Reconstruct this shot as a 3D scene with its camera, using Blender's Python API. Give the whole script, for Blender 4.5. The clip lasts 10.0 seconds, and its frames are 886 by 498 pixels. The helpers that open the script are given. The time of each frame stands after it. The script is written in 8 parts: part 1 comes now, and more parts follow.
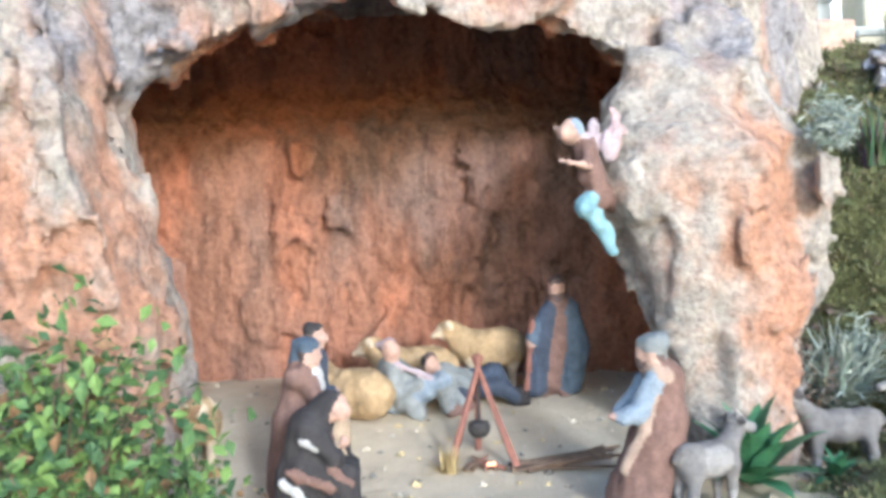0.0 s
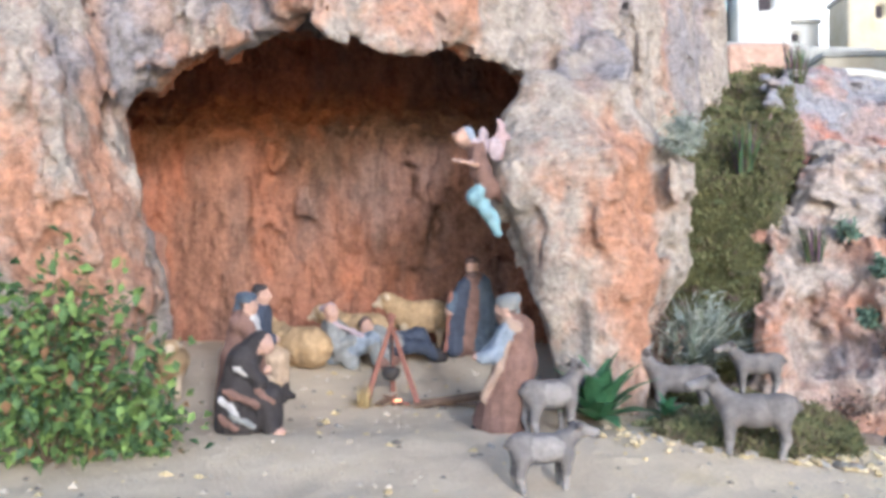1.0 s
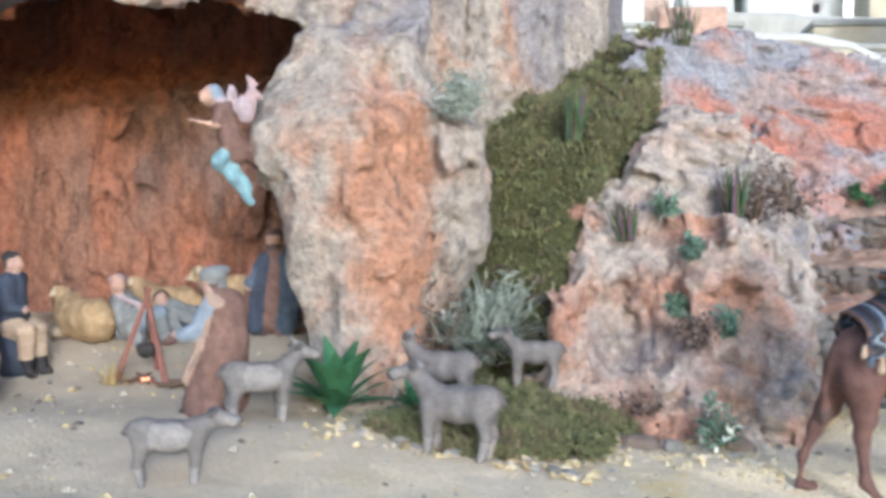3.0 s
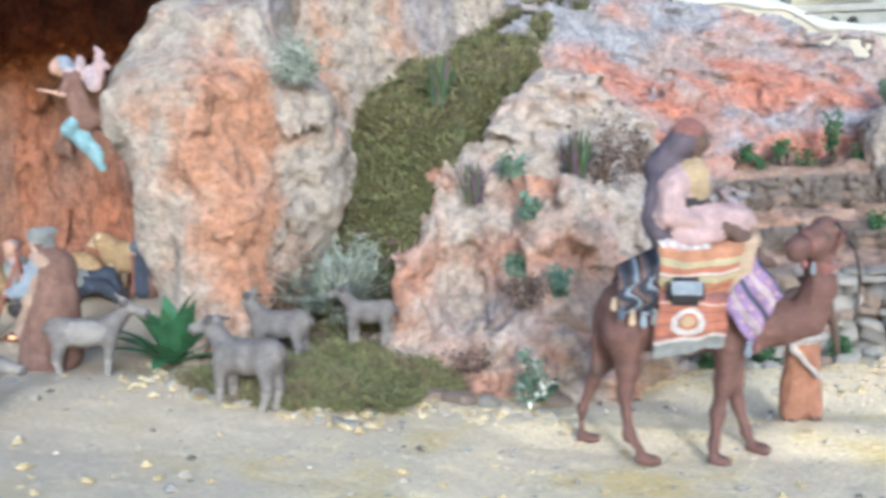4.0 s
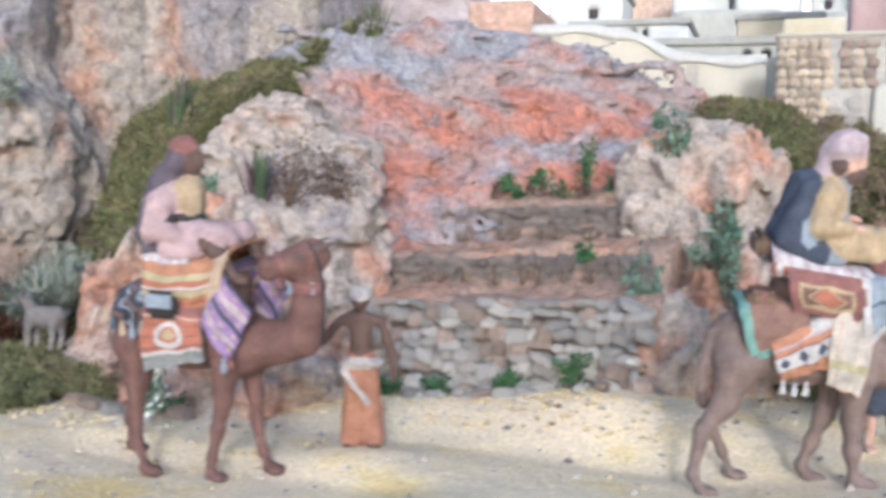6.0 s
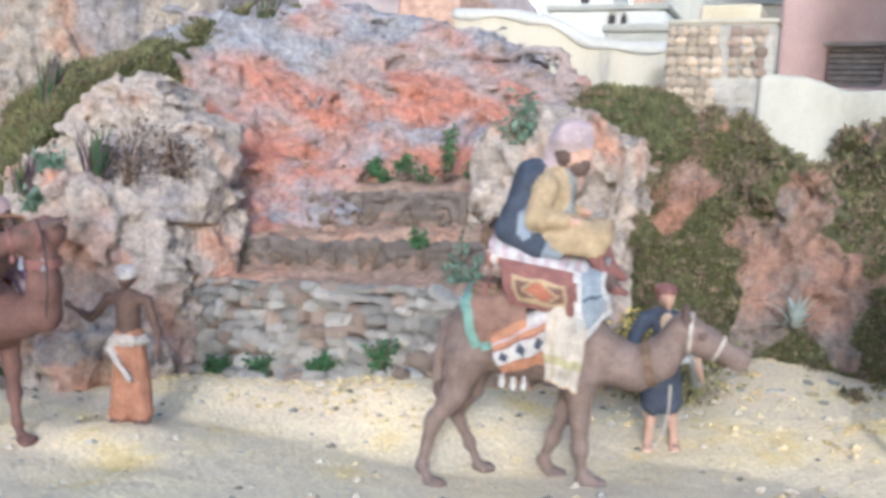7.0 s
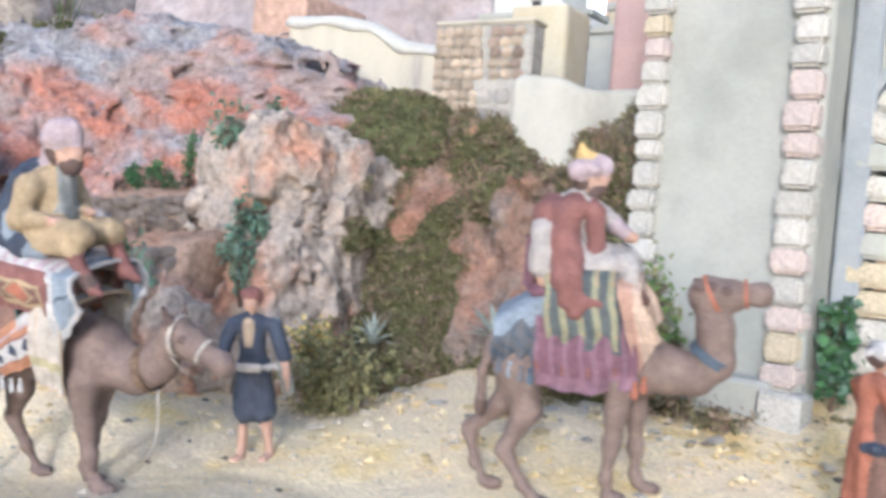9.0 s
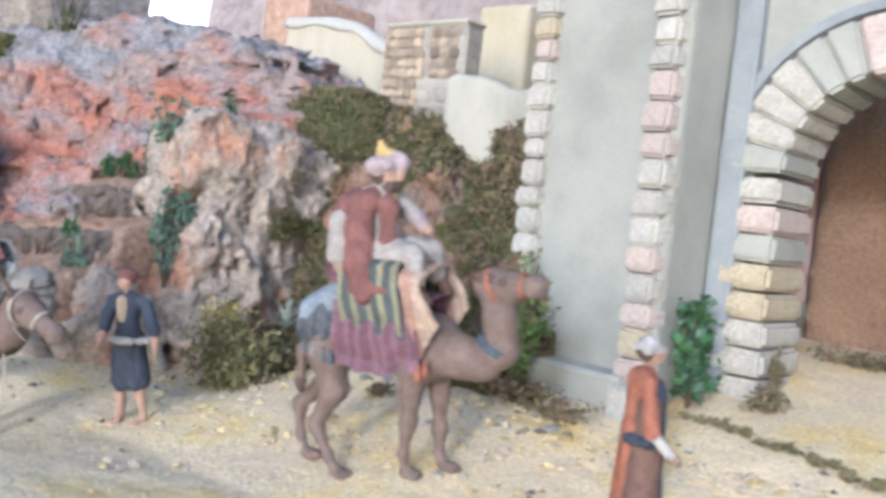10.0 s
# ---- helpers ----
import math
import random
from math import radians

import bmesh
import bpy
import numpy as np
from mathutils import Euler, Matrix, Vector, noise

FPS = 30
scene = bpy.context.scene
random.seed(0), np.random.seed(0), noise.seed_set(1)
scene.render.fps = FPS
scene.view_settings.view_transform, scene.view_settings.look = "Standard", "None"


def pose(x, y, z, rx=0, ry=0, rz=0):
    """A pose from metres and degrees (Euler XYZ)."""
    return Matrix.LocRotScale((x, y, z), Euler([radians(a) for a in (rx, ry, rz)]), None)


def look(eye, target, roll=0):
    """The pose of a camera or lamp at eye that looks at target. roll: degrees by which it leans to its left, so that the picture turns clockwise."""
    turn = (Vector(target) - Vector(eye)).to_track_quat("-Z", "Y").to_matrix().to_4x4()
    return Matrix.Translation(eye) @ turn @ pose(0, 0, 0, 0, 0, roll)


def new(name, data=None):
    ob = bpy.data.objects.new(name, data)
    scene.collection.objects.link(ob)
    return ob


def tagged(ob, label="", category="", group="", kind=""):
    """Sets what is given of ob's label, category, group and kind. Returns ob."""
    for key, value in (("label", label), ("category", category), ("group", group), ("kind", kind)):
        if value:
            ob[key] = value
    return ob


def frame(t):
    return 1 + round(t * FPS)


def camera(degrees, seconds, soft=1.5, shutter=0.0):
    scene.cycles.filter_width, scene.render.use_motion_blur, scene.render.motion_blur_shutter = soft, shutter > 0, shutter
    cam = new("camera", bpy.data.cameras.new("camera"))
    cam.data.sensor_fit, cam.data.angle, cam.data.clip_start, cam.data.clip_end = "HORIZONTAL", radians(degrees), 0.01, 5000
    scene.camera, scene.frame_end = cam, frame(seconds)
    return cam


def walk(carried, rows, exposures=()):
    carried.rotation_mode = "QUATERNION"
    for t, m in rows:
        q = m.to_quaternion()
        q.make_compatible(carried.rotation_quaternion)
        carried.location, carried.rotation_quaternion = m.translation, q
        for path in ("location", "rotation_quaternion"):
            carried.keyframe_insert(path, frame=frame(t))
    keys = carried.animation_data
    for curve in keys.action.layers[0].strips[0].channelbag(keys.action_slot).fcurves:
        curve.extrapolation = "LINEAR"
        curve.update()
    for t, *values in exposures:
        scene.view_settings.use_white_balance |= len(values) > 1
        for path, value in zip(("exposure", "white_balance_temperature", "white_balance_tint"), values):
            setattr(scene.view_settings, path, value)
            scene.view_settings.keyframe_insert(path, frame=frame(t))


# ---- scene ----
cam = camera(50.3, 10.0, soft=3.6, shutter=0.4)
METRES, EYE, TILT, LEAN, TURN = 4.0, 0.395, 0.0, 1.5, 0.0
ROWS = [
    (0.0, 0.0, 0.0, 0.0, -0.0, 0.0, 0.0),
    (0.5, 0.0304, -0.0527, -0.0084, 3.06, 0.66, -0.52),
    (1.0, 0.0571, -0.0895, -0.0122, 2.48, 0.43, -1.5),
    (1.5, 0.0804, -0.0961, -0.0146, 3.62, 1.67, -2.02),
    (2.0, 0.1098, -0.0797, -0.0165, 2.3, 1.07, -1.78),
    (2.5, 0.1553, -0.0456, -0.0115, 4.79, 0.28, -2.47),
    (4.0, 0.3085, -0.027, -0.0149, 12.9, -2.26, -2.19),
    (4.5, 0.3587, -0.0046, -0.014, 12.34, -1.17, -3.07),
    (5.0, 0.4138, 0.0082, -0.0109, 15.66, -1.0, -2.44),
    (5.5, 0.4656, 0.0081, -0.0094, 21.48, -2.01, -4.47),
    (6.0, 0.5102, 0.0298, -0.0072, 21.47, -0.9, -4.62),
    (7.5, 0.6547, 0.0887, 0.0077, 29.3, -2.8, -6.58),
    (8.0, 0.6888, 0.107, 0.01, 31.6, -1.39, -6.68),
    (8.5, 0.7264, 0.1466, 0.0165, 31.75, -1.55, -7.45),
    (9.0, 0.7678, 0.1714, 0.0188, 31.96, -2.03, -6.2),
    (9.5, 0.8185, 0.1905, 0.0242, 38.44, -3.89, -8.04),
    (10.0, 0.8639, 0.2138, 0.0302, 39.87, -3.25, -7.34),
]
walk(cam, [(t, pose(0, 0, EYE, TILT, LEAN, TURN) @ pose(METRES * x, METRES * y, METRES * z, 90 + pitch, roll, yaw)) for t, x, y, z, yaw, pitch, roll in ROWS],
     exposures=[(0.0, 0.44, 5080, 4), (0.5, 0.38, 5200, 8), (1.0, 0.02, 5270, 12), (1.5, -0.51, 5280, 12), (2.0, -0.60, 5290, 10), (2.5, -0.36, 5250, 9), (4.0, -0.02, 5130, 5), (4.5, -0.15, 5130, 5), (5.0, -0.22, 5170, 8), (5.5, -0.16, 5200, 9), (6.0, -0.24, 5240, 11), (8.0, -0.11, 5210, 7), (9.0, -0.19, 5250, 11), (9.5, -0.18, 5220, 12), (10.0, -0.31, 5190, 10)])

# ---- light ----
SUN_ELEV, SUN_AZ = 15.5, 21.0   # degrees above the horizon, and to the right of straight behind the viewer
world = bpy.data.worlds.new("world")
scene.world = world
world.use_nodes = True
wn, wl = world.node_tree.nodes, world.node_tree.links
sky = wn.new("ShaderNodeTexSky")
sky.sky_type, sky.sun_disc = "NISHITA", False
sky.sun_elevation, sky.sun_rotation = radians(SUN_ELEV), radians(180 - SUN_AZ)
sky.air_density, sky.dust_density, sky.ozone_density = 1.0, 1.8, 1.0
wn["Background"].inputs["Strength"].default_value = 0.34
wl.new(sky.outputs[0], wn["Background"].inputs["Color"])
sun_data = bpy.data.lights.new("sun", "SUN")
sun_data.energy, sun_data.angle, sun_data.color = 2.4, radians(7.0), (1.0, 0.96, 0.92)
sun = new("sun", sun_data)
az, el = radians(SUN_AZ), radians(SUN_ELEV)
sun_dir = Vector((math.sin(az) * math.cos(el), -math.cos(az) * math.cos(el), math.sin(el)))
sun.matrix_world = look(sun_dir * 6, (0, 0, 0))
scene.view_settings.exposure = 0.0


# ---- materials ----
def nodes_of(name, rough=0.85):
    m = bpy.data.materials.new(name)
    m.use_nodes = True
    n, l = m.node_tree.nodes, m.node_tree.links
    b = n["Principled BSDF"]
    b.inputs["Roughness"].default_value = rough
    b.inputs["Specular IOR Level"].default_value = 0.25
    return m, n, l, b


def ramp_of(n, stops):
    r = n.new("ShaderNodeValToRGB")
    e = r.color_ramp.elements
    while len(e) < len(stops):
        e.new(0.5)
    for s, (p, c) in zip(e, stops):
        s.position, s.color = p, (*c, 1)
    return r


def noise_of(n, l, scale, detail=6, rough=0.6, stretch=None):
    tc = n.new("ShaderNodeTexCoord")
    t = n.new("ShaderNodeTexNoise")
    t.inputs["Scale"].default_value, t.inputs["Detail"].default_value, t.inputs["Roughness"].default_value = scale, detail, rough
    if stretch:
        mp = n.new("ShaderNodeMapping")
        mp.inputs["Scale"].default_value = stretch
        l.new(tc.outputs["Object"], mp.inputs["Vector"])
        l.new(mp.outputs[0], t.inputs["Vector"])
    else:
        l.new(tc.outputs["Object"], t.inputs["Vector"])
    return t


def bump_of(n, l, b, height, dist, strength=1.0):
    bp = n.new("ShaderNodeBump")
    bp.inputs["Distance"].default_value, bp.inputs["Strength"].default_value = dist, strength
    l.new(height, bp.inputs["Height"])
    l.new(bp.outputs[0], b.inputs["Normal"])


def mixed(n, l, fac, a, c):
    m = n.new("ShaderNodeMix")
    m.data_type = "RGBA"
    for key, v in ((0, fac), (6, a), (7, c)):
        if isinstance(v, (int, float)):
            m.inputs[key].default_value = v
        elif isinstance(v, tuple):
            m.inputs[key].default_value = (*v, 1)
        else:
            l.new(v, m.inputs[key])
    return m.outputs[2]


def grainy(name, stops, scale=40, rough=0.85, bump=0.002, fine=260, stretch=None, island=0.0, grain=1.0):
    """A matt surface: one broad mottling, one fine grain and its relief; island varies separate pieces."""
    m, n, l, b = nodes_of(name, rough)
    big, small = noise_of(n, l, scale, stretch=stretch), noise_of(n, l, fine, 4)
    r = ramp_of(n, stops)
    l.new(big.outputs[0], r.inputs[0])
    lo, up = 1 - 0.28 * grain, 1 + 0.15 * grain
    g = ramp_of(n, [(0.3, (lo, lo, lo)), (0.7, (up, up, up))])
    l.new(small.outputs[0], g.inputs[0])
    mul = n.new("ShaderNodeMix")
    mul.data_type, mul.blend_type = "RGBA", "MULTIPLY"
    mul.inputs[0].default_value = 1.0
    l.new(r.outputs[0], mul.inputs[6])
    l.new(g.outputs[0], mul.inputs[7])
    out = mul.outputs[2]
    if island:
        oi, ge = n.new("ShaderNodeObjectInfo"), n.new("ShaderNodeNewGeometry")
        ad, fr = n.new("ShaderNodeMath"), n.new("ShaderNodeMath")
        ad.operation, fr.operation = "ADD", "FRACT"
        l.new(oi.outputs["Random"], ad.inputs[0])
        l.new(ge.outputs["Random Per Island"], ad.inputs[1])
        l.new(ad.outputs[0], fr.inputs[0])
        hs = n.new("ShaderNodeHueSaturation")
        mr = n.new("ShaderNodeMapRange")
        mr.inputs["To Min"].default_value, mr.inputs["To Max"].default_value = 1 - island, 1 + island
        l.new(fr.outputs[0], mr.inputs["Value"])
        l.new(mr.outputs[0], hs.inputs["Value"])
        l.new(out, hs.inputs["Color"])
        out = hs.outputs[0]
    l.new(out, b.inputs["Base Color"])
    if bump:
        bump_of(n, l, b, small.outputs[0], bump)
    return m


def rock_material(name, base, warm, cool, moss=(0.085, 0.082, 0.038), stretch=(1, 1, 1), edge_highlight=0.16):
    """Painted plaster rock: base stone with pigments laid by the mesh's 'paint' colours (red: warm wash, green: cool
    wash, blue: moss), and pale highlights dry-brushed into the colour on its edges.
    """
    m, n, l, b = nodes_of(name, 0.92)
    at = n.new("ShaderNodeAttribute")
    at.attribute_name = "paint"
    sp = n.new("ShaderNodeSeparateColor")
    l.new(at.outputs["Color"], sp.inputs[0])
    mid, fine, spots = noise_of(n, l, 10, 9, 0.66, stretch), noise_of(n, l, 150, 4, 0.6, stretch), noise_of(n, l, 30, 8, 0.66, stretch)

    def tones(src, c, dark, light):
        r = ramp_of(n, [(0.36, tuple(k * dark for k in c)), (0.47, c), (0.62, tuple(min(0.85, k * light) for k in c))])
        l.new(src.outputs[0], r.inputs[0])
        return r.outputs[0]

    def edge(channel):
        a = n.new("ShaderNodeMath")
        a.operation = "MULTIPLY_ADD"
        l.new(mid.outputs[0], a.inputs[0])
        a.inputs[1].default_value = 1.3
        l.new(sp.outputs[channel], a.inputs[2])
        q = n.new("ShaderNodeMapRange")
        q.interpolation_type = "SMOOTHSTEP"
        q.inputs["From Min"].default_value, q.inputs["From Max"].default_value = 0.80, 1.30
        l.new(a.outputs[0], q.inputs["Value"])
        return q.outputs[0]
    c = mixed(n, l, edge(0), tones(spots, base, 0.72, 1.22), tones(spots, warm, 0.75, 1.2))
    c = mixed(n, l, edge(1), c, tones(spots, cool, 0.7, 1.3))
    c = mixed(n, l, edge(2), c, moss)
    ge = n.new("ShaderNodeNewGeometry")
    # Raised edges turn paler: a highlight put into the colour.
    pt = ramp_of(n, [(0.505, (0, 0, 0)), (0.60, (edge_highlight, edge_highlight, edge_highlight))])
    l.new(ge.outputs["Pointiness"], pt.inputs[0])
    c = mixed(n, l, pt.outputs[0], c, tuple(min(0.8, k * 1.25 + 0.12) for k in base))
    grit = noise_of(n, l, 85, 6, 0.7)
    gr = ramp_of(n, [(0.33, (0.72, 0.70, 0.69)), (0.5, (1.0, 1.0, 1.0)), (0.67, (1.22, 1.21, 1.19))])
    l.new(grit.outputs[0], gr.inputs[0])
    mul = n.new("ShaderNodeMix")
    mul.data_type, mul.blend_type = "RGBA", "MULTIPLY"
    mul.inputs[0].default_value = 1.0
    l.new(c, mul.inputs[6])
    l.new(gr.outputs[0], mul.inputs[7])
    l.new(mul.outputs[2], b.inputs["Base Color"])
    su = n.new("ShaderNodeMath")
    su.operation = "MULTIPLY_ADD"
    l.new(fine.outputs[0], su.inputs[0])
    su.inputs[1].default_value = 0.35
    l.new(spots.outputs[0], su.inputs[2])
    tc, vo, ad = n.new("ShaderNodeTexCoord"), n.new("ShaderNodeTexVoronoi"), n.new("ShaderNodeMath")
    vo.inputs["Scale"].default_value = 42
    ad.operation = "MULTIPLY_ADD"
    l.new(tc.outputs["Object"], vo.inputs["Vector"])
    l.new(vo.outputs["Distance"], ad.inputs[0])
    ad.inputs[1].default_value = 0.22
    l.new(su.outputs[0], ad.inputs[2])
    bump_of(n, l, b, ad.outputs[0], 0.020)
    return m


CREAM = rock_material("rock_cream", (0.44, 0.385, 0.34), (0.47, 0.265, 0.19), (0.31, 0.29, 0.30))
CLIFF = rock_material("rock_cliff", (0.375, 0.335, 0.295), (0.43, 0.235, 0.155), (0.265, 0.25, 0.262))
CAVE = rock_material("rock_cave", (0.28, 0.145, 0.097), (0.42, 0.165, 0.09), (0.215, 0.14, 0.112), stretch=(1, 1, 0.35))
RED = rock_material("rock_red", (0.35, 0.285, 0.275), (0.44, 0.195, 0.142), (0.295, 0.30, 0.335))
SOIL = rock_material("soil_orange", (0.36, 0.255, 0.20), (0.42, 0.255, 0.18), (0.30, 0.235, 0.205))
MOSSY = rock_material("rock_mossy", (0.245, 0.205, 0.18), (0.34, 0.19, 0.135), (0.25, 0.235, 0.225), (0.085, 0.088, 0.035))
SAND = grainy("sand", [(0.32, (0.72, 0.60, 0.44)), (0.46, (0.76, 0.64, 0.45)), (0.56, (0.80, 0.67, 0.44)), (0.66, (0.77, 0.60, 0.29))], 6, 0.95, 0.004, 170)


def sand_by_place(m):
    """The sand before the cave is greyer and duller than the yellow sand along the road."""
    n, l = m.node_tree.nodes, m.node_tree.links
    b = n["Principled BSDF"]
    was = b.inputs["Base Color"].links[0].from_socket
    tc, sx, mr = n.new("ShaderNodeTexCoord"), n.new("ShaderNodeSeparateXYZ"), n.new("ShaderNodeMapRange")
    mr.interpolation_type = "SMOOTHSTEP"
    mr.inputs["From Min"].default_value, mr.inputs["From Max"].default_value = 0.25, 1.15
    mr.inputs["To Min"].default_value, mr.inputs["To Max"].default_value = 0.85, 0.0
    l.new(tc.outputs["Object"], sx.inputs[0])
    l.new(sx.outputs["X"], mr.inputs["Value"])
    big = noise_of(n, l, 9, 7, 0.65)
    r = ramp_of(n, [(0.3, (0.37, 0.315, 0.245)), (0.5, (0.46, 0.395, 0.305)), (0.68, (0.53, 0.46, 0.355))])
    l.new(big.outputs[0], r.inputs[0])
    l.new(mixed(n, l, mr.outputs[0], was, r.outputs[0]), b.inputs["Base Color"])
    return m


sand_by_place(SAND)
PLASTER = grainy("plaster_cream", [(0.3, (0.32, 0.315, 0.28)), (0.55, (0.43, 0.425, 0.38)), (0.75, (0.48, 0.475, 0.43))], 9, 0.9, 0.0008, 120, (1, 1, 0.4), grain=0.22)
PLASTER_WHITE = grainy("plaster_white", [(0.3, (0.29, 0.30, 0.278)), (0.55, (0.368, 0.376, 0.348)), (0.75, (0.41, 0.414, 0.376))], 7, 0.9, 0.0008, 140, grain=0.22)
PLASTER_CREAM = grainy("plaster_stained", [(0.32, (0.30, 0.29, 0.27)), (0.44, (0.45, 0.425, 0.355)), (0.6, (0.50, 0.475, 0.395)), (0.75, (0.54, 0.515, 0.44))], 8, 0.9, 0.0008, 120, (1, 1, 0.22), grain=0.22)
PLASTER_BRIGHT = grainy("limewash", [(0.3, (0.47, 0.485, 0.475)), (0.55, (0.55, 0.56, 0.54)), (0.75, (0.60, 0.60, 0.575))], 5, 0.9, 0.001, 60, grain=0.22)
PLASTER_PINK = grainy("plaster_pink", [(0.3, (0.40, 0.28, 0.265)), (0.55, (0.48, 0.345, 0.325)), (0.75, (0.52, 0.42, 0.385))], 8, 0.9, 0.0008, 130, grain=0.22)
PLASTER_YELLOW = grainy("plaster_yellow", [(0.3, (0.45, 0.40, 0.28)), (0.6, (0.53, 0.495, 0.39)), (0.8, (0.56, 0.545, 0.46))], 9, 0.9, 0.0008, 130, grain=0.22)
COPING = grainy("coping_limewash", [(0.3, (0.41, 0.41, 0.385)), (0.55, (0.48, 0.48, 0.45)), (0.75, (0.52, 0.52, 0.49))], 6, 0.9, 0.001, 80, grain=0.3)
GREYBLUE = grainy("plaster_grey", [(0.3, (0.22, 0.245, 0.27)), (0.7, (0.32, 0.345, 0.37))], 12, 0.9, 0.001, 140, grain=0.3)


# ---- sculpting ----
_lat = np.random.RandomState(7).rand(64, 64, 64).astype(np.float32) * 2 - 1


def vnoise(p):
    """Smooth lattice noise in -1..1 at points p (n, 3)."""
    i = np.floor(p).astype(np.int32)
    f = (p - i).astype(np.float32)
    f = f * f * (3 - 2 * f)
    i &= 63
    j = (i + 1) & 63
    out = 0
    for a, wx in ((i[:, 0], 1 - f[:, 0]), (j[:, 0], f[:, 0])):
        for b, wy in ((i[:, 1], 1 - f[:, 1]), (j[:, 1], f[:, 1])):
            for c, wz in ((i[:, 2], 1 - f[:, 2]), (j[:, 2], f[:, 2])):
                out = out + _lat[a, b, c] * wx * wy * wz
    return out


def fbm(p, freq, octaves=4, gain=0.5, ridged=False):
    out, amp, tot = 0, 1.0, 0.0
    for k in range(octaves):
        v = vnoise(p * freq + 13.7 * k)
        out = out + amp * ((1 - 2 * np.abs(v)) if ridged else v)
        tot += amp
        amp, freq = amp * gain, freq * 2.03
    return out / tot


def chips(p, freq):
    """Broken facets: every cell of a jittered lattice gets its own step and tilt, in about -1..1."""
    q = p * freq + 0.35 * np.stack([vnoise(p * freq * 1.7 + o) for o in (0, 19, 43)], 1)
    i = np.floor(q).astype(np.int32)
    best, val = np.full(len(q), 9.0), np.zeros(len(q))
    for a in (-1, 0, 1):
        for b in (-1, 0, 1):
            for c in (-1, 0, 1):
                j = i + (a, b, c)
                k = (j & 63).T
                off = np.stack([_lat[k[0], k[1], k[2]], _lat[k[1], k[2], k[0]], _lat[k[2], k[0], k[1]]], 1) * 0.5
                v = q - (j + 0.5 + off * 0.9)
                d = (v * v).sum(1)
                step = _lat[(k[0] + 7) & 63, k[1], k[2]] * 0.7 + (v * off).sum(1) * 1.6
                near = d < best
                best, val = np.where(near, d, best), np.where(near, step, val)
    return val


def skin(field, res):
    """The zero surface of a sampled field (inside negative): vertices in grid units and quads (surface nets)."""
    ins = field < 0
    nx, ny, nz = field.shape
    acc = np.zeros((nx - 1, ny - 1, nz - 1, 3), np.float32)
    cnt = np.zeros((nx - 1, ny - 1, nz - 1), np.float32)
    corners = [(a, b, c) for a in (0, 1) for b in (0, 1) for c in (0, 1)]

    def cut(a, b, c):
        return (slice(a, nx - 1 + a), slice(b, ny - 1 + b), slice(c, nz - 1 + c))
    for p in corners:
        for ax in range(3):
            if p[ax]:
                continue
            q = list(p)
            q[ax] = 1
            f0, f1 = field[cut(*p)], field[cut(*q)]
            hit = (f0 < 0) != (f1 < 0)
            t = np.where(hit, f0 / np.where(hit, f0 - f1, 1), 0)
            for k in range(3):
                acc[..., k] += hit * (p[k] + (t if k == ax else 0))
            cnt += hit
    act = cnt > 0
    idx = -np.ones(act.shape, np.int64)
    idx[act] = np.arange(act.sum())
    cell = np.argwhere(act)
    verts = cell + acc[act] / cnt[act][:, None]
    quads = []
    for ax in range(3):
        u, v = [(1, 2), (2, 0), (0, 1)][ax]
        s0 = [slice(1, -1)] * 3
        s0[ax] = slice(0, field.shape[ax] - 1)
        s1 = list(s0)
        s1[ax] = slice(1, field.shape[ax])
        a, b = ins[tuple(s0)], ins[tuple(s1)]
        e = np.argwhere(a != b)
        if not len(e):
            continue
        flip = b[tuple(e.T)]
        off = np.ones(3, int)
        off[ax] = 0
        e = e + off
        eu, ev = np.eye(3, dtype=int)[u], np.eye(3, dtype=int)[v]
        ring = [e - eu - ev, e - ev, e, e - eu]
        q = np.stack([idx[tuple(r.T)] for r in ring], 1)
        q[flip] = q[flip][:, ::-1]
        quads.append(q)
    return verts * res, np.concatenate(quads)


def mesh_from(name, verts, faces, mats, index=None, smooth=True):
    me = bpy.data.meshes.new(name)
    n = len(verts)
    me.vertices.add(n)
    me.vertices.foreach_set("co", np.asarray(verts, np.float32).ravel())
    faces = np.asarray(faces)
    me.loops.add(faces.size)
    me.loops.foreach_set("vertex_index", faces.ravel().astype(np.int32))
    me.polygons.add(len(faces))
    k = faces.shape[1]
    me.polygons.foreach_set("loop_start", np.arange(0, faces.size, k, dtype=np.int32))
    for m in mats:
        me.materials.append(m)
    if index is not None:
        me.polygons.foreach_set("material_index", np.asarray(index, np.int32))
    me.polygons.foreach_set("use_smooth", np.full(len(faces), smooth))
    me.update(calc_edges=True)
    return me


def sstep(a, b, x):
    t = np.clip((x - a) / (b - a), 0, 1)
    return t * t * (3 - 2 * t)


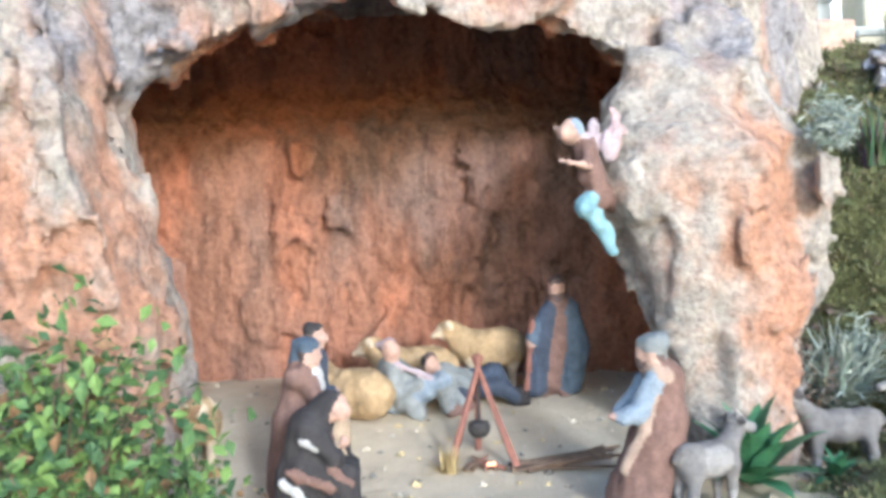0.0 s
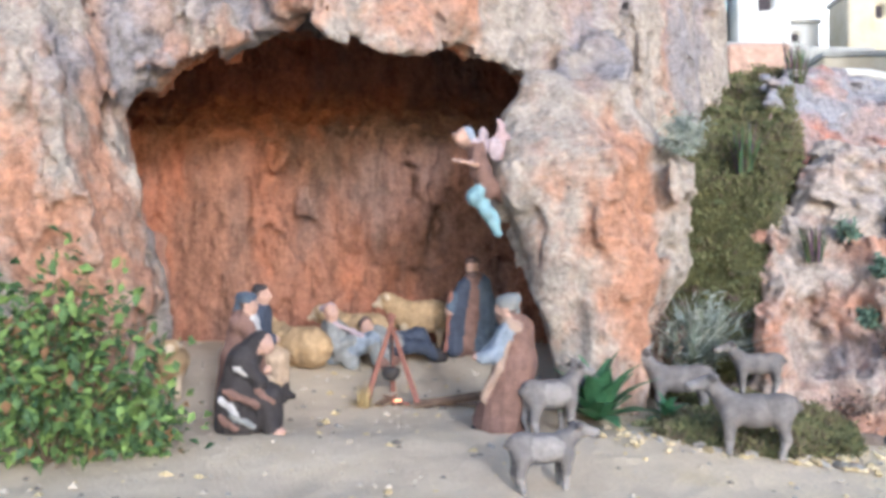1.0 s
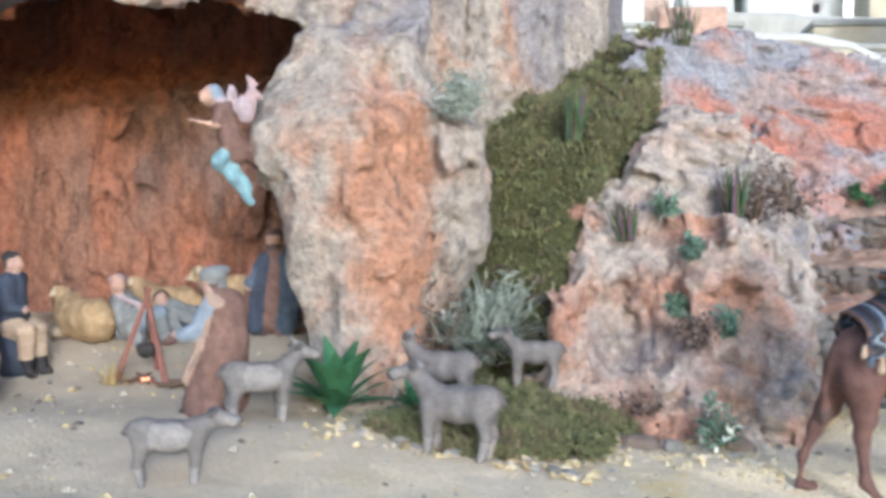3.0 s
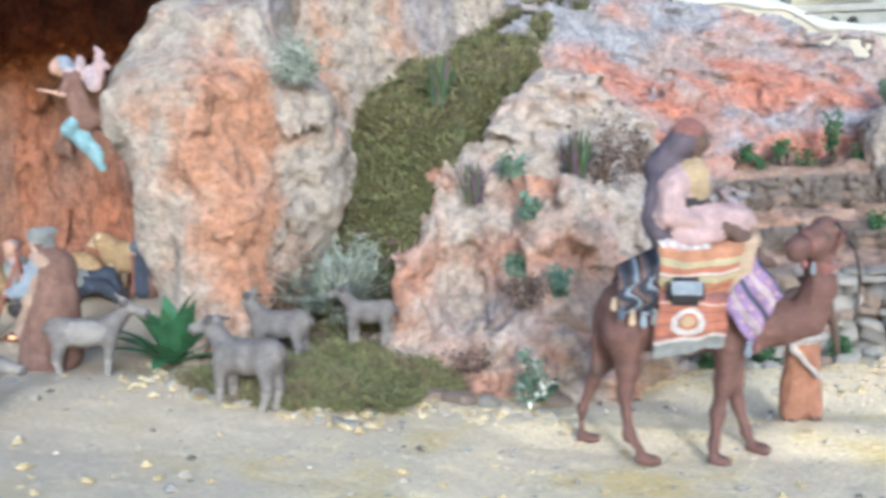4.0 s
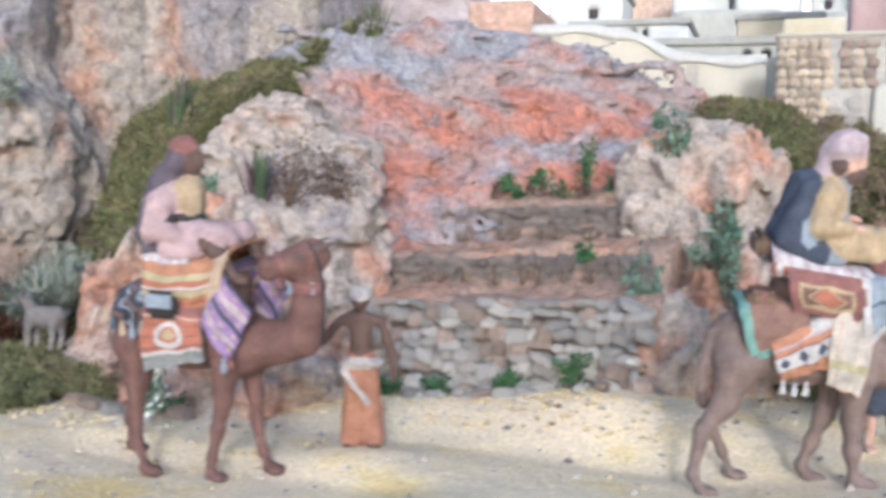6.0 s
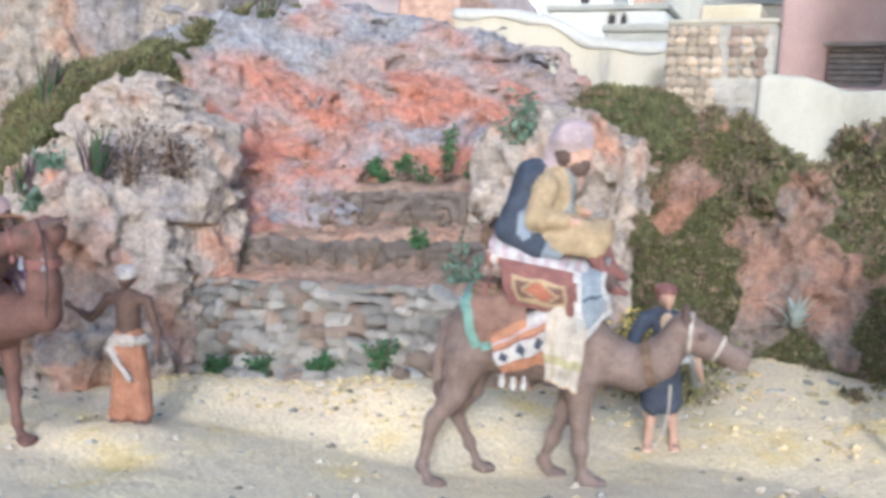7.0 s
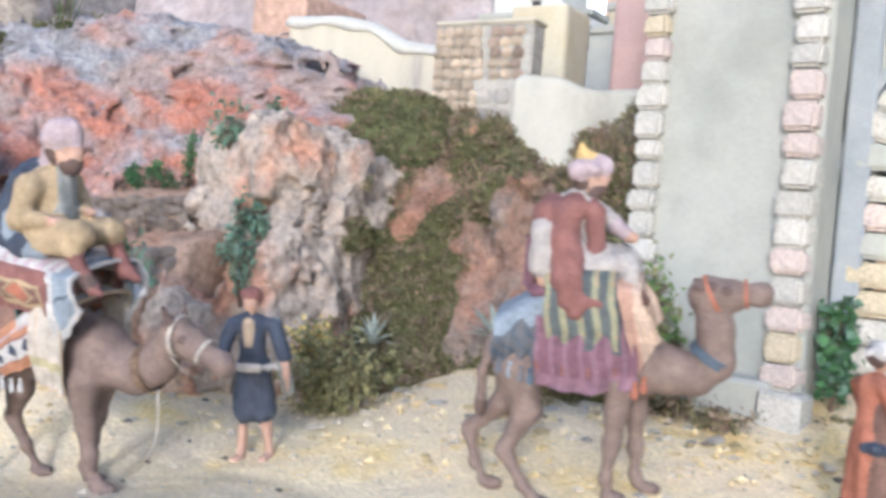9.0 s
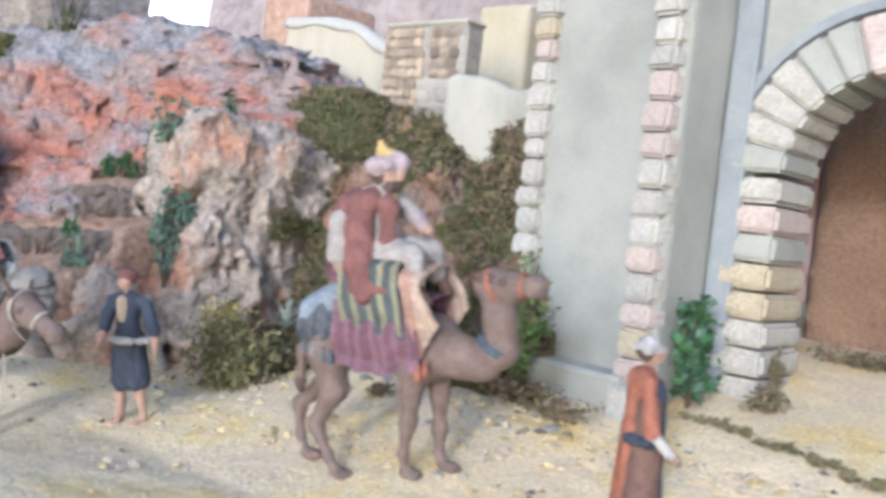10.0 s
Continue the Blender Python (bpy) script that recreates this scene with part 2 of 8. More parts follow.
def carve(name, lo, hi, res, dist, mats, paint=None, rough=(0.03, 7, 0.011, 28), stretch=(1, 1, 1), label="", category="rock", kind="", seed=0.0, choose=None, crack=0.0):
    """A rock as one mesh: the surface of dist(x, y, z) between lo and hi, roughened by broad and fine noise."""
    ax = [np.arange(lo[k], hi[k] + res, res) for k in range(3)]
    g = np.meshgrid(*ax, indexing="ij")
    d = dist(*g).astype(np.float32)
    band = np.abs(d) < rough[0] * 1.1 + rough[2] * 1.3 + 2 * res
    p = np.stack([c[band] for c in g], 1) * np.array(stretch) + seed
    d[band] += rough[0] * fbm(p, rough[1], 3)
    band = np.abs(d) < rough[2] * 1.3 + 2 * res
    p = np.stack([c[band] for c in g], 1) * np.array(stretch) + seed
    if rough[2] > 0.003:
        d[band] += rough[2] * (0.32 * fbm(p + 31, rough[3] * 1.3, 3, 0.5, True) + 0.85 * chips(p + 5, rough[3] * 0.6) + 0.30 * chips(p + 9, rough[3] * 1.7) + 0.17 * chips(p + 2, rough[3] * 3.6))
    else:
        d[band] += rough[2] * fbm(p + 31, rough[3], 3)
    if crack:
        a = np.abs(vnoise(p * rough[3] * 0.45 + 77)) + 0.12 * np.abs(vnoise(p * rough[3] * 2.1))
        d[band] += crack * np.clip(1 - a / 0.13, 0, 1) * (vnoise(p * 5.0 + 3) > -0.1)
    for k in range(3):
        e = [slice(None)] * 3
        for end in (0, -1):
            e[k] = end
            d[tuple(e)] = np.maximum(d[tuple(e)], res * 0.4)
    v, q = skin(d, res)
    v = v + np.array(lo)
    tag = np.arange(len(v))
    for _ in range(200):
        low = tag[q].min(1)
        was = tag.copy()
        for c in range(4):
            np.minimum.at(tag, q[:, c], low)
        tag = tag[tag]
        if (tag == was).all():
            break
    main = np.bincount(tag).argmax()
    q = q[tag[q[:, 0]] == main]
    used = np.unique(q)
    back = np.zeros(len(v), np.int64)
    back[used] = np.arange(len(used))
    v, q = v[used], back[q]
    idx = None
    if choose:
        idx = choose(v[q].mean(1))
    ob = new(name, mesh_from(name, v, q, mats, idx))
    if paint:
        col = np.zeros((len(v), 4), np.float32)
        col[:, 3] = 1
        for k, ch in enumerate(paint(*v.T)):
            col[:, k] = np.clip(ch, 0, 1)
        ob.data.color_attributes.new("paint", "FLOAT_COLOR", "POINT").data.foreach_set("color", col.ravel())
    return tagged(ob, label, category, kind=kind)


def box_d(x, y, z, c, h, r=0.03):
    q = [np.abs(a - b) - (k - r) for a, b, k in zip((x, y, z), c, h)]
    return np.sqrt(sum(np.maximum(a, 0) ** 2 for a in q)) + np.minimum(np.maximum(np.maximum(q[0], q[1]), q[2]), 0) - r


def ell_d(x, y, z, c, r):
    k = np.sqrt(((x - c[0]) / r[0]) ** 2 + ((y - c[1]) / r[1]) ** 2 + ((z - c[2]) / r[2]) ** 2)
    return (k - 1) * min(r)


def smin(a, b, k=0.05):
    h = np.clip(0.5 + 0.5 * (b - a) / k, 0, 1)
    return b + (a - b) * h - k * h * (1 - h)


def spot(x, y, z, c, r):
    """1 in the middle of a patch, 0 outside it."""
    k = ((x - c[0]) / r[0]) ** 2 + ((y - c[1]) / r[1]) ** 2 + ((z - c[2]) / r[2]) ** 2
    return np.exp(-k)


# ---- ground ----
def ground_z(x, y):
    x, y = np.asarray(x, float), np.asarray(y, float)
    g = 0.045 * (1 - sstep(0.45, 0.95, x)) * (0.1 + 0.9 * sstep(0.9, 1.22, y))
    g = g + 0.085 * sstep(1.3, 1.8, y) * (1 - sstep(0.4, 0.7, x))
    g = g + sstep(1.9, 2.25, x) * (0.035 + 0.2 * np.clip(y - 1.65, 0, 1.0))
    g = g - 0.02 * sstep(0.95, 1.1, x) * (1 - sstep(1.5, 1.65, x)) * (1 - sstep(1.20, 1.30, y))
    g = g + np.interp(x, [1.0, 1.2, 1.52, 1.72, 1.90, 2.15], [0.0, 0.018, 0.048, 0.086, 0.070, 0.0]) * sstep(1.46, 1.66, y)
    g = g + 0.014 * np.exp(-((x - 1.47) / 0.10) ** 2 - ((y - 1.34) / 0.07) ** 2)
    g = g - 0.032 * sstep(2.7, 2.95, x) * (1 - sstep(1.92, 2.2, y))
    return g


def gz(x, y):
    return float(ground_z(x, y))


def build_ground():
    fx = np.concatenate([np.linspace(-9, -1.1, 12)[:-1], np.linspace(-1.1, 4.2, 520), np.linspace(4.2, 14, 14)[1:]])
    fy = np.concatenate([np.linspace(-7, 0.2, 10)[:-1], np.linspace(0.2, 2.7, 250), np.linspace(2.7, 16, 16)[1:]])
    X, Y = np.meshgrid(fx, fy, indexing="ij")
    p = np.stack([X.ravel(), Y.ravel(), np.zeros(X.size)], 1)
    near = (np.abs(X - 1.5) < 2.8) & (Y < 2.75) & (Y > 0.1)
    Z = ground_z(X, Y) + near * (0.006 * fbm(p, 5, 3) + 0.003 * fbm(p, 40, 3, 0.6)).reshape(X.shape)
    nx, ny = X.shape
    i = np.arange(nx * ny).reshape(nx, ny)
    q = np.stack([i[:-1, :-1], i[1:, :-1], i[1:, 1:], i[:-1, 1:]], -1).reshape(-1, 4)
    ob = new("ground", mesh_from("ground", np.stack([X, Y, Z], -1).reshape(-1, 3), q, [SAND]))
    return tagged(ob, "pale sandy ground with ochre patches and fine gravel", "ground", kind="structure")


build_ground()


# ---- rocks ----
CLIFF_X, CLIFF_Y = [-2, -0.75, -0.62, -0.42, -0.22, -0.08, 0.1, 0.32, 0.6, 0.86, 0.96], [1.15, 1.22, 1.42, 1.46, 1.42, 1.32, 1.39, 1.60, 1.8, 2.1, 2.7]


def cliff_d(x, y, z):
    yf = np.interp(x, CLIFF_X, CLIFF_Y)
    yf = yf + 0.10 * np.clip(z - 0.72, 0, 1)
    d = np.maximum((yf - y) * 0.75, z - 1.5)
    top = np.interp(x, [-0.55, -0.43, -0.33, -0.22, -0.12, -0.05, 0.06, 0.17, 0.28, 0.5], [0.645, 0.69, 0.735, 0.76, 0.785, 0.75, 0.73, 0.75, 0.73, 0.70])
    left = -0.362 - 0.235 * z
    top = top + 0.3 * np.clip(1.44 - y, 0, 0.25) * (1 - sstep(-0.22, -0.02, x))
    mouth = np.maximum(np.maximum((left - x), x - 0.5 + 0.14 * sstep(0.55, 0.68, z)), np.maximum(z - top, y - 1.8))
    back = 0.16 * sstep(0.60, 0.80, z)
    room = box_d(x, y - back, z, (-0.045, 1.56, 0.43), (0.625, 0.42, 0.70), 0.14)
    room = np.maximum(room, yf + 0.09 - y)
    d = np.maximum(d, -smin(mouth, room, 0.02))
    L = np.interp(z, [0, 0.147, 0.231, 0.304, 0.377, 0.472, 0.546, 0.609, 0.66], [0.42, 0.378, 0.346, 0.31, 0.283, 0.262, 0.257, 0.275, 0.32])
    Rr = np.interp(z, [0, 0.14, 0.22, 0.30, 0.4, 0.456, 0.545, 0.6, 0.66], [0.525, 0.55, 0.59, 0.645, 0.675, 0.66, 0.61, 0.565, 0.52])
    Rr = Rr - 0.30 * np.clip(y - 1.56, 0, 0.4) * sstep(0.1, 0.3, z)
    xc, hw = (L + Rr) / 2, (Rr - L) / 2 + 0.012
    front = 1.37 + 0.10 * sstep(0.5, 0.66, z) + 0.10 * np.clip((x - 0.45) / 0.2, 0, 1)
    back = 1.56 + 0.44 * np.clip((x - 0.36) / 0.18, 0, 1)
    k = (np.abs((x - xc) / hw) ** 3.2 + np.abs((y - (front + back) / 2) / ((back - front) / 2)) ** 3.2) ** (1 / 3.2)
    pil = np.maximum((k - 1) * 0.16, z - (0.64 + 0.75 * (y - 1.45)))
    butt = np.maximum(np.maximum(x + 0.338 + 0.25 * z, (1.215 + 0.04 * np.sin(9 * z) - y)), y - 1.40) * 0.9
    return smin(smin(d, pil, 0.03), butt, 0.02)


def cliff_paint(x, y, z):
    p = np.stack([x, y, z], 1)
    streak = fbm(p * [1, 1, 0.3], 11, 3)
    pillar = sstep(0.22, 0.27, x) * (1 - sstep(0.62, 0.68, z))
    warm = 0.20 + (0.55 - 0.2 * pillar) * streak + (0.48 + 0.6 * fbm(p * [1, 1, 0.5] + 4, 16, 3)) * (spot(x, y, z, (0.50, 1.42, 0.24), (0.07, 0.3, 0.24)) + spot(x, y, z, (0.48, 1.42, 0.49), (0.07, 0.3, 0.14))) - 0.06 * pillar
    warm = warm + 0.30 * spot(x, y, z, (0.2, 1.4, 0.85), (0.25, 0.4, 0.12)) + 0.25 * spot(x, y, z, (-0.52, 1.25, 0.3), (0.14, 0.3, 0.3)) + 0.35 * sstep(0.5, 0.8, z) * sstep(0.35, 0.6, x) * (0.2 + fbm(p * [1, 1, 0.15] + 2, 12, 2))
    cave = (y > 1.50) & (x < np.where(y > 1.62, 0.46, 0.40)) & (z < 0.95)
    warm = np.where(cave, 0.34 + 0.6 * fbm(p * [1, 1, 0.3], 7, 3), warm)
    cool = 0.04 - 0.10 * pillar + 0.55 * fbm(p * [1, 1, 0.35] + 5, 8, 3) + 0.6 * sstep(0.62, 0.75, z) * sstep(0.34, 0.5, x) * (0.45 + fbm(p * [1, 1, 0.2] + 9, 9, 2))
    roof = sstep(0.60, 0.68, z) * (1 - sstep(0.9, 1.05, z)) * (1 - sstep(-0.22, 0.0, x)) * sstep(-0.56, -0.46, x)
    warm, cool = warm + 0.3 * roof, cool + 0.5 * roof
    cool = np.where(cave, 0.22 + 0.6 * fbm(p * [1, 1, 0.3] + 3, 5, 3), cool)
    return warm, cool, np.zeros_like(x)


def cliff_choice(c):
    x, y, z = c.T
    yf = np.interp(x, CLIFF_X, CLIFF_Y) + 0.10 * np.clip(z - 0.72, 0, 1)
    return ((y > np.maximum(yf + 0.07, 1.44)) & (x < 0.46 - 0.16 * (y < 1.62)) & (x > -0.72) & (z < 0.93)).astype(int)


carve("cliff", (-1.15, 1.05, -0.05), (1.0, 2.45, 1.3), 0.009, cliff_d, [CLIFF, CAVE], cliff_paint, (0.035, 6, 0.024, 15), (1, 1, 0.6),
      "tall painted rock cliff with a deep cave, cream, grey and rust", "cliff", "structure", choose=cliff_choice, crack=0.018)


def outcrop_d(x, y, z):
    front = 1.50 + 0.22 * z + 0.05 * np.cos(x * 21)
    top = np.interp(x, [0.78, 0.86, 0.93, 1.02, 1.2, 1.26], [0.38, 0.44, 0.43, 0.37, 0.365, 0.30])
    q = np.stack([(0.735 + 0.30 * z) - x, x - (1.25 - 0.08 * z), front - y, (z - top)]) + 0.05
    d = np.sqrt((np.maximum(q, 0) ** 2).sum(0)) + np.minimum(q.max(0), 0) - 0.05
    d = np.maximum(d * 0.8, y - 1.9)
    d = smin(d, ell_d(x, y, z, (1.0, 1.52, 0.0), (0.2, 0.07, 0.11)), 0.04)
    return smin(d, ell_d(x, y, z, (0.78, 1.58, 0.03), (0.10, 0.10, 0.06)), 0.04)


def dry_paint(x, y, z):
    p = np.stack([x, y, z], 1)
    return 0.27 + 0.6 * fbm(p, 9, 3), 0.02 + 0.6 * fbm(p + 7, 8, 3), np.zeros_like(x)


carve("outcrop", (0.62, 1.36, -0.04), (1.4, 1.95, 0.52), 0.0075, outcrop_d, [CREAM], dry_paint, (0.03, 9, 0.026, 22), (1, 1, 0.7),
      "craggy cream and pink rock outcrop at the road's edge", "rock", seed=3.1, crack=0.014)


def boulder_d(x, y, z):
    top = np.interp(x, [0.86, 0.90, 0.95, 1.0, 1.08, 1.15, 1.2, 1.25], [0.40, 0.48, 0.545, 0.575, 0.575, 0.53, 0.50, 0.41])
    front = 1.625 + 0.30 * (z - 0.36) + 0.5 * np.clip(x - 1.1, 0, 1)
    q = np.stack([front - y, (z - top) * 0.8, y - 1.88, 0.855 - x, x - 1.245]) + 0.04
    return (np.sqrt((np.maximum(q, 0) ** 2).sum(0)) + np.minimum(q.max(0), 0) - 0.04) * 0.85


carve("boulder", (0.76, 1.54, 0.3), (1.32, 1.96, 0.66), 0.008, boulder_d, [CREAM],
      lambda x, y, z: (0.12 + 0.4 * fbm(np.stack([x, y, z], 1), 9, 3) + 0.25 * (1 - sstep(0.85, 1.0, x)), 0.02 + 0.5 * fbm(np.stack([x, y, z], 1) + 4, 9, 3) + 0.22 * sstep(0.98, 1.08, x) * (1 - sstep(0.44, 0.52, z)), 0 * x),
      (0.02, 10, 0.020, 22), (1, 1, 1.5), "weathered grey boulder with pale patches resting on the outcrop", "boulder", seed=8.3, crack=0.01)


def hill_d(x, y, z):
    crest = np.interp(x, [0.7, 0.8, 0.9, 1.0, 1.2, 1.33, 1.5, 1.73, 1.95], [0.60, 0.68, 0.75, 0.795, 0.845, 0.845, 0.785, 0.70, 0.6])
    back = np.interp(x, [0.7, 0.9, 1.0, 1.1, 1.2, 1.3], [1.86, 1.95, 2.06, 2.18, 2.28, 2.33])
    h = crest - 1.45 * np.clip(back - y, 0, 1) - 0.12 * np.clip(y - 2.45, 0, 1)
    return np.maximum((z - h) * 0.55, np.maximum(0.90 + 0.3 * (y - 1.9) - x, x - 1.84))


def hill_paint(x, y, z):
    p = np.stack([x, y, z], 1)
    low = 1 - sstep(0.55, 0.75, z)
    return 0.24 + 0.36 * low + 0.65 * fbm((p + 0.5 * p[:, [2, 2, 0]]) * [1, 1, 2.2], 6, 3), 0.15 + 0.34 * sstep(0.6, 0.8, z) + 0.65 * fbm(p * [1, 1, 1.6] + 3, 7, 3), 0 * x


carve("red_hillside", (0.72, 1.86, 0.2), (2.0, 2.665, 0.9), 0.008, hill_d, [RED], hill_paint, (0.03, 7, 0.024, 17), (0.8, 1, 1.7),
      "steep red and blue-grey rocky hillside above the terraces", "hillside", "structure", seed=5.5, crack=0.016)


def terrace_d(x, y, z):
    z = z - 0.07 * (x - 1.46)
    h = np.interp(y, [1.745, 1.755, 1.868, 1.885, 2.006, 2.026, 2.10, 2.4], [0.0, 0.209, 0.243, 0.303, 0.329, 0.409, 0.437, 0.5])
    return np.maximum(np.maximum((z - h) * 0.6, 1.748 - y), np.maximum(1.12 - x, x - 1.80))


carve("terraced_bank", (1.05, 1.7, -0.04), (1.85, 2.4, 0.45), 0.009, terrace_d, [SOIL], dry_paint, (0.008, 8, 0.006, 30), (1, 1, 1),
      "stepped bank of orange earth held by dry stone walls", "terrace", "structure", seed=2.2)


def right_rock_d(x, y, z):
    d = box_d(x, y, z, (1.80, 2.18, 0.26), (0.155, 0.20, 0.30), 0.08)
    d = smin(d, ell_d(x, y, z, (1.79, 1.87, 0.11), (0.11, 0.11, 0.16)), 0.05)
    return smin(d, ell_d(x, y, z, (1.89, 2.03, 0.22), (0.09, 0.12, 0.24)), 0.05)


carve("rock_face", (1.55, 1.75, -0.04), (2.1, 2.45, 0.65), 0.0075, right_rock_d, [CREAM],
      lambda x, y, z: (0.27 + 0.75 * fbm(np.stack([x, y, z], 1) * [1, 1, 0.6], 12, 3), -0.28 + 0.5 * fbm(np.stack([x, y, z], 1) + 4, 8, 3), 0 * x),
      (0.03, 8, 0.024, 26), (1, 1, 0.75), "tall pink and orange rock beside the terraces", "rock", seed=6.6, crack=0.008)


def slope_d(x, y, z):
    h = np.interp(y, [2.08, 2.16, 2.26, 2.36, 2.6], [0.05, 0.16, 0.42, 0.585, 0.62]) + 0.05 * np.sin(x * 16)
    d = np.maximum((z - h) * 0.5, np.maximum(1.86 - x, x - 2.56))
    d = smin(d, ell_d(x, y, z, (2.26, 2.29, 0.38), (0.14, 0.05, 0.12)), 0.05)
    return smin(d, ell_d(x, y, z, (2.33, 2.235, 0.25), (0.12, 0.035, 0.12)), 0.05)


def slope_bare(p):
    """How bare of moss the slope is, about 0..1: one broad rock patch and some small ones, with ragged edges."""
    x, y, z = p.T
    s = 1.15 * spot(x, y, z, (2.27, 2.2, 0.35), (0.085, 0.2, 0.11)) + spot(x, y, z, (2.36, 2.2, 0.24), (0.05, 0.2, 0.08)) + spot(x, y, z, (2.22, 2.2, 0.22), (0.05, 0.2, 0.06))
    s = s + 0.8 * spot(x, y, z, (2.03, 2.2, 0.46), (0.03, 0.2, 0.07)) + 0.7 * spot(x, y, z, (2.08, 2.2, 0.16), (0.03, 0.2, 0.03)) + 0.8 * spot(x, y, z, (2.45, 2.2, 0.30), (0.035, 0.2, 0.04))
    return s + 0.75 * fbm(p + 3, 13, 3)


carve("mossy_slope", (1.8, 2.0, 0.0), (2.62, 2.7, 0.72), 0.010, slope_d, [MOSSY],
      lambda x, y, z: (0.42 + 0.5 * fbm(np.stack([x, y, z], 1), 12, 3), 0.15 + 0.5 * fbm(np.stack([x, y, z], 1) + 4, 8, 3),
                       0.62 - 1.5 * sstep(0.25, 0.6, slope_bare(np.stack([x, y, z], 1))) + 0.9 * fbm(np.stack([x, y, z], 1), 6, 3)),
      (0.04, 8, 0.022, 18), (1, 1, 1), "brown rocky slope overgrown with moss", "slope", "structure", seed=1.7)


def bank_d(x, y, z):
    h = np.interp(y + 0.35 * (x - 0.6), [1.50, 1.60, 1.70, 1.78, 1.86, 2.05, 2.32, 2.5], [0.02, 0.08, 0.30, 0.50, 0.585, 0.70, 0.83, 0.85])
    return np.maximum((z - h) * 0.45, np.maximum(0.5 - x, x - np.interp(y, [1.5, 1.6, 1.66, 1.72, 1.78, 1.9, 2.1, 2.3], [0.78, 0.80, 0.84, 0.88, 0.92, 0.955, 1.0, 1.08])))


def bank_bare(x, y, z):
    return sstep(0.35, 0.6, spot(x, y, z, (0.86, 1.66, 0.385), (0.07, 0.09, 0.022)) + 0.2 * vnoise(np.stack([x, y, z], 1) * 40))


carve("mossy_bank", (0.45, 1.45, -0.03), (1.25, 2.5, 0.95), 0.011, bank_d, [MOSSY],
      lambda x, y, z: (0.2 + 0.8 * bank_bare(x, y, z), 0.1 - 0.3 * bank_bare(x, y, z), 0.75 + 0.5 * fbm(np.stack([x, y, z], 1), 6, 3) - 1.6 * bank_bare(x, y, z)),
      (0.025, 8, 0.01, 26), (1, 1, 1), "steep gully bank covered in green moss", "bank", "structure", seed=4.4)


# ---- small builders ----
def part(name, bm, material, parent=None, label=""):
    me = bpy.data.meshes.new(name)
    bm.to_mesh(me)
    bm.free()
    for m in (material if isinstance(material, (list, tuple)) else [material]):
        me.materials.append(m)
    ob = new(name, me)
    if parent is not None:
        ob.parent = parent
    return tagged(ob, label)


def thing(name, label, category, at=(0, 0, 0), group="", kind=""):
    e = new(name)
    e.location = at
    e.empty_display_size = 0.02
    return tagged(e, label, category, group, kind)


def bevelled_box(c, h, bevel=0.004, jitter=0.0, rot=0.0, rnd=None, segs=1):
    bm = bmesh.new()
    bmesh.ops.create_cube(bm, size=2)
    r = rnd or random
    for v in bm.verts:
        v.co = Vector([a * k + (r.uniform(-jitter, jitter) if jitter else 0) for a, k in zip(v.co, h)])
    if bevel:
        bmesh.ops.bevel(bm, geom=bm.edges[:], offset=bevel, segments=segs, affect="EDGES")
    bmesh.ops.transform(bm, matrix=Matrix.Translation(c) @ Matrix.Rotation(rot, 4, "Z"), verts=bm.verts)
    return bm


def wavy_wall(name, x0, x1, y, thick, bottom, tops, mat, label, category="wall", res=0.012):
    """A thick plastered wall whose rounded top follows tops = [(x, z), ...]."""
    tx, tz = zip(*tops)

    def d(X, Y, Z):
        top = np.interp(X, tx, tz)
        a = np.maximum(np.maximum(x0 - X, X - x1), Z - top)
        b = np.abs(Y - y) - thick / 2
        q = np.stack([a, b]) + 0.015
        return np.maximum(np.maximum(np.sqrt((np.maximum(q, 0) ** 2).sum(0)) + np.minimum(q.max(0), 0) - 0.015, bottom - Z), -9)
    return carve(name, (x0 - 0.03, y - thick / 2 - 0.03, bottom - 0.02), (x1 + 0.03, y + thick / 2 + 0.03, max(tz) + 0.03), res, d, [mat], None,
                 (0.004, 9, 0.0015, 30), (1, 1, 1), label, category, seed=x0)


def coloured(name, rgb, rough=0.8, var=0.28):
    """Painted figurine or cloth colour, a little faded, with light wear."""
    grey = 0.3 * rgb[0] + 0.55 * rgb[1] + 0.15 * rgb[2]
    rgb = tuple(0.82 * c + 0.18 * grey for c in rgb)
    return grainy(name, [(0.3, tuple(c * (1 - var) for c in rgb)), (0.55, rgb), (0.75, tuple(min(1, c * (1 + var)) for c in rgb))], 48, rough, 0.0012, 420)


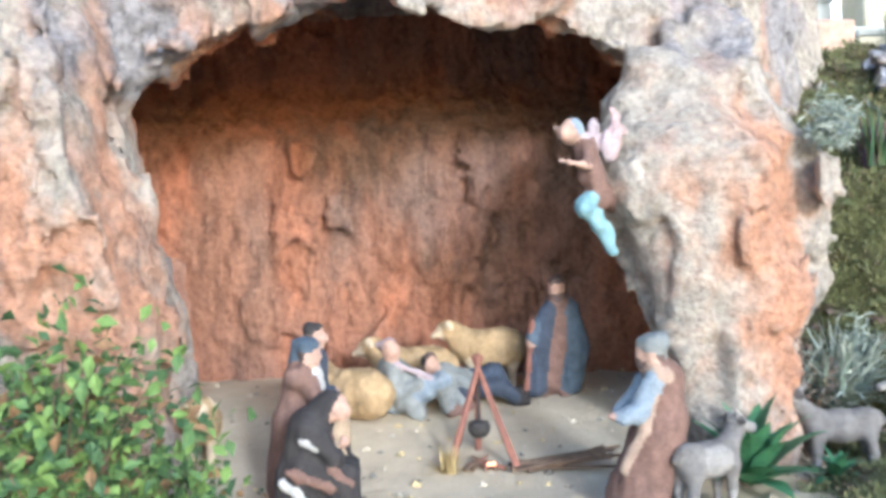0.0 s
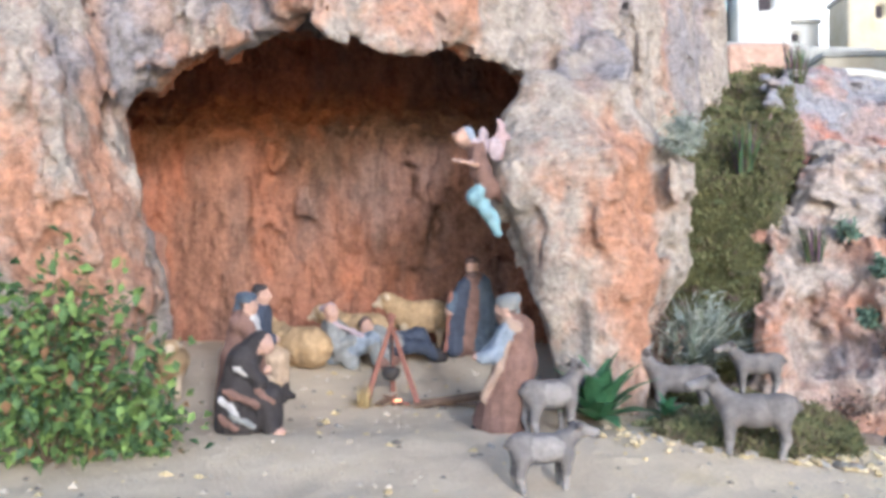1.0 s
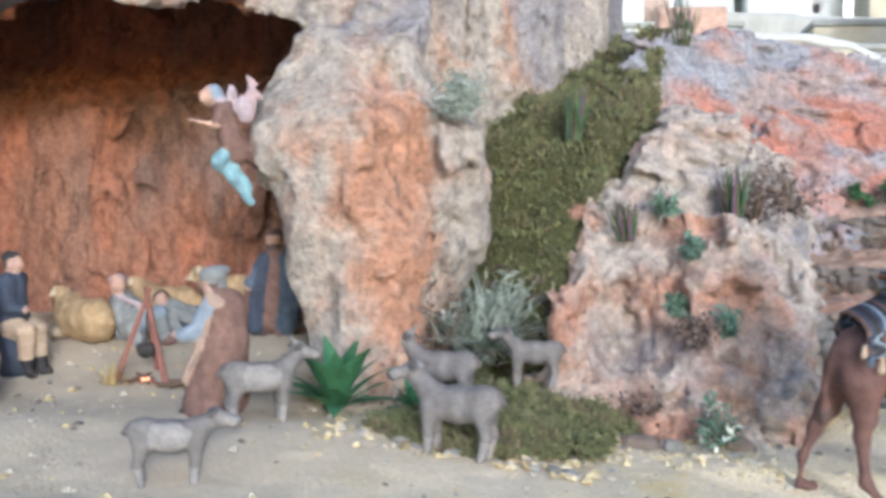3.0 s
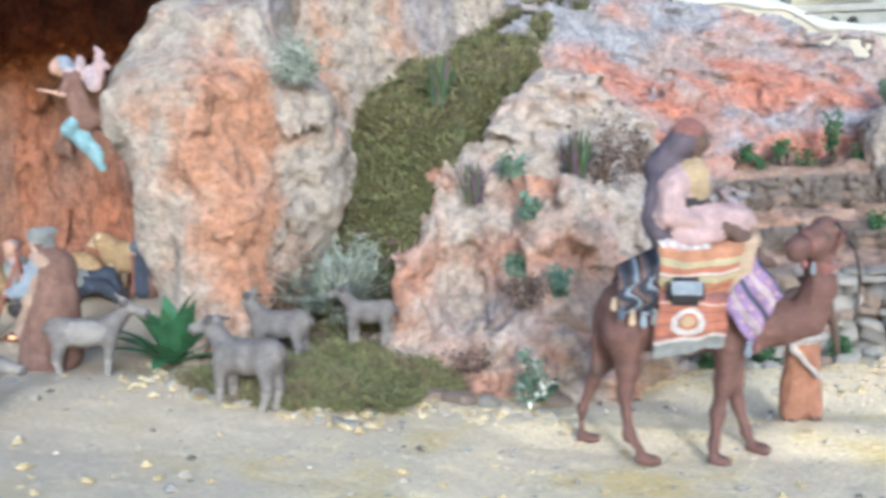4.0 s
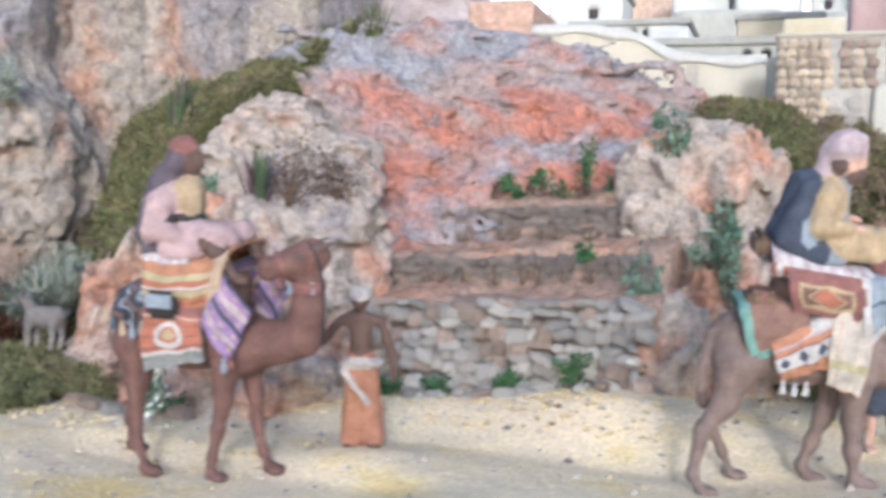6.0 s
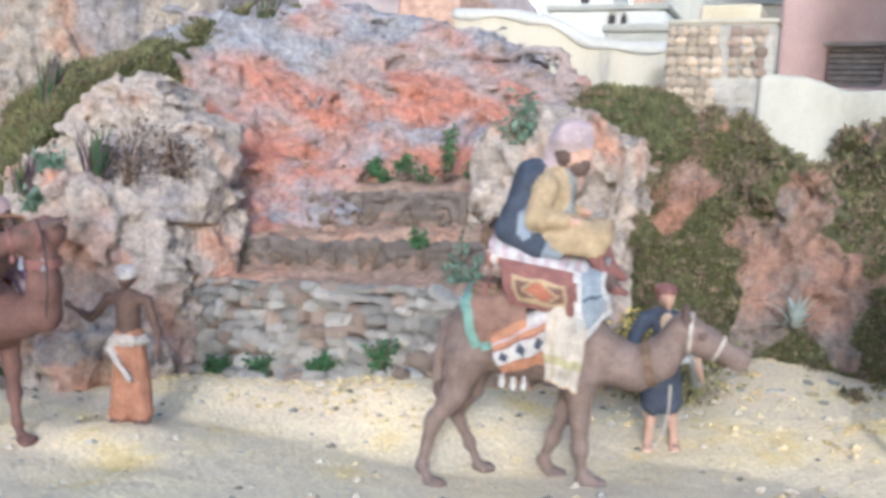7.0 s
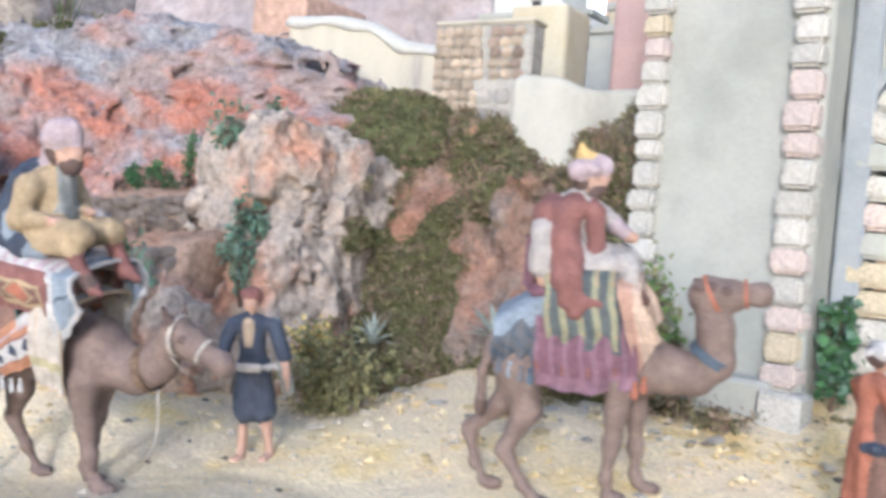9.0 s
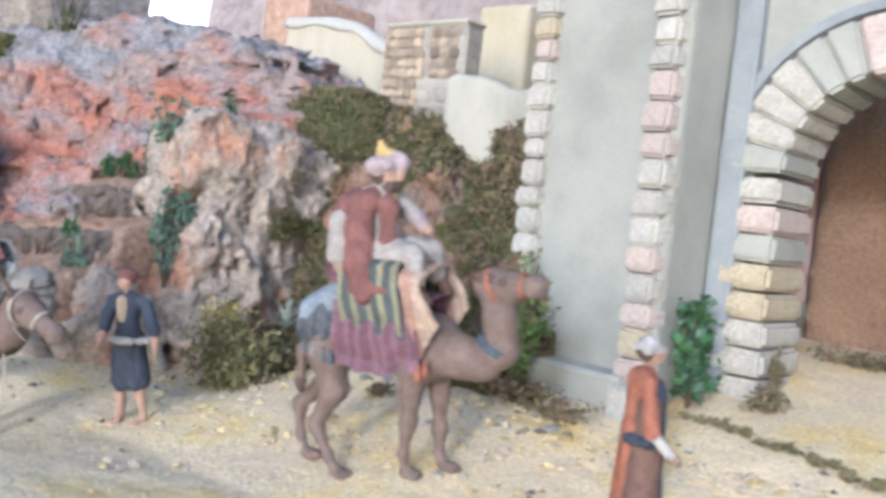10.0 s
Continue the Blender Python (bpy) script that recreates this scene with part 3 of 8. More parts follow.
def sculpt(name, prims, mats, res, label, category, k=0.012, fold=(0.0, 20), group="", scale=1.0, slim=1.0):
    """A figurine as one plain mesh: rounded limbs ("c", end, end, radius, radius, material) and lumps ("e", centre, radii, material), blended."""
    prims = [(*p[:3], p[3] * slim, p[4] * slim, p[5]) if p[0] == "c" else p for p in prims]
    pts = []
    for p in prims:
        if p[0] == "c":
            r = max(p[3], p[4])
            pts += [np.array(p[1]) - r, np.array(p[1]) + r, np.array(p[2]) - r, np.array(p[2]) + r]
        else:
            pts += [np.array(p[1]) - p[2], np.array(p[1]) + p[2]]
    lo, hi = np.min(pts, 0) - 4 * res, np.max(pts, 0) + 4 * res
    ax = [np.arange(lo[i], hi[i], res) for i in range(3)]
    g = np.meshgrid(*ax, indexing="ij")
    P = np.stack([c.ravel() for c in g], 1)

    def one(p, Q):
        if p[0] == "c":
            a, b = np.array(p[1], float), np.array(p[2], float)
            t = np.clip(((Q - a) @ (b - a)) / max(1e-9, (b - a) @ (b - a)), 0, 1)
            return np.linalg.norm(Q - a - t[:, None] * (b - a), axis=1) - (p[3] + (p[4] - p[3]) * t)
        c, r = np.array(p[1], float), np.array(p[2], float)
        q = np.linalg.norm((Q - c) / r, axis=1)
        return (q - 1) * r.min() if q.size else q
    d = one(prims[0], P)
    for p in prims[1:]:
        d = smin(d, one(p, P), k)
    if fold[0]:
        d = d + fold[0] * (fbm(P * [1, 1, 0.2], fold[1], 2) + 0.8 * fbm(P * [1, 1, 0.25] + 7, fold[1] * 1.2, 2, 0.5, True) - 0.2)
    v, q = skin(d.reshape(g[0].shape), res)
    v = v + lo
    c = v[q].mean(1)
    near = np.stack([one(p, c) for p in prims], 1).argmin(1)
    idx = np.array([p[-1] for p in prims])[near]
    ob = new(name, mesh_from(name, v * scale, q, mats, idx))
    return tagged(ob, label, category, group)


def blades(name, at, count, height, spread, width, mats, label, category="plant", group="", curl=0.5, up=0.7, seed=0, kind="", base=0.01):
    """A plant of narrow tapered leaves fanning from its base."""
    r = random.Random(seed)
    verts, faces, idx = [], [], []
    for b in range(count):
        a = r.uniform(0, 2 * math.pi)
        tilt = r.uniform(0.05, 1) * spread
        h = height * r.uniform(0.6, 1.05)
        d = Vector((math.cos(a) * math.sin(tilt), math.sin(a) * math.sin(tilt), math.cos(tilt)))
        p = Vector((r.uniform(-base, base), r.uniform(-base, base), 0))
        side = Vector((-math.sin(a), math.cos(a), r.uniform(-0.3, 0.3))).normalized()
        n0, m = len(verts), r.randrange(len(mats))
        steps = 4
        for k in range(steps + 1):
            f = k / steps
            w = width * (1 - f) ** 0.6 * (0.55 + 1.2 * f if f < 0.4 else 1) * 0.5
            q = p + d * h * f + Vector((d.x, d.y, 0)) * curl * h * f * f - Vector((0, 0, 1)) * (1 - up) * h * f * f * curl
            ridge = Vector((0, 0, width * 0.18))
            verts += [q - side * w, q + ridge * (1 - f) - Vector((0, 0, width * 0.3)) * (1 - f), q + side * w]
        for k in range(steps):
            o = n0 + 3 * k
            faces += [(o, o + 1, o + 4, o + 3), (o + 1, o + 2, o + 5, o + 4)]
            idx += [m, m]
    ob = new(name, mesh_from(name, verts, faces, mats, idx))
    ob.location = at
    return tagged(ob, label, category, group, kind)


def leafy(name, at, radii, count, size, mats, label, category="shrub", stem_mat=None, seed=0, narrow=0.55, droop=0.3, group="", parts=False, tips=0.0):
    """A bush: woody stems from the base and many small pointed leaves, clumped with gaps between."""
    r = random.Random(seed)
    root = thing(name, label, category, at, group)
    stems, tipsl = [], []
    for k in range(max(7, count // 45)):
        a, e = r.uniform(0, 2 * math.pi), r.uniform(0.15, 1.0)
        q = Vector((math.cos(a) * e * radii[0], math.sin(a) * e * radii[1], radii[2] * (0.35 + 0.65 * r.random()) * (1.25 - 0.5 * e)))
        stems.append(q)
    verts, faces = [], []
    for q in stems:
        n0 = len(verts)
        for f in (0, 0.5, 1):
            c = Vector((q.x * f ** 1.4, q.y * f ** 1.4, q.z * f))
            w = 0.0028 * (1.15 - f)
            verts += [c + Vector((w, 0, 0)), c + Vector((-w * 0.5, w * 0.86, 0)), c + Vector((-w * 0.5, -w * 0.86, 0))]
        for k in (0, 3):
            for i in range(3):
                j = (i + 1) % 3
                faces.append((n0 + k + i, n0 + k + j, n0 + k + 3 + j, n0 + k + 3 + i))
    st = new("woody_stem", mesh_from("woody_stem", verts, faces, [stem_mat or BARK]))
    st.parent = root
    verts, faces, idx = [], [], []
    for k in range(count):
        q = stems[r.randrange(len(stems))]
        f = r.uniform(0.3, 1.05)
        g = 0.25 * min(radii)
        c = Vector((q.x * f ** 1.4, q.y * f ** 1.4, q.z * f)) + Vector((r.gauss(0, g), r.gauss(0, g), r.gauss(0, g)))
        c.z = max(c.z, 0.004)
        s = size * r.uniform(0.55, 1.15)
        m = Euler((r.uniform(-1.1, 1.1), r.uniform(-1.1, 1.1) + droop, r.uniform(0, 6.3))).to_matrix()
        n0 = len(verts)
        for x, y, z in ((-s, 0, 0), (-0.1 * s, narrow * s, 0.18 * s), (s, 0, -0.25 * s), (-0.1 * s, -narrow * s, 0.18 * s), (0, 0, 0)):
            verts.append(c + m @ Vector((x, y, z)))
        faces += [(n0, n0 + 4, n0 + 1), (n0 + 4, n0 + 2, n0 + 1), (n0, n0 + 3, n0 + 4), (n0 + 4, n0 + 3, n0 + 2)]
        i = r.randrange(len(mats))
        idx += [i] * 4
    lv = new("foliage", mesh_from("foliage", verts, faces, mats, idx, False))
    lv.parent = root
    return root


def fuzz(name, source, count, length, mats, label, keep, seed=0, up=0.5):
    """Tiny moss shoots in tufts all over a surface where keep(points) holds."""
    rs = np.random.RandomState(seed)
    me = source.data
    co = np.empty(len(me.vertices) * 3, np.float32)
    no = np.empty(len(me.vertices) * 3, np.float32)
    me.vertices.foreach_get("co", co)
    me.vertices.foreach_get("normal", no)
    co, no = co.reshape(-1, 3), no.reshape(-1, 3)
    ok = np.flatnonzero(keep(co))
    pick = rs.choice(ok, count)
    p = co[pick] + rs.normal(0, 0.005, (count, 3))
    d = no[pick] * 1.0 + np.array([0, 0, up]) + rs.normal(0, 0.45, (count, 3))
    d /= np.linalg.norm(d, axis=1)[:, None]
    s = np.cross(d, rs.normal(0, 1, (count, 3)))
    s /= np.linalg.norm(s, axis=1)[:, None] + 1e-9
    L = length * rs.uniform(0.5, 1.3, (count, 1))
    W = L * 0.22
    a, b, c, e = p - s * W * 0.4 - d * 0.003, p + s * W * 0.4 - d * 0.003, p + d * L * 0.6 + s * W, p + d * L
    f = p + d * L * 0.55 - s * W
    v = np.stack([a, b, c, e, f], 1).reshape(-1, 3)
    i = np.arange(count)[:, None] * 5
    q = np.concatenate([i + [0, 1, 2], i + [0, 2, 4], i + [4, 2, 3]], 1).reshape(-1, 3)
    clump = (fbm(p * 1.0, 22, 2) * 0.5 + 0.5 + rs.uniform(-0.25, 0.25, count)) * len(mats)
    idx = np.repeat(np.clip(clump.astype(int), 0, len(mats) - 1), 3)
    ob = new(name, mesh_from(name, v, q, mats, idx, False))
    return tagged(ob, label, "moss", kind="stuff")


def stone_mesh(name, seed, mat, flat=0.7):
    r = random.Random(seed)
    bm = bmesh.new()
    bmesh.ops.create_cube(bm, size=2)
    for v in bm.verts:
        v.co = Vector([a * r.uniform(0.72, 1.05) for a in v.co])
    bmesh.ops.bevel(bm, geom=bm.edges[:], offset=0.42, segments=1, affect="EDGES")
    for v in bm.verts:
        v.co += Vector([r.uniform(-0.07, 0.07) for _ in range(3)])
    me = bpy.data.meshes.new(name)
    bm.to_mesh(me)
    bm.free()
    me.materials.append(mat)
    return me


def clumps(name, source, count, radius, leaves, size, mats, label, keep, seed=0, category="moss"):
    """Cushions of tiny leaves scattered over a surface, joined as stuff."""
    rs = np.random.RandomState(seed)
    me = source.data
    co = np.empty(len(me.vertices) * 3, np.float32)
    me.vertices.foreach_get("co", co)
    co = co.reshape(-1, 3)
    ok = np.flatnonzero(keep(co))
    c = np.repeat(co[rs.choice(ok, count)], leaves, 0)
    R = np.repeat(radius * rs.uniform(0.5, 1.5, (count, 1)), leaves, 0)
    n = len(c)
    d = rs.normal(0, 1, (n, 3))
    d /= np.linalg.norm(d, axis=1)[:, None]
    d[:, 2] = np.abs(d[:, 2]) * 0.7
    p = c + d * R * rs.uniform(0.3, 1.0, (n, 1))
    a = rs.normal(0, 1, (n, 3))
    a /= np.linalg.norm(a, axis=1)[:, None]
    b = np.cross(a, d + rs.normal(0, 0.4, (n, 3)))
    b /= np.linalg.norm(b, axis=1)[:, None] + 1e-9
    s = size * rs.uniform(0.5, 1.2, (n, 1))
    v = np.stack([p - a * s, p + b * s * 0.4, p + a * s, p - b * s * 0.4], 1).reshape(-1, 3)
    q = np.arange(4 * n).reshape(-1, 4)
    tone = np.repeat(rs.uniform(0, 1, count), leaves) + rs.uniform(-0.2, 0.2, n)
    idx = np.clip((tone * len(mats)).astype(int), 0, len(mats) - 1)
    ob = new(name, mesh_from(name, v, q, mats, idx, False))
    return tagged(ob, label, category, kind="stuff")

# ---- colours of small things ----
BARK = grainy("bark", [(0.3, (0.10, 0.065, 0.045)), (0.7, (0.20, 0.14, 0.10))], 60, 0.9, 0.001)
STONE = grainy("wall_stone", [(0.3, (0.33, 0.315, 0.295)), (0.5, (0.53, 0.505, 0.47)), (0.68, (0.69, 0.665, 0.62))], 26, 0.9, 0.003, 180, island=0.35)
STONE_WARM = grainy("warm_stone", [(0.25, (0.34, 0.25, 0.20)), (0.5, (0.45, 0.36, 0.30)), (0.75, (0.52, 0.45, 0.39))], 26, 0.9, 0.003, 180, island=0.3)
QUOIN = grainy("quoin_stone", [(0.25, (0.38, 0.368, 0.333)), (0.5, (0.471, 0.46, 0.425)), (0.75, (0.54, 0.535, 0.506))], 22, 0.9, 0.003, 170, island=0.10)
QUOIN_OCHRE = grainy("quoin_ochre", [(0.25, (0.425, 0.368, 0.265)), (0.6, (0.529, 0.471, 0.356))], 22, 0.9, 0.003, 170, island=0.10)
QUOIN_PINK = grainy("quoin_pink", [(0.25, (0.426, 0.358, 0.336)), (0.6, (0.526, 0.459, 0.431))], 22, 0.9, 0.003, 170, island=0.10)
PIER_STONE = grainy("pier_stone", [(0.25, (0.60, 0.46, 0.34)), (0.5, (0.68, 0.58, 0.46)), (0.8, (0.74, 0.68, 0.59))], 30, 0.9, 0.003, 170, island=0.25)
MOSS = [coloured("moss_green", (0.135, 0.155, 0.058), 0.95), coloured("moss_bright", (0.205, 0.205, 0.080), 0.95), coloured("moss_brown", (0.180, 0.140, 0.080), 0.95)]
MOSS_DARK = [coloured("moss_shade", (0.140, 0.142, 0.066), 0.95), coloured("moss_olive", (0.24, 0.215, 0.095), 0.95), coloured("moss_umber", (0.19, 0.135, 0.095), 0.95), coloured("moss_dry", (0.29, 0.205, 0.135), 0.95)]
IVY = [coloured("ivy_bright", (0.165, 0.28, 0.045), 0.5), coloured("ivy_mid", (0.095, 0.18, 0.04), 0.5), coloured("ivy_deep", (0.055, 0.12, 0.04), 0.5), coloured("ivy_red", (0.24, 0.13, 0.05), 0.6)]
IVY = IVY[:3] * 3 + IVY[3:]
GREEN = [coloured("leaf_green", (0.065, 0.19, 0.06), 0.6), coloured("leaf_dark", (0.05, 0.13, 0.05), 0.6)]
JADE = [coloured("leaf_jade", (0.115, 0.215, 0.14), 0.6), coloured("leaf_sea", (0.18, 0.28, 0.21), 0.6)]
SILVER = [coloured("leaf_silver", (0.36, 0.42, 0.37), 0.8), coloured("leaf_sage", (0.22, 0.28, 0.22), 0.8), coloured("leaf_pale", (0.46, 0.51, 0.45), 0.8)]
DRY = [coloured("dry_brown", (0.19, 0.13, 0.10), 0.95), coloured("dry_grey", (0.25, 0.19, 0.155), 0.95), coloured("dry_dark", (0.12, 0.085, 0.07), 0.95)]
PURPLE_LEAF = coloured("flower_purple", (0.18, 0.09, 0.16), 0.8)
YELLOW_LEAF = coloured("flower_yellow", (0.75, 0.55, 0.10), 0.8)
WHITE_LEAF = coloured("flower_white", (0.70, 0.72, 0.62), 0.8)
AGAVE_GREEN = coloured("agave_green", (0.055, 0.19, 0.075), 0.45)
AGAVE_PALE = coloured("agave_pale", (0.36, 0.42, 0.37), 0.6)
HIDE = coloured("camel_hide", (0.215, 0.152, 0.130), 0.75)
HIDE_BROWN = coloured("camel_brown", (0.165, 0.082, 0.068), 0.75)
HIDE_DARK = coloured("camel_shade", (0.13, 0.085, 0.075), 0.8)
GOAT = coloured("goat_grey", (0.185, 0.168, 0.160), 0.85)
GOAT_PALE = coloured("goat_pale", (0.27, 0.25, 0.24), 0.85)
GOAT_DARK = coloured("goat_dark", (0.13, 0.115, 0.11), 0.85)
SHEEP = coloured("sheep_wool", (0.42, 0.28, 0.13), 0.95)
SHEEP_PALE = coloured("sheep_face", (0.55, 0.43, 0.28), 0.9)
FLESH = coloured("painted_flesh", (0.50, 0.30, 0.22), 0.6)
FLESH_DARK = coloured("painted_dark_flesh", (0.12, 0.07, 0.055), 0.6)
WHITE = coloured("cloth_white", (0.48, 0.465, 0.465), 0.85)
BLUE = coloured("cloth_blue", (0.085, 0.12, 0.17), 0.8)
NAVY = coloured("cloth_navy", (0.055, 0.07, 0.11), 0.8)
SKY_BLUE = coloured("cloth_sky", (0.20, 0.37, 0.43), 0.8)
BROWN = coloured("cloth_brown", (0.20, 0.11, 0.085), 0.85)
MAROON = coloured("cloth_maroon", (0.24, 0.10, 0.09), 0.85)
BLACK = coloured("cloth_black", (0.045, 0.04, 0.042), 0.85)
GREY = coloured("cloth_grey", (0.24, 0.25, 0.25), 0.85)
TAN = coloured("cloth_tan", (0.48, 0.35, 0.23), 0.85)
YELLOW = coloured("cloth_yellow", (0.40, 0.295, 0.165), 0.85)
CREAM_CLOTH = coloured("cloth_cream", (0.48, 0.43, 0.37), 0.85)
ORANGE = coloured("cloth_orange", (0.43, 0.19, 0.095), 0.85)
RUST = coloured("cloth_rust", (0.40, 0.135, 0.075), 0.85)
PINK = coloured("cloth_pink", (0.42, 0.29, 0.30), 0.85)
MAUVE = coloured("cloth_mauve", (0.42, 0.33, 0.36), 0.85)
PURPLE = coloured("cloth_purple", (0.27, 0.17, 0.36), 0.85)
PLUM = coloured("cloth_plum", (0.19, 0.09, 0.13), 0.85)
OLIVE = coloured("cloth_olive", (0.40, 0.36, 0.20), 0.85)
TEAL = coloured("cloth_teal", (0.16, 0.33, 0.29), 0.85)
SLATE = coloured("cloth_slate", (0.24, 0.29, 0.36), 0.85)
GOLD = coloured("gilt", (0.62, 0.42, 0.12), 0.4)
IRON = coloured("pot_iron", (0.05, 0.045, 0.045), 0.5)
STICK = coloured("stick_red", (0.28, 0.11, 0.075), 0.8)
STRAW = coloured("straw", (0.52, 0.38, 0.14), 0.9)
SHUTTER = coloured("shutter_grey", (0.30, 0.26, 0.25), 0.8)
DARK_HOLE = coloured("window_dark", (0.06, 0.05, 0.06), 0.8)
ROOF_BLUE = coloured("roof_blue", (0.30, 0.55, 0.66), 0.7)
EMBER = bpy.data.materials.new("ember")
EMBER.use_nodes = True
EMBER.node_tree.nodes["Principled BSDF"].inputs["Base Color"].default_value = (0.8, 0.25, 0.1, 1)
EMBER.node_tree.nodes["Principled BSDF"].inputs["Emission Color"].default_value = (1.0, 0.45, 0.2, 1)
EMBER.node_tree.nodes["Principled BSDF"].inputs["Emission Strength"].default_value = 2.5

# ---- sky backdrop ----
PALE = bpy.data.materials.new("pale_sky")
PALE.use_nodes = True
pb = PALE.node_tree.nodes["Principled BSDF"]
pb.inputs["Base Color"].default_value, pb.inputs["Emission Color"].default_value, pb.inputs["Emission Strength"].default_value = (0.8, 0.8, 0.8, 1), (0.93, 0.95, 1.0, 1), 0.72
bm = bmesh.new()
rows = []
for k in range(33):
    a = radians(-75 + 150 * k / 32)
    p = (1.5 + 14 * math.sin(a), 14 * math.cos(a) - 2)
    rows.append((bm.verts.new((*p, -0.5)), bm.verts.new((*p, 7.5))))
for a, b in zip(rows, rows[1:]):
    bm.faces.new((a[0], b[0], b[1], a[1]))
tagged(part("backdrop", bm, PALE), "plain pale hazy sky backdrop", "sky", kind="structure")


def mountain_d(x, y, z):
    h = np.interp(x, [-5, -3.5, -2.4, -1.5, -0.8, -0.45, -0.3], [3.0, 3.4, 3.3, 2.9, 2.5, 2.2, 0.4])
    return np.maximum((z - h) * 0.6, np.abs(y - 7.4) - 0.5 - 0.2 * (3 - z))


carve("far_mountain", (-5, 6.0, 0), (-0.1, 8.8, 3.8), 0.06, mountain_d, [grainy("mountain_mauve", [(0.3, (0.27, 0.25, 0.27)), (0.5, (0.33, 0.285, 0.29)), (0.7, (0.37, 0.34, 0.35))], 1.6, 0.95, 0.02, 9)], None,
      (0.25, 1.2, 0.08, 4), (1, 1, 1), "distant mauve and pink mountain", "mountain", "structure")

# ---- dry stone walls ----
stones = [stone_mesh("stone", k, STONE) for k in range(7)] + [stone_mesh("stone", 20 + k, STONE_WARM) for k in range(2)]


def dry_wall(label, x0, x1, y, z0, z1, size, seed, tilt=0.07, wild=1.0, kinds=None, deep=0.026):
    r = random.Random(seed)
    root = thing("dry_stone_wall", label, "wall", ((x0 + x1) / 2, y, z0), "terrace walls")
    z = 0.0
    while z < z1 - z0 - 0.004:
        h = min(size * r.uniform(0.75, 1.2), z1 - z0 - z + 0.006)
        x = x0 + r.uniform(-0.9, 0) * size
        while x < x1:
            w = size * r.uniform(0.6, 2.2)
            hs = r.uniform(0.75, 1.35)
            o = new("stone", r.choice(kinds or stones))
            o.parent = root
            o.matrix_local = pose(x + w / 2 - (x0 + x1) / 2, r.uniform(-0.010, 0.008), z + h / 2 + r.uniform(-0.25, 0.25) * h * wild + tilt * (x + w / 2 - 1.46), r.uniform(-14, 14), r.uniform(-22, 22) * wild, r.uniform(-16, 16)) @ Matrix.Diagonal((w / 2 * 1.22, deep, h / 2 * 1.3 * hs, 1))
            x += w
        z += h
    return root


dry_wall("lowest terrace wall of grey field stones with grass in its joints", 1.22, 1.77, 1.738, 0.0, 0.205, 0.0215, 1)
DULL = grainy("weathered_stone", [(0.3, (0.23, 0.19, 0.17)), (0.5, (0.32, 0.275, 0.25)), (0.68, (0.40, 0.36, 0.33))], 30, 0.95, 0.004, 150, island=0.18)
dull = [stone_mesh("stone", 50 + k, DULL) for k in range(6)]
dry_wall("middle terrace wall of weathered brown-grey rubble", 1.22, 1.76, 1.878, 0.243, 0.292, 0.0155, 2, kinds=dull, deep=0.017)
dry_wall("upper terrace wall of weathered brown-grey rubble", 1.17, 1.66, 2.02, 0.329, 0.396, 0.0155, 3, kinds=dull, deep=0.017)
r = random.Random(9)
for k in range(46):
    x = r.uniform(1.12, 1.74)
    o = new("loose_stone", r.choice(stones))
    s = r.uniform(0.008, 0.017)
    y = 1.70 + r.uniform(-0.035, 0.02)
    o.matrix_world = pose(x, y, gz(x, y) + s * 0.35, r.uniform(-20, 20), r.uniform(-20, 20), r.uniform(0, 360)) @ Matrix.Diagonal((s * 1.4, s, s * 0.7, 1))
    tagged(o, "grey field stone fallen at the wall's foot", "stone", "loose stones")


# ---- tower and arch ----
def masonry(root, x, y, z0, z1, w, d, h, seed, turn=0.0, mats=None):
    """A column of dressed stones, one over another."""
    r = random.Random(seed)
    z = z0
    while z < z1:
        hh = h * r.uniform(0.85, 1.15)
        ww = w * r.uniform(0.9, 1.12)
        m = r.choice(mats or (QUOIN, QUOIN, QUOIN, QUOIN_PINK, QUOIN_OCHRE))
        o = part("stone", bevelled_box((0, 0, 0), (ww / 2, d / 2, hh / 2 - 0.0015), 0.006, 0.002, 0, r, 2), m, root)
        o.matrix_local = pose(x + r.uniform(-0.003, 0.003), y, z + hh / 2, 0, 0, turn)
        z += hh


def plain_d(c, h, holes=(), r=0.008):
    def d(x, y, z):
        v = box_d(x, y, z, c, h, r)
        for hc, hh in holes:
            v = np.maximum(v, -box_d(x, y, z, hc, hh, 0.004))
        return v
    return d


tower = thing("gate_tower", "tall white plastered gate tower with dressed corner stones", "tower", (0, 0, 0))
body = carve("wall", (2.44, 2.18, 0.05), (2.84, 2.62, 1.55), 0.012, lambda x, y, z: plain_d((2.64, 2.38, 0.78), (0.155, 0.16, 0.75))(x, y + 0.18 * (x - 2.64), z), [PLASTER_WHITE], None, (0.003, 8, 0.001, 30), category="")
body.parent = tower
masonry(tower, 2.508, 2.245, 0.16, 1.5, 0.05, 0.05, 0.043, 4, -10)
masonry(tower, 2.765, 2.20, 0.10, 1.5, 0.052, 0.05, 0.043, 5, -10)
o = part("plinth", bevelled_box((0, 0, 0), (0.125, 0.022, 0.035), 0.006, 0.002), PLASTER_WHITE, tower)
o.matrix_local = pose(2.635, 2.215, 0.165, 12, 0, -10)
o = part("plinth", bevelled_box((0, 0, 0), (0.034, 0.03, 0.032), 0.006, 0.002), QUOIN, tower)
o.matrix_local = pose(2.775, 2.185, 0.155, 0, 0, -10)

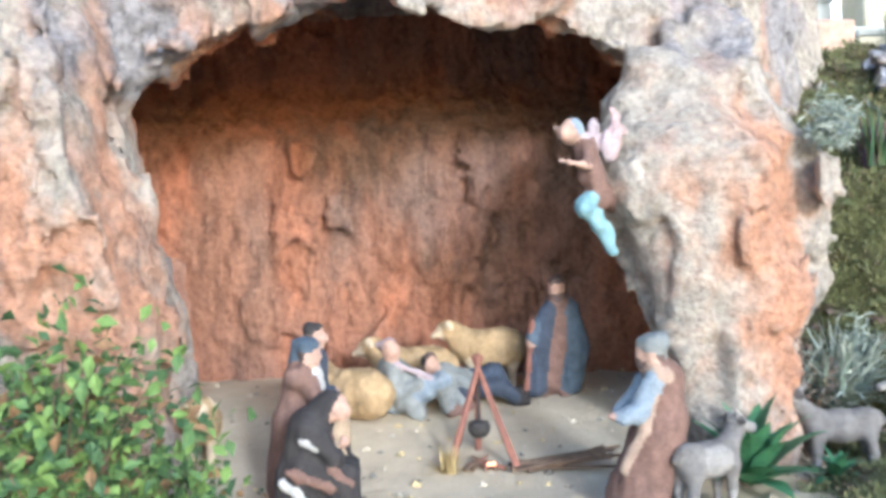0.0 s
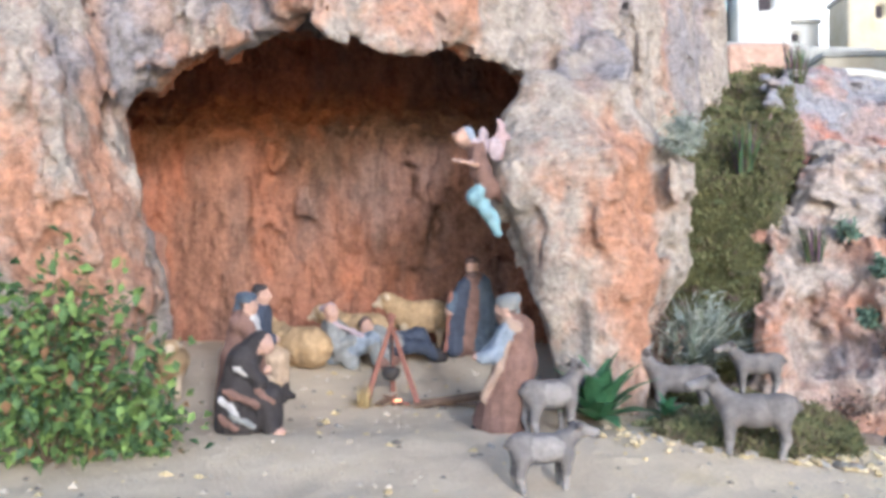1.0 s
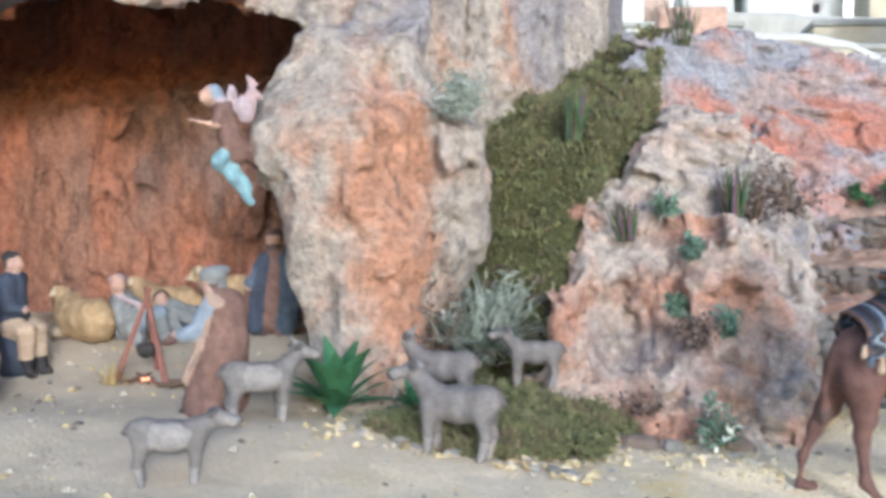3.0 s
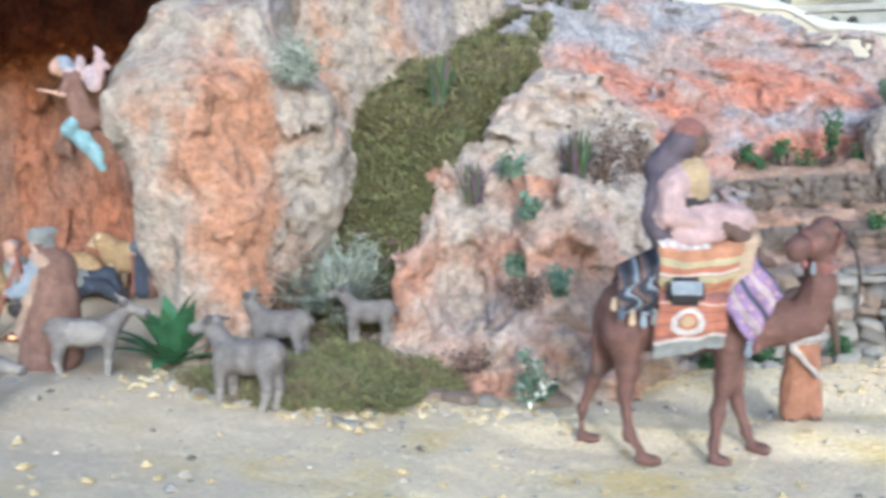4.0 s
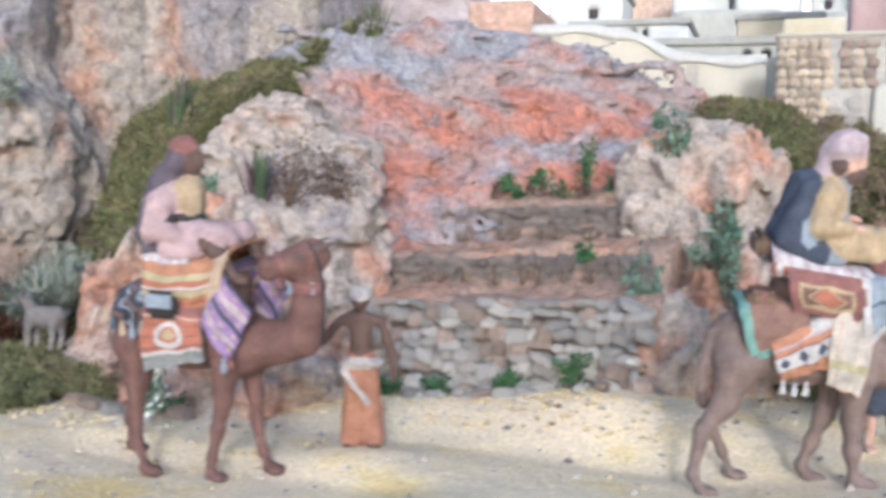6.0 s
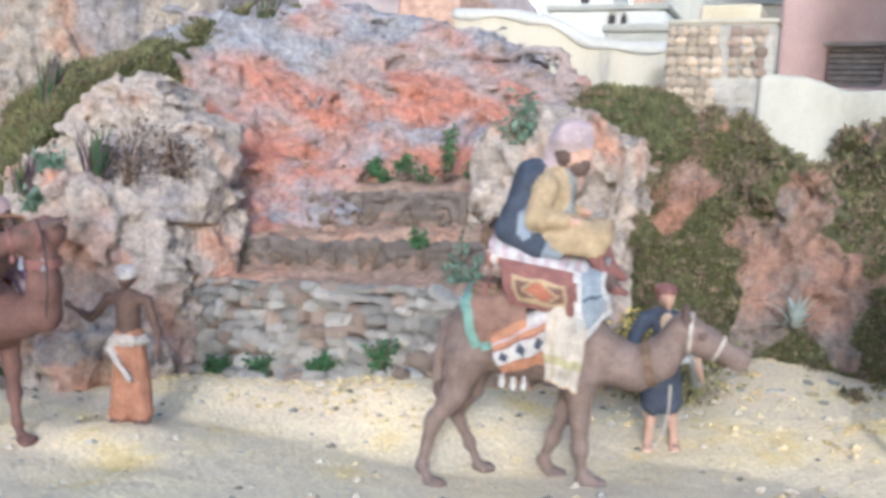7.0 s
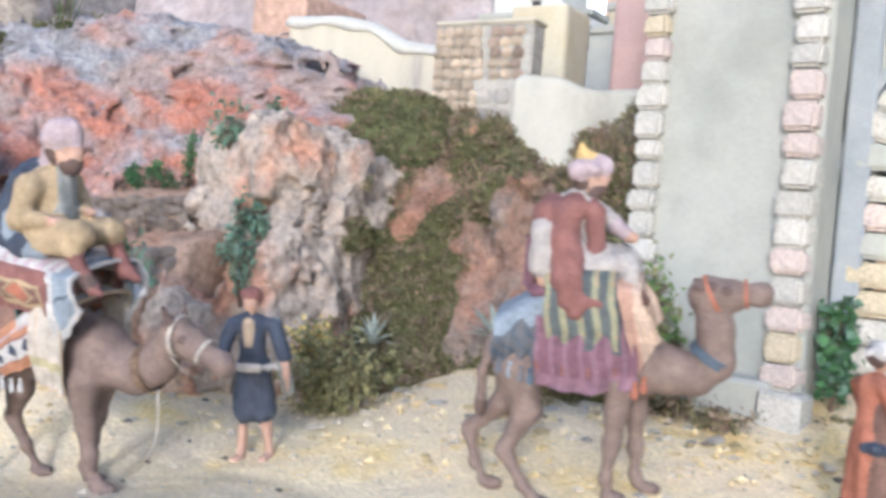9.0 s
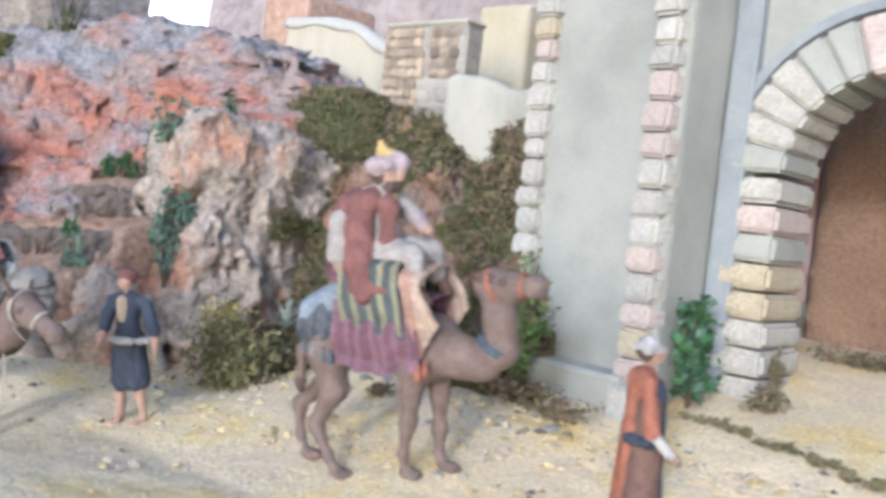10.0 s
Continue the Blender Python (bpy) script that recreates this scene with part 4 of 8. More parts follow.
AX, AZ, AR, AW = 3.068, 0.543, 0.163, 0.091
gate = thing("gateway", "arched stone gateway in a white plastered wall", "gateway", (0, 0, 0))


def arch_d(x, y, z):
    v = box_d(x, y, z, (3.3, 2.42, 0.7), (0.52, 0.05, 0.75), 0.006)
    rr = AR + AW * 0.6
    hole = np.minimum(np.sqrt((x - AX) ** 2 + (z - AZ) ** 2) - rr, np.maximum(np.abs(x - AX) - rr, z - AZ))
    return np.maximum(v, -hole)


w = carve("wall", (2.76, 2.34, -0.05), (3.86, 2.50, 1.48), 0.012, arch_d, [PLASTER_WHITE], None, (0.003, 8, 0.001, 30), category="")
w.parent = gate
for side in (-1, 1):
    r = random.Random(30 + side)
    z = 0.12
    while z < AZ - 0.01:
        h = min(0.046 * r.uniform(0.9, 1.1), AZ - z)
        m = r.choice((QUOIN, QUOIN, QUOIN_PINK, QUOIN_OCHRE, PLASTER_WHITE))
        flare = 0.012 * max(0, 0.3 - z) / 0.2
        o = part("stone", bevelled_box((0, 0, 0), (AW / 2 + flare, 0.085, h / 2 - 0.002), 0.007, 0.002, 0, r, 2), m, gate)
        o.matrix_local = pose(AX + side * (AR + AW / 2), 2.43, z + h / 2)
        z += h
N = 15
for k in range(N):
    r = random.Random(60 + k)
    a0, a1 = math.pi * k / N, math.pi * (k + 1) / N
    bm = bmesh.new()
    g = 0.006
    vs = []
    for yy in (2.345, 2.515):
        for rad, a in ((AR, a0 + g), (AR + AW, a0 + g * 0.6), (AR + AW, a1 - g * 0.6), (AR, a1 - g)):
            vs.append(bm.verts.new((AX + rad * math.cos(a), yy + r.uniform(-0.002, 0.002), AZ + rad * math.sin(a))))
    for f in ((0, 1, 2, 3), (7, 6, 5, 4), (0, 4, 5, 1), (1, 5, 6, 2), (2, 6, 7, 3), (3, 7, 4, 0)):
        bm.faces.new([vs[i] for i in f])
    bmesh.ops.recalc_face_normals(bm, faces=bm.faces)
    bmesh.ops.bevel(bm, geom=bm.edges[:], offset=0.006, segments=2, affect="EDGES")
    part("stone", bm, r.choice((QUOIN, QUOIN, QUOIN_PINK, PLASTER_WHITE)), gate)
# raised moulding round the arch
bm = bmesh.new()
ring = []
for k in range(29):
    a = math.pi * k / 28
    rows4 = []
    for rad, yy in ((AR + AW + 0.002, 2.372), (AR + AW + 0.006, 2.352), (AR + AW + 0.022, 2.352), (AR + AW + 0.026, 2.372)):
        rows4.append(bm.verts.new((AX + rad * math.cos(a), yy, AZ + rad * math.sin(a))))
    ring.append(rows4)
for p, q in zip(ring, ring[1:]):
    for i in range(3):
        bm.faces.new((p[i], q[i], q[i + 1], p[i + 1]))
part("moulding", bm, GREYBLUE, gate, "grey painted moulding round the arch")
EARTH = grainy("passage_earth", [(0.3, (0.24, 0.155, 0.11)), (0.55, (0.33, 0.22, 0.15)), (0.8, (0.52, 0.40, 0.28))], 3.0, 0.95, 0.003, 120)
carve("passage_wall", (2.75, 2.9, 0.0), (3.9, 3.1, 1.3), 0.02, plain_d((3.32, 3.0, 0.6), (0.55, 0.06, 0.65)), [EARTH], None, (0.01, 6, 0.004, 20), (1, 1, 1), "brown earthen wall behind the gateway", "wall", "structure")
tagged(part("recess_strip", bevelled_box((2.82, 2.362, 0.75), (0.022, 0.018, 0.75), 0.004), GREYBLUE), "grey painted strip between tower and gateway", "wall", kind="structure")

# ---- walls and houses above the slope ----
wavy_wall("courtyard_wall", 1.27, 1.90, 2.70, 0.05, 0.55, [(1.2, 0.945), (1.45, 0.935), (1.56, 0.912), (1.66, 0.862), (1.76, 0.845), (1.9, 0.845)], PLASTER_CREAM, "cream plastered courtyard wall with a sloping rounded top")
wavy_wall("garden_wall", 2.14, 2.52, 2.42, 0.05, 0.45, [(2.1, 0.69), (2.16, 0.722), (2.23, 0.72), (2.32, 0.688), (2.6, 0.69)], PLASTER, "pale plastered garden wall with a wavy rounded top")


def coping(wall, x0, x1, y, tops, half):
    """A rounded whitewashed top along a wall."""
    bm = bmesh.new()
    tx, tz = zip(*tops)
    prev = None
    for k in range(41):
        x = x0 + (x1 - x0) * k / 40
        z = float(np.interp(x, tx, tz))
        ring = [bm.verts.new((x, y - half * math.cos(math.pi * i / 8), z - 0.028 + (0.006 * math.sin(x * 37) if i in (0, 8) else 0) + 0.034 * math.sin(math.pi * i / 8))) for i in range(9)]
        if prev:
            for i in range(8):
                bm.faces.new((prev[i], prev[i + 1], ring[i + 1], ring[i]))
            bm.faces.new((prev[8], prev[0], ring[0], ring[8]))
        else:
            bm.faces.new(ring)
        prev = ring
    bm.faces.new(prev)
    bmesh.ops.recalc_face_normals(bm, faces=bm.faces)
    o = part("coping", bm, COPING, wall, "whitewashed rounded coping")
    for f in o.data.polygons:
        f.use_smooth = True


coping(bpy.data.objects["courtyard_wall"], 1.268, 1.90, 2.70, [(1.2, 0.945), (1.45, 0.935), (1.56, 0.912), (1.66, 0.862), (1.76, 0.845), (1.9, 0.845)], 0.032)
pier = thing("stone_pier", "broad wall pier of rounded ochre stones and grey blocks", "pier", (2.052, 2.45, 0.5))
part("core", bevelled_box((0, 0, 0.125), (0.118, 0.03, 0.205), 0.006), coloured("pier_mortar", (0.40, 0.385, 0.35), 0.9), pier)
r = random.Random(12)
pier_stones = [stone_mesh("stone", 70 + k, PIER_STONE) for k in range(5)]
for row in range(18):
    z = -0.07 + row * 0.0225
    x = -0.115
    while x < -0.012:
        w = r.uniform(0.016, 0.030)
        o = new("stone", r.choice(pier_stones))
        o.parent = pier
        o.matrix_local = pose(x + w / 2, -0.031, z, r.uniform(-5, 5), r.uniform(-12, 12), 0) @ Matrix.Diagonal((w / 2 * 1.1, 0.012, 0.0125, 1))
        x += w
    if row > 12:
        for k in range(3):
            o = new("stone", r.choice(pier_stones[:2] + stones[7:9]))
            o.parent = pier
            o.matrix_local = pose(0.03 + k * 0.027 + (row % 2) * 0.006, -0.031, z, 0, 0, 0) @ Matrix.Diagonal((0.0135, 0.009, 0.0118, 1))
    elif row % 2:
        for k in range(2):
            o = new("stone", r.choice(stones[:7]))
            o.parent = pier
            o.matrix_local = pose(0.012 + k * 0.045, -0.030, z, 0, 0, 0) @ Matrix.Diagonal((0.022, 0.008, 0.02, 1))
part("cap", bevelled_box((0, 0, 0.334), (0.121, 0.034, 0.006), 0.005), PLASTER_CREAM, pier)


def house(label, x0, x1, y, depth, z0, z1, mat, windows=(), parapet=True, seed=0, name="house", shutter=None):
    """A flat-roofed model house: walls with recessed windows, roof slab and parapet."""
    root = thing(name, label, "house", ((x0 + x1) / 2, y, z0))
    cx = (x0 + x1) / 2
    holes = [((wx, y, wz), (ww / 2, 0.035, wh / 2)) for wx, wz, ww, wh in windows]
    res = 0.012 if y < 4 else 0.02
    w = carve("wall", (x0 - 0.03, y - 0.03, z0), (x1 + 0.03, y + depth + 0.03, z1 + 0.03), res, plain_d((cx, y + depth / 2, (z0 + z1) / 2), ((x1 - x0) / 2, depth / 2, (z1 - z0) / 2 + 0.001), holes), [mat], None, (0.004, 7, 0.001, 30), category="")
    w.parent = root
    w.matrix_parent_inverse = root.matrix_world.inverted()
    w.location = (-cx, -y, -z0)
    w.matrix_parent_inverse = Matrix.Identity(4)
    if parapet:
        part("parapet", bevelled_box((0, depth / 2, z1 - z0 + 0.012), ((x1 - x0) / 2 + 0.008, depth / 2 + 0.008, 0.014), 0.006), PLASTER_WHITE, root)
    for wx, wz, ww, wh in windows:
        win = part("window", bevelled_box((wx - cx, 0.030, wz - z0), (ww / 2 - 0.002, 0.004, wh / 2 - 0.002), 0.001), shutter or DARK_HOLE, root)
        if shutter:
            n = int(wh / 0.014)
            for k in range(n):
                part("slat", bevelled_box((wx - cx, 0.018, wz - z0 - wh / 2 + (k + 0.5) * wh / n), (ww / 2 - 0.004, 0.006, 0.0055), 0.0015), shutter, win)
            part("lintel", bevelled_box((wx - cx, 0.004, wz - z0 + wh / 2 + 0.005), (ww / 2 + 0.012, 0.012, 0.006), 0.002), SHUTTER, win)
    return root


house("pink plastered house with a grey shuttered window", 2.10, 2.75, 3.0, 0.4, 0.3, 1.5, PLASTER_PINK, [(2.297, 0.845, 0.142, 0.105)], shutter=SHUTTER)
house("small orange brick house beside the courtyard wall", 1.03, 1.235, 2.78, 0.3, 0.45, 1.045, coloured("brick_orange", (0.52, 0.34, 0.26)), [], parapet=False)
house("low yellow plastered outbuilding", 1.93, 2.085, 2.75, 0.15, 0.4, 0.955, PLASTER_YELLOW, [], parapet=False)
house("white flat-roofed house with small dark windows", 1.50, 2.00, 3.35, 0.4, 0.3, 1.02, PLASTER_WHITE, [(1.80, 0.985, 0.03, 0.035), (1.86, 0.985, 0.03, 0.035)])
house("ochre house with a small window", 1.72, 2.03, 3.85, 0.3, 0.3, 1.22, PLASTER_YELLOW, [(1.9, 1.12, 0.03, 0.05)])
house("pale house with a pair of dark windows", 0.98, 1.50, 4.2, 0.35, 0.3, 1.30, PLASTER_BRIGHT, [(1.255, 1.25, 0.035, 0.07), (1.31, 1.25, 0.035, 0.07)])
house("tall white house with a plain front", 0.72, 1.10, 4.75, 0.3, 0.3, 1.60, PLASTER_BRIGHT, [(0.95, 1.5, 0.05, 0.06)])
house("pale orange house behind the white houses", 0.95, 1.30, 5.6, 0.3, 0.6, 2.0, coloured("plaster_apricot", (0.60, 0.42, 0.30)), [(1.2, 1.85, 0.05, 0.08)])
wavy_wall("terrace_parapet", 1.55, 1.95, 2.98, 0.04, 0.5, [(1.5, 0.93), (1.7, 0.90), (2.0, 0.90)], PLASTER, "low cream parapet wall")
# far village on its hill
wavy_wall("far_hill", 0.6, 4.6, 5.3, 1.2, -0.05, [(0.6, 1.36), (1.4, 1.42), (2.4, 1.40), (4.6, 1.3)], PLASTER, "pale distant hillside under the village", "hill", 0.05)
house("far white house with a blue roof", 1.30, 1.58, 5.0, 0.4, 1.3, 1.78, PLASTER_BRIGHT, [(1.46, 1.5, 0.08, 0.06)], name="far_house")
house("far white house with a dark window", 1.62, 1.92, 4.9, 0.4, 1.3, 1.80, PLASTER_BRIGHT, [(1.78, 1.74, 0.07, 0.08)], name="far_house")
house("far yellowish watch tower with a dark window", 2.22, 2.50, 4.9, 0.3, 1.2, 1.78, PLASTER_YELLOW, [(2.40, 1.69, 0.05, 0.08)], name="far_tower")
house("far pale house with blue shutters", 1.96, 2.18, 5.2, 0.3, 1.3, 1.70, PLASTER_BRIGHT, [(2.04, 1.62, 0.05, 0.06)], name="far_house")
house("plain far white house with one window", 2.6, 3.1, 5.3, 0.3, 1.3, 1.72, PLASTER_BRIGHT, [(2.8, 1.6, 0.08, 0.08)], name="far_house")
tagged(part("blue_awning", bevelled_box((1.44, 4.92, 1.72), (0.12, 0.06, 0.035), 0.01), ROOF_BLUE), "pale blue flat awning on a far house", "awning")
wavy_wall("far_wall", 1.35, 2.3, 4.7, 0.06, 0.2, [(1.3, 1.50), (2.4, 1.44)], PLASTER, "low pale wall before the far village", "wall", 0.03)


# ---- figures ----
def place(ob, x, y, turn, lean=0.0, sink=0.004, z=None, side=0.0):
    ob.matrix_world = pose(x, y, (gz(x, y) if z is None else z) - sink, side, lean, turn)
    return ob


def head_prims(c, face, hair, r=0.062, beard=False, cap=None, veil=None, wrap=None):
    """A plain head that looks to +x."""
    x, y, z = c
    out = [("e", (x + 0.012, y, z), (r * 0.86, r * 0.72, r), face), ("e", (x - 0.014, y, z + 0.016), (r * 0.92, r * 0.88, r * 0.95), hair), ("e", (x + r * 0.92, y, z - 0.01), (0.014, 0.012, 0.018), face)]
    if beard:
        out.append(("e", (x + 0.036, y, z - 0.052), (0.036, 0.04, 0.05), hair))
    if cap is not None:
        out += [("e", (x - 0.008, y, z + 0.045), (r * 1.15, r * 1.12, r * 0.72), cap)]
    if wrap is not None:
        out += [("c", (x - 0.01, y - 0.03, z + 0.05), (x - 0.01, y + 0.03, z + 0.05), 0.055, 0.055, wrap), ("e", (x - 0.005, y, z + 0.03), (r * 1.22, r * 1.15, 0.028), wrap)]
    if veil is not None:
        out += [("e", (x - 0.022, y, z + 0.012), (r * 1.12, r * 1.12, r * 1.2), veil), ("c", (x - 0.05, y, z), (x - 0.075, y, z - 0.2), 0.06, 0.10, veil)]
    return out


RES = 0.0095
def stand(name, label, prims, mats, x, y, tip=8.0, z=None, fold=(0.0042, 48), k=0.0065):
    """A figurine modelled in metres about its base, facing as its limbs say."""
    ob = sculpt(name, prims, mats, 0.0036, label, "figurine", k, fold, "figurines")
    ob.matrix_world = pose(x, y, (gz(x, y) if z is None else z) - 0.003, tip, 0, 0)
    return ob


def face_at(c, to, flesh, hair, s=1.0):
    """A small head looking along to (x, y), with hair behind."""
    d = Vector((to[0], to[1], 0)).normalized()
    c = Vector(c)
    return [("e", tuple(c + d * 0.003), (0.0145 * s, 0.0145 * s, 0.0175 * s), flesh), ("e", tuple(c - d * 0.004 + Vector((0, 0, 0.004))), (0.0155 * s, 0.0155 * s, 0.0170 * s), hair), ("e", tuple(c + d * 0.0165 * s), (0.0045, 0.0045, 0.005), flesh)]


# standing shepherd at the back of the cave
m = [BLUE, FLESH, HIDE_DARK, BROWN, NAVY, STICK]
p = [("c", (0.014, 0, 0.168), (0.012, 0, 0.110), 0.024, 0.026, 3), ("c", (0.012, 0, 0.110), (0.0, 0, 0.030), 0.026, 0.028, 3), ("c", (0.034, -0.004, 0.160), (0.046, -0.006, 0.090), 0.019, 0.022, 0), ("c", (0.046, -0.006, 0.090), (0.034, -0.004, 0.026), 0.022, 0.026, 0),
     ("c", (-0.004, -0.012, 0.160), (-0.020, -0.014, 0.100), 0.017, 0.019, 4), ("c", (-0.020, -0.014, 0.100), (-0.026, -0.012, 0.024), 0.019, 0.022, 4), ("c", (-0.008, -0.010, 0.155), (-0.034, -0.024, 0.112), 0.013, 0.011, 0), ("e", (-0.037, -0.026, 0.108), (0.009, 0.008, 0.008), 1), ("c", (-0.034, -0.026, 0.150), (-0.050, -0.030, 0.004), 0.0032, 0.0032, 5),
     ("c", (0.012, 0.010, 0.170), (0.030, 0.010, 0.170), 0.018, 0.016, 0), ("c", (-0.010, -0.005, 0.020), (-0.012, -0.015, 0.006), 0.010, 0.009, 3), ("c", (0.022, -0.005, 0.020), (0.022, -0.018, 0.006), 0.010, 0.009, 3), ("e", (0.013, -0.012, 0.184), (0.011, 0.010, 0.013), 2)] + face_at((0.014, -0.003, 0.200), (-0.3, -1), 1, 2) + [("e", (0.015, 0, 0.214), (0.0165, 0.0165, 0.0085), 2)]
stand("shepherd_figurine", "bearded shepherd figurine in a slate-blue cloak, standing in the cave", p, m, 0.19, 1.73)

# stooping man in a long brown cloak
m = [BROWN, FLESH, HIDE_DARK, coloured("trim_buff", (0.36, 0.25, 0.19), 0.85), SLATE, GREY, BLACK]
p = [("c", (0.012, 0, 0.186), (0.016, 0, 0.120), 0.024, 0.030, 0), ("c", (0.016, 0, 0.120), (-0.010, 0.0, 0.022), 0.032, 0.042, 0), ("c", (0.022, 0.010, 0.178), (0.008, 0.012, 0.030), 0.024, 0.036, 0), ("c", (-0.004, 0.006, 0.110), (-0.040, 0.004, 0.020), 0.020, 0.022, 0), ("c", (0.006, -0.004, 0.120), (-0.016, -0.010, 0.014), 0.028, 0.034, 0),
     ("c", (0.004, -0.022, 0.192), (-0.016, -0.030, 0.120), 0.006, 0.005, 3), ("c", (-0.016, -0.030, 0.120), (-0.044, -0.026, 0.066), 0.005, 0.004, 3), ("c", (-0.002, -0.006, 0.194), (0.012, -0.010, 0.186), 0.014, 0.016, 3),
     ("c", (-0.004, -0.018, 0.180), (-0.022, -0.026, 0.142), 0.0135, 0.0130, 4), ("c", (-0.022, -0.026, 0.142), (-0.046, -0.026, 0.136), 0.0120, 0.0095, 4), ("e", (-0.056, -0.026, 0.137), (0.010, 0.007, 0.006), 1), ("c", (-0.006, 0.014, 0.176), (-0.040, 0.010, 0.130), 0.012, 0.010, 4), ("c", (-0.036, 0, 0.012), (-0.058, -0.006, 0.007), 0.009, 0.007, 6)]
p += face_at((-0.004, -0.004, 0.214), (-1, -0.3), 1, 2) + [("e", (0.001, -0.002, 0.229), (0.0215, 0.0205, 0.0125), 5), ("c", (-0.010, -0.012, 0.226), (0.016, 0.008, 0.232), 0.009, 0.009, 5), ("e", (0.012, 0.0, 0.212), (0.010, 0.012, 0.012), 5), ("e", (-0.012, -0.006, 0.203), (0.009, 0.010, 0.010), 2)]
stand("stooping_figurine", "figurine of a man in a long brown cloak with tan trim", p, m, 0.268, 1.255)

# three seated figures by the cave mouth
m = [BLACK, FLESH, HIDE_DARK, GREY, BROWN, WHITE]
p = [("c", (0.002, 0, 0.128), (-0.006, 0, 0.060), 0.026, 0.036, 0), ("c", (-0.006, 0, 0.060), (-0.002, 0, 0.022), 0.036, 0.044, 0), ("c", (0.006, -0.016, 0.132), (0.008, 0.018, 0.130), 0.021, 0.021, 0), ("c", (0.004, -0.014, 0.072), (0.046, -0.020, 0.066), 0.026, 0.020, 0), ("c", (0.004, 0.014, 0.070), (0.044, 0.014, 0.064), 0.026, 0.020, 0), ("c", (0.048, -0.020, 0.062), (0.054, -0.024, 0.014), 0.020, 0.016, 0), ("c", (0.046, 0.014, 0.060), (0.050, 0.010, 0.014), 0.019, 0.016, 0), ("e", (0.066, -0.028, 0.008), (0.014, 0.009, 0.007), 1),
     ("c", (-0.028, -0.034, 0.064), (0.002, -0.046, 0.046), 0.0034, 0.0034, 5), ("c", (-0.008, -0.047, 0.042), (0.030, -0.045, 0.022), 0.0040, 0.0040, 3), ("c", (0.0, -0.034, 0.120), (0.030, -0.036, 0.106), 0.0036, 0.0036, 5), ("c", (0.030, -0.036, 0.106), (0.046, -0.034, 0.098), 0.0036, 0.0030, 5), ("c", (-0.020, -0.040, 0.082), (0.034, -0.042, 0.060), 0.0045, 0.0045, 4), ("c", (-0.030, -0.038, 0.036), (0.0, -0.047, 0.018), 0.0036, 0.0036, 4), ("c", (0.036, -0.040, 0.084), (0.062, -0.036, 0.062), 0.0035, 0.0030, 4),
     ("c", (0.022, -0.026, 0.120), (0.040, -0.030, 0.096), 0.014, 0.012, 0), ("e", (0.052, -0.028, 0.116), (0.008, 0.007, 0.008), 1)] + face_at((0.042, -0.006, 0.152), (1, -0.5), 1, 0) + [("e", (0.032, 0.002, 0.158), (0.0205, 0.0200, 0.0205), 0), ("c", (0.024, 0.002, 0.150), (0.002, 0.0, 0.110), 0.020, 0.026, 0)]
stand("seated_figurine", "seated figurine wrapped in a black shawl with white and brown stripes", p, m, -0.185, 1.245)
m = [BROWN, FLESH, HIDE_DARK, WHITE, BLUE, TAN]
p = [("c", (-0.012, 0, 0.188), (-0.024, 0, 0.120), 0.021, 0.027, 0), ("c", (-0.024, 0, 0.120), (-0.030, 0, 0.030), 0.028, 0.036, 0), ("c", (-0.012, -0.018, 0.186), (-0.010, 0.020, 0.186), 0.018, 0.018, 0), ("c", (0.004, 0, 0.170), (0.004, 0, 0.070), 0.020, 0.030, 0), ("c", (0.000, -0.012, 0.080), (0.030, -0.012, 0.074), 0.020, 0.018, 5), ("c", (0.030, -0.012, 0.072), (0.034, -0.014, 0.012), 0.016, 0.013, 5), ("e", (0.014, -0.006, 0.186), (0.0115, 0.0115, 0.0160), 3), ("e", (0.017, -0.008, 0.174), (0.009, 0.010, 0.010), 3), ("c", (0.004, -0.024, 0.176), (0.022, -0.028, 0.140), 0.012, 0.010, 0), ("e", (0.028, -0.028, 0.136), (0.008, 0.007, 0.007), 1)]
p += face_at((0.004, -0.003, 0.214), (1, -0.4), 1, 2) + [("e", (-0.001, 0, 0.230), (0.0175, 0.0175, 0.0105), 4), ("c", (-0.008, 0, 0.226), (-0.016, 0.004, 0.206), 0.013, 0.012, 4)]
stand("seated_figurine", "seated white-bearded figurine in a brown cape and blue cap", p, m, -0.19, 1.325)
m = [NAVY, FLESH, HIDE_DARK, NAVY, BLACK, TAN]
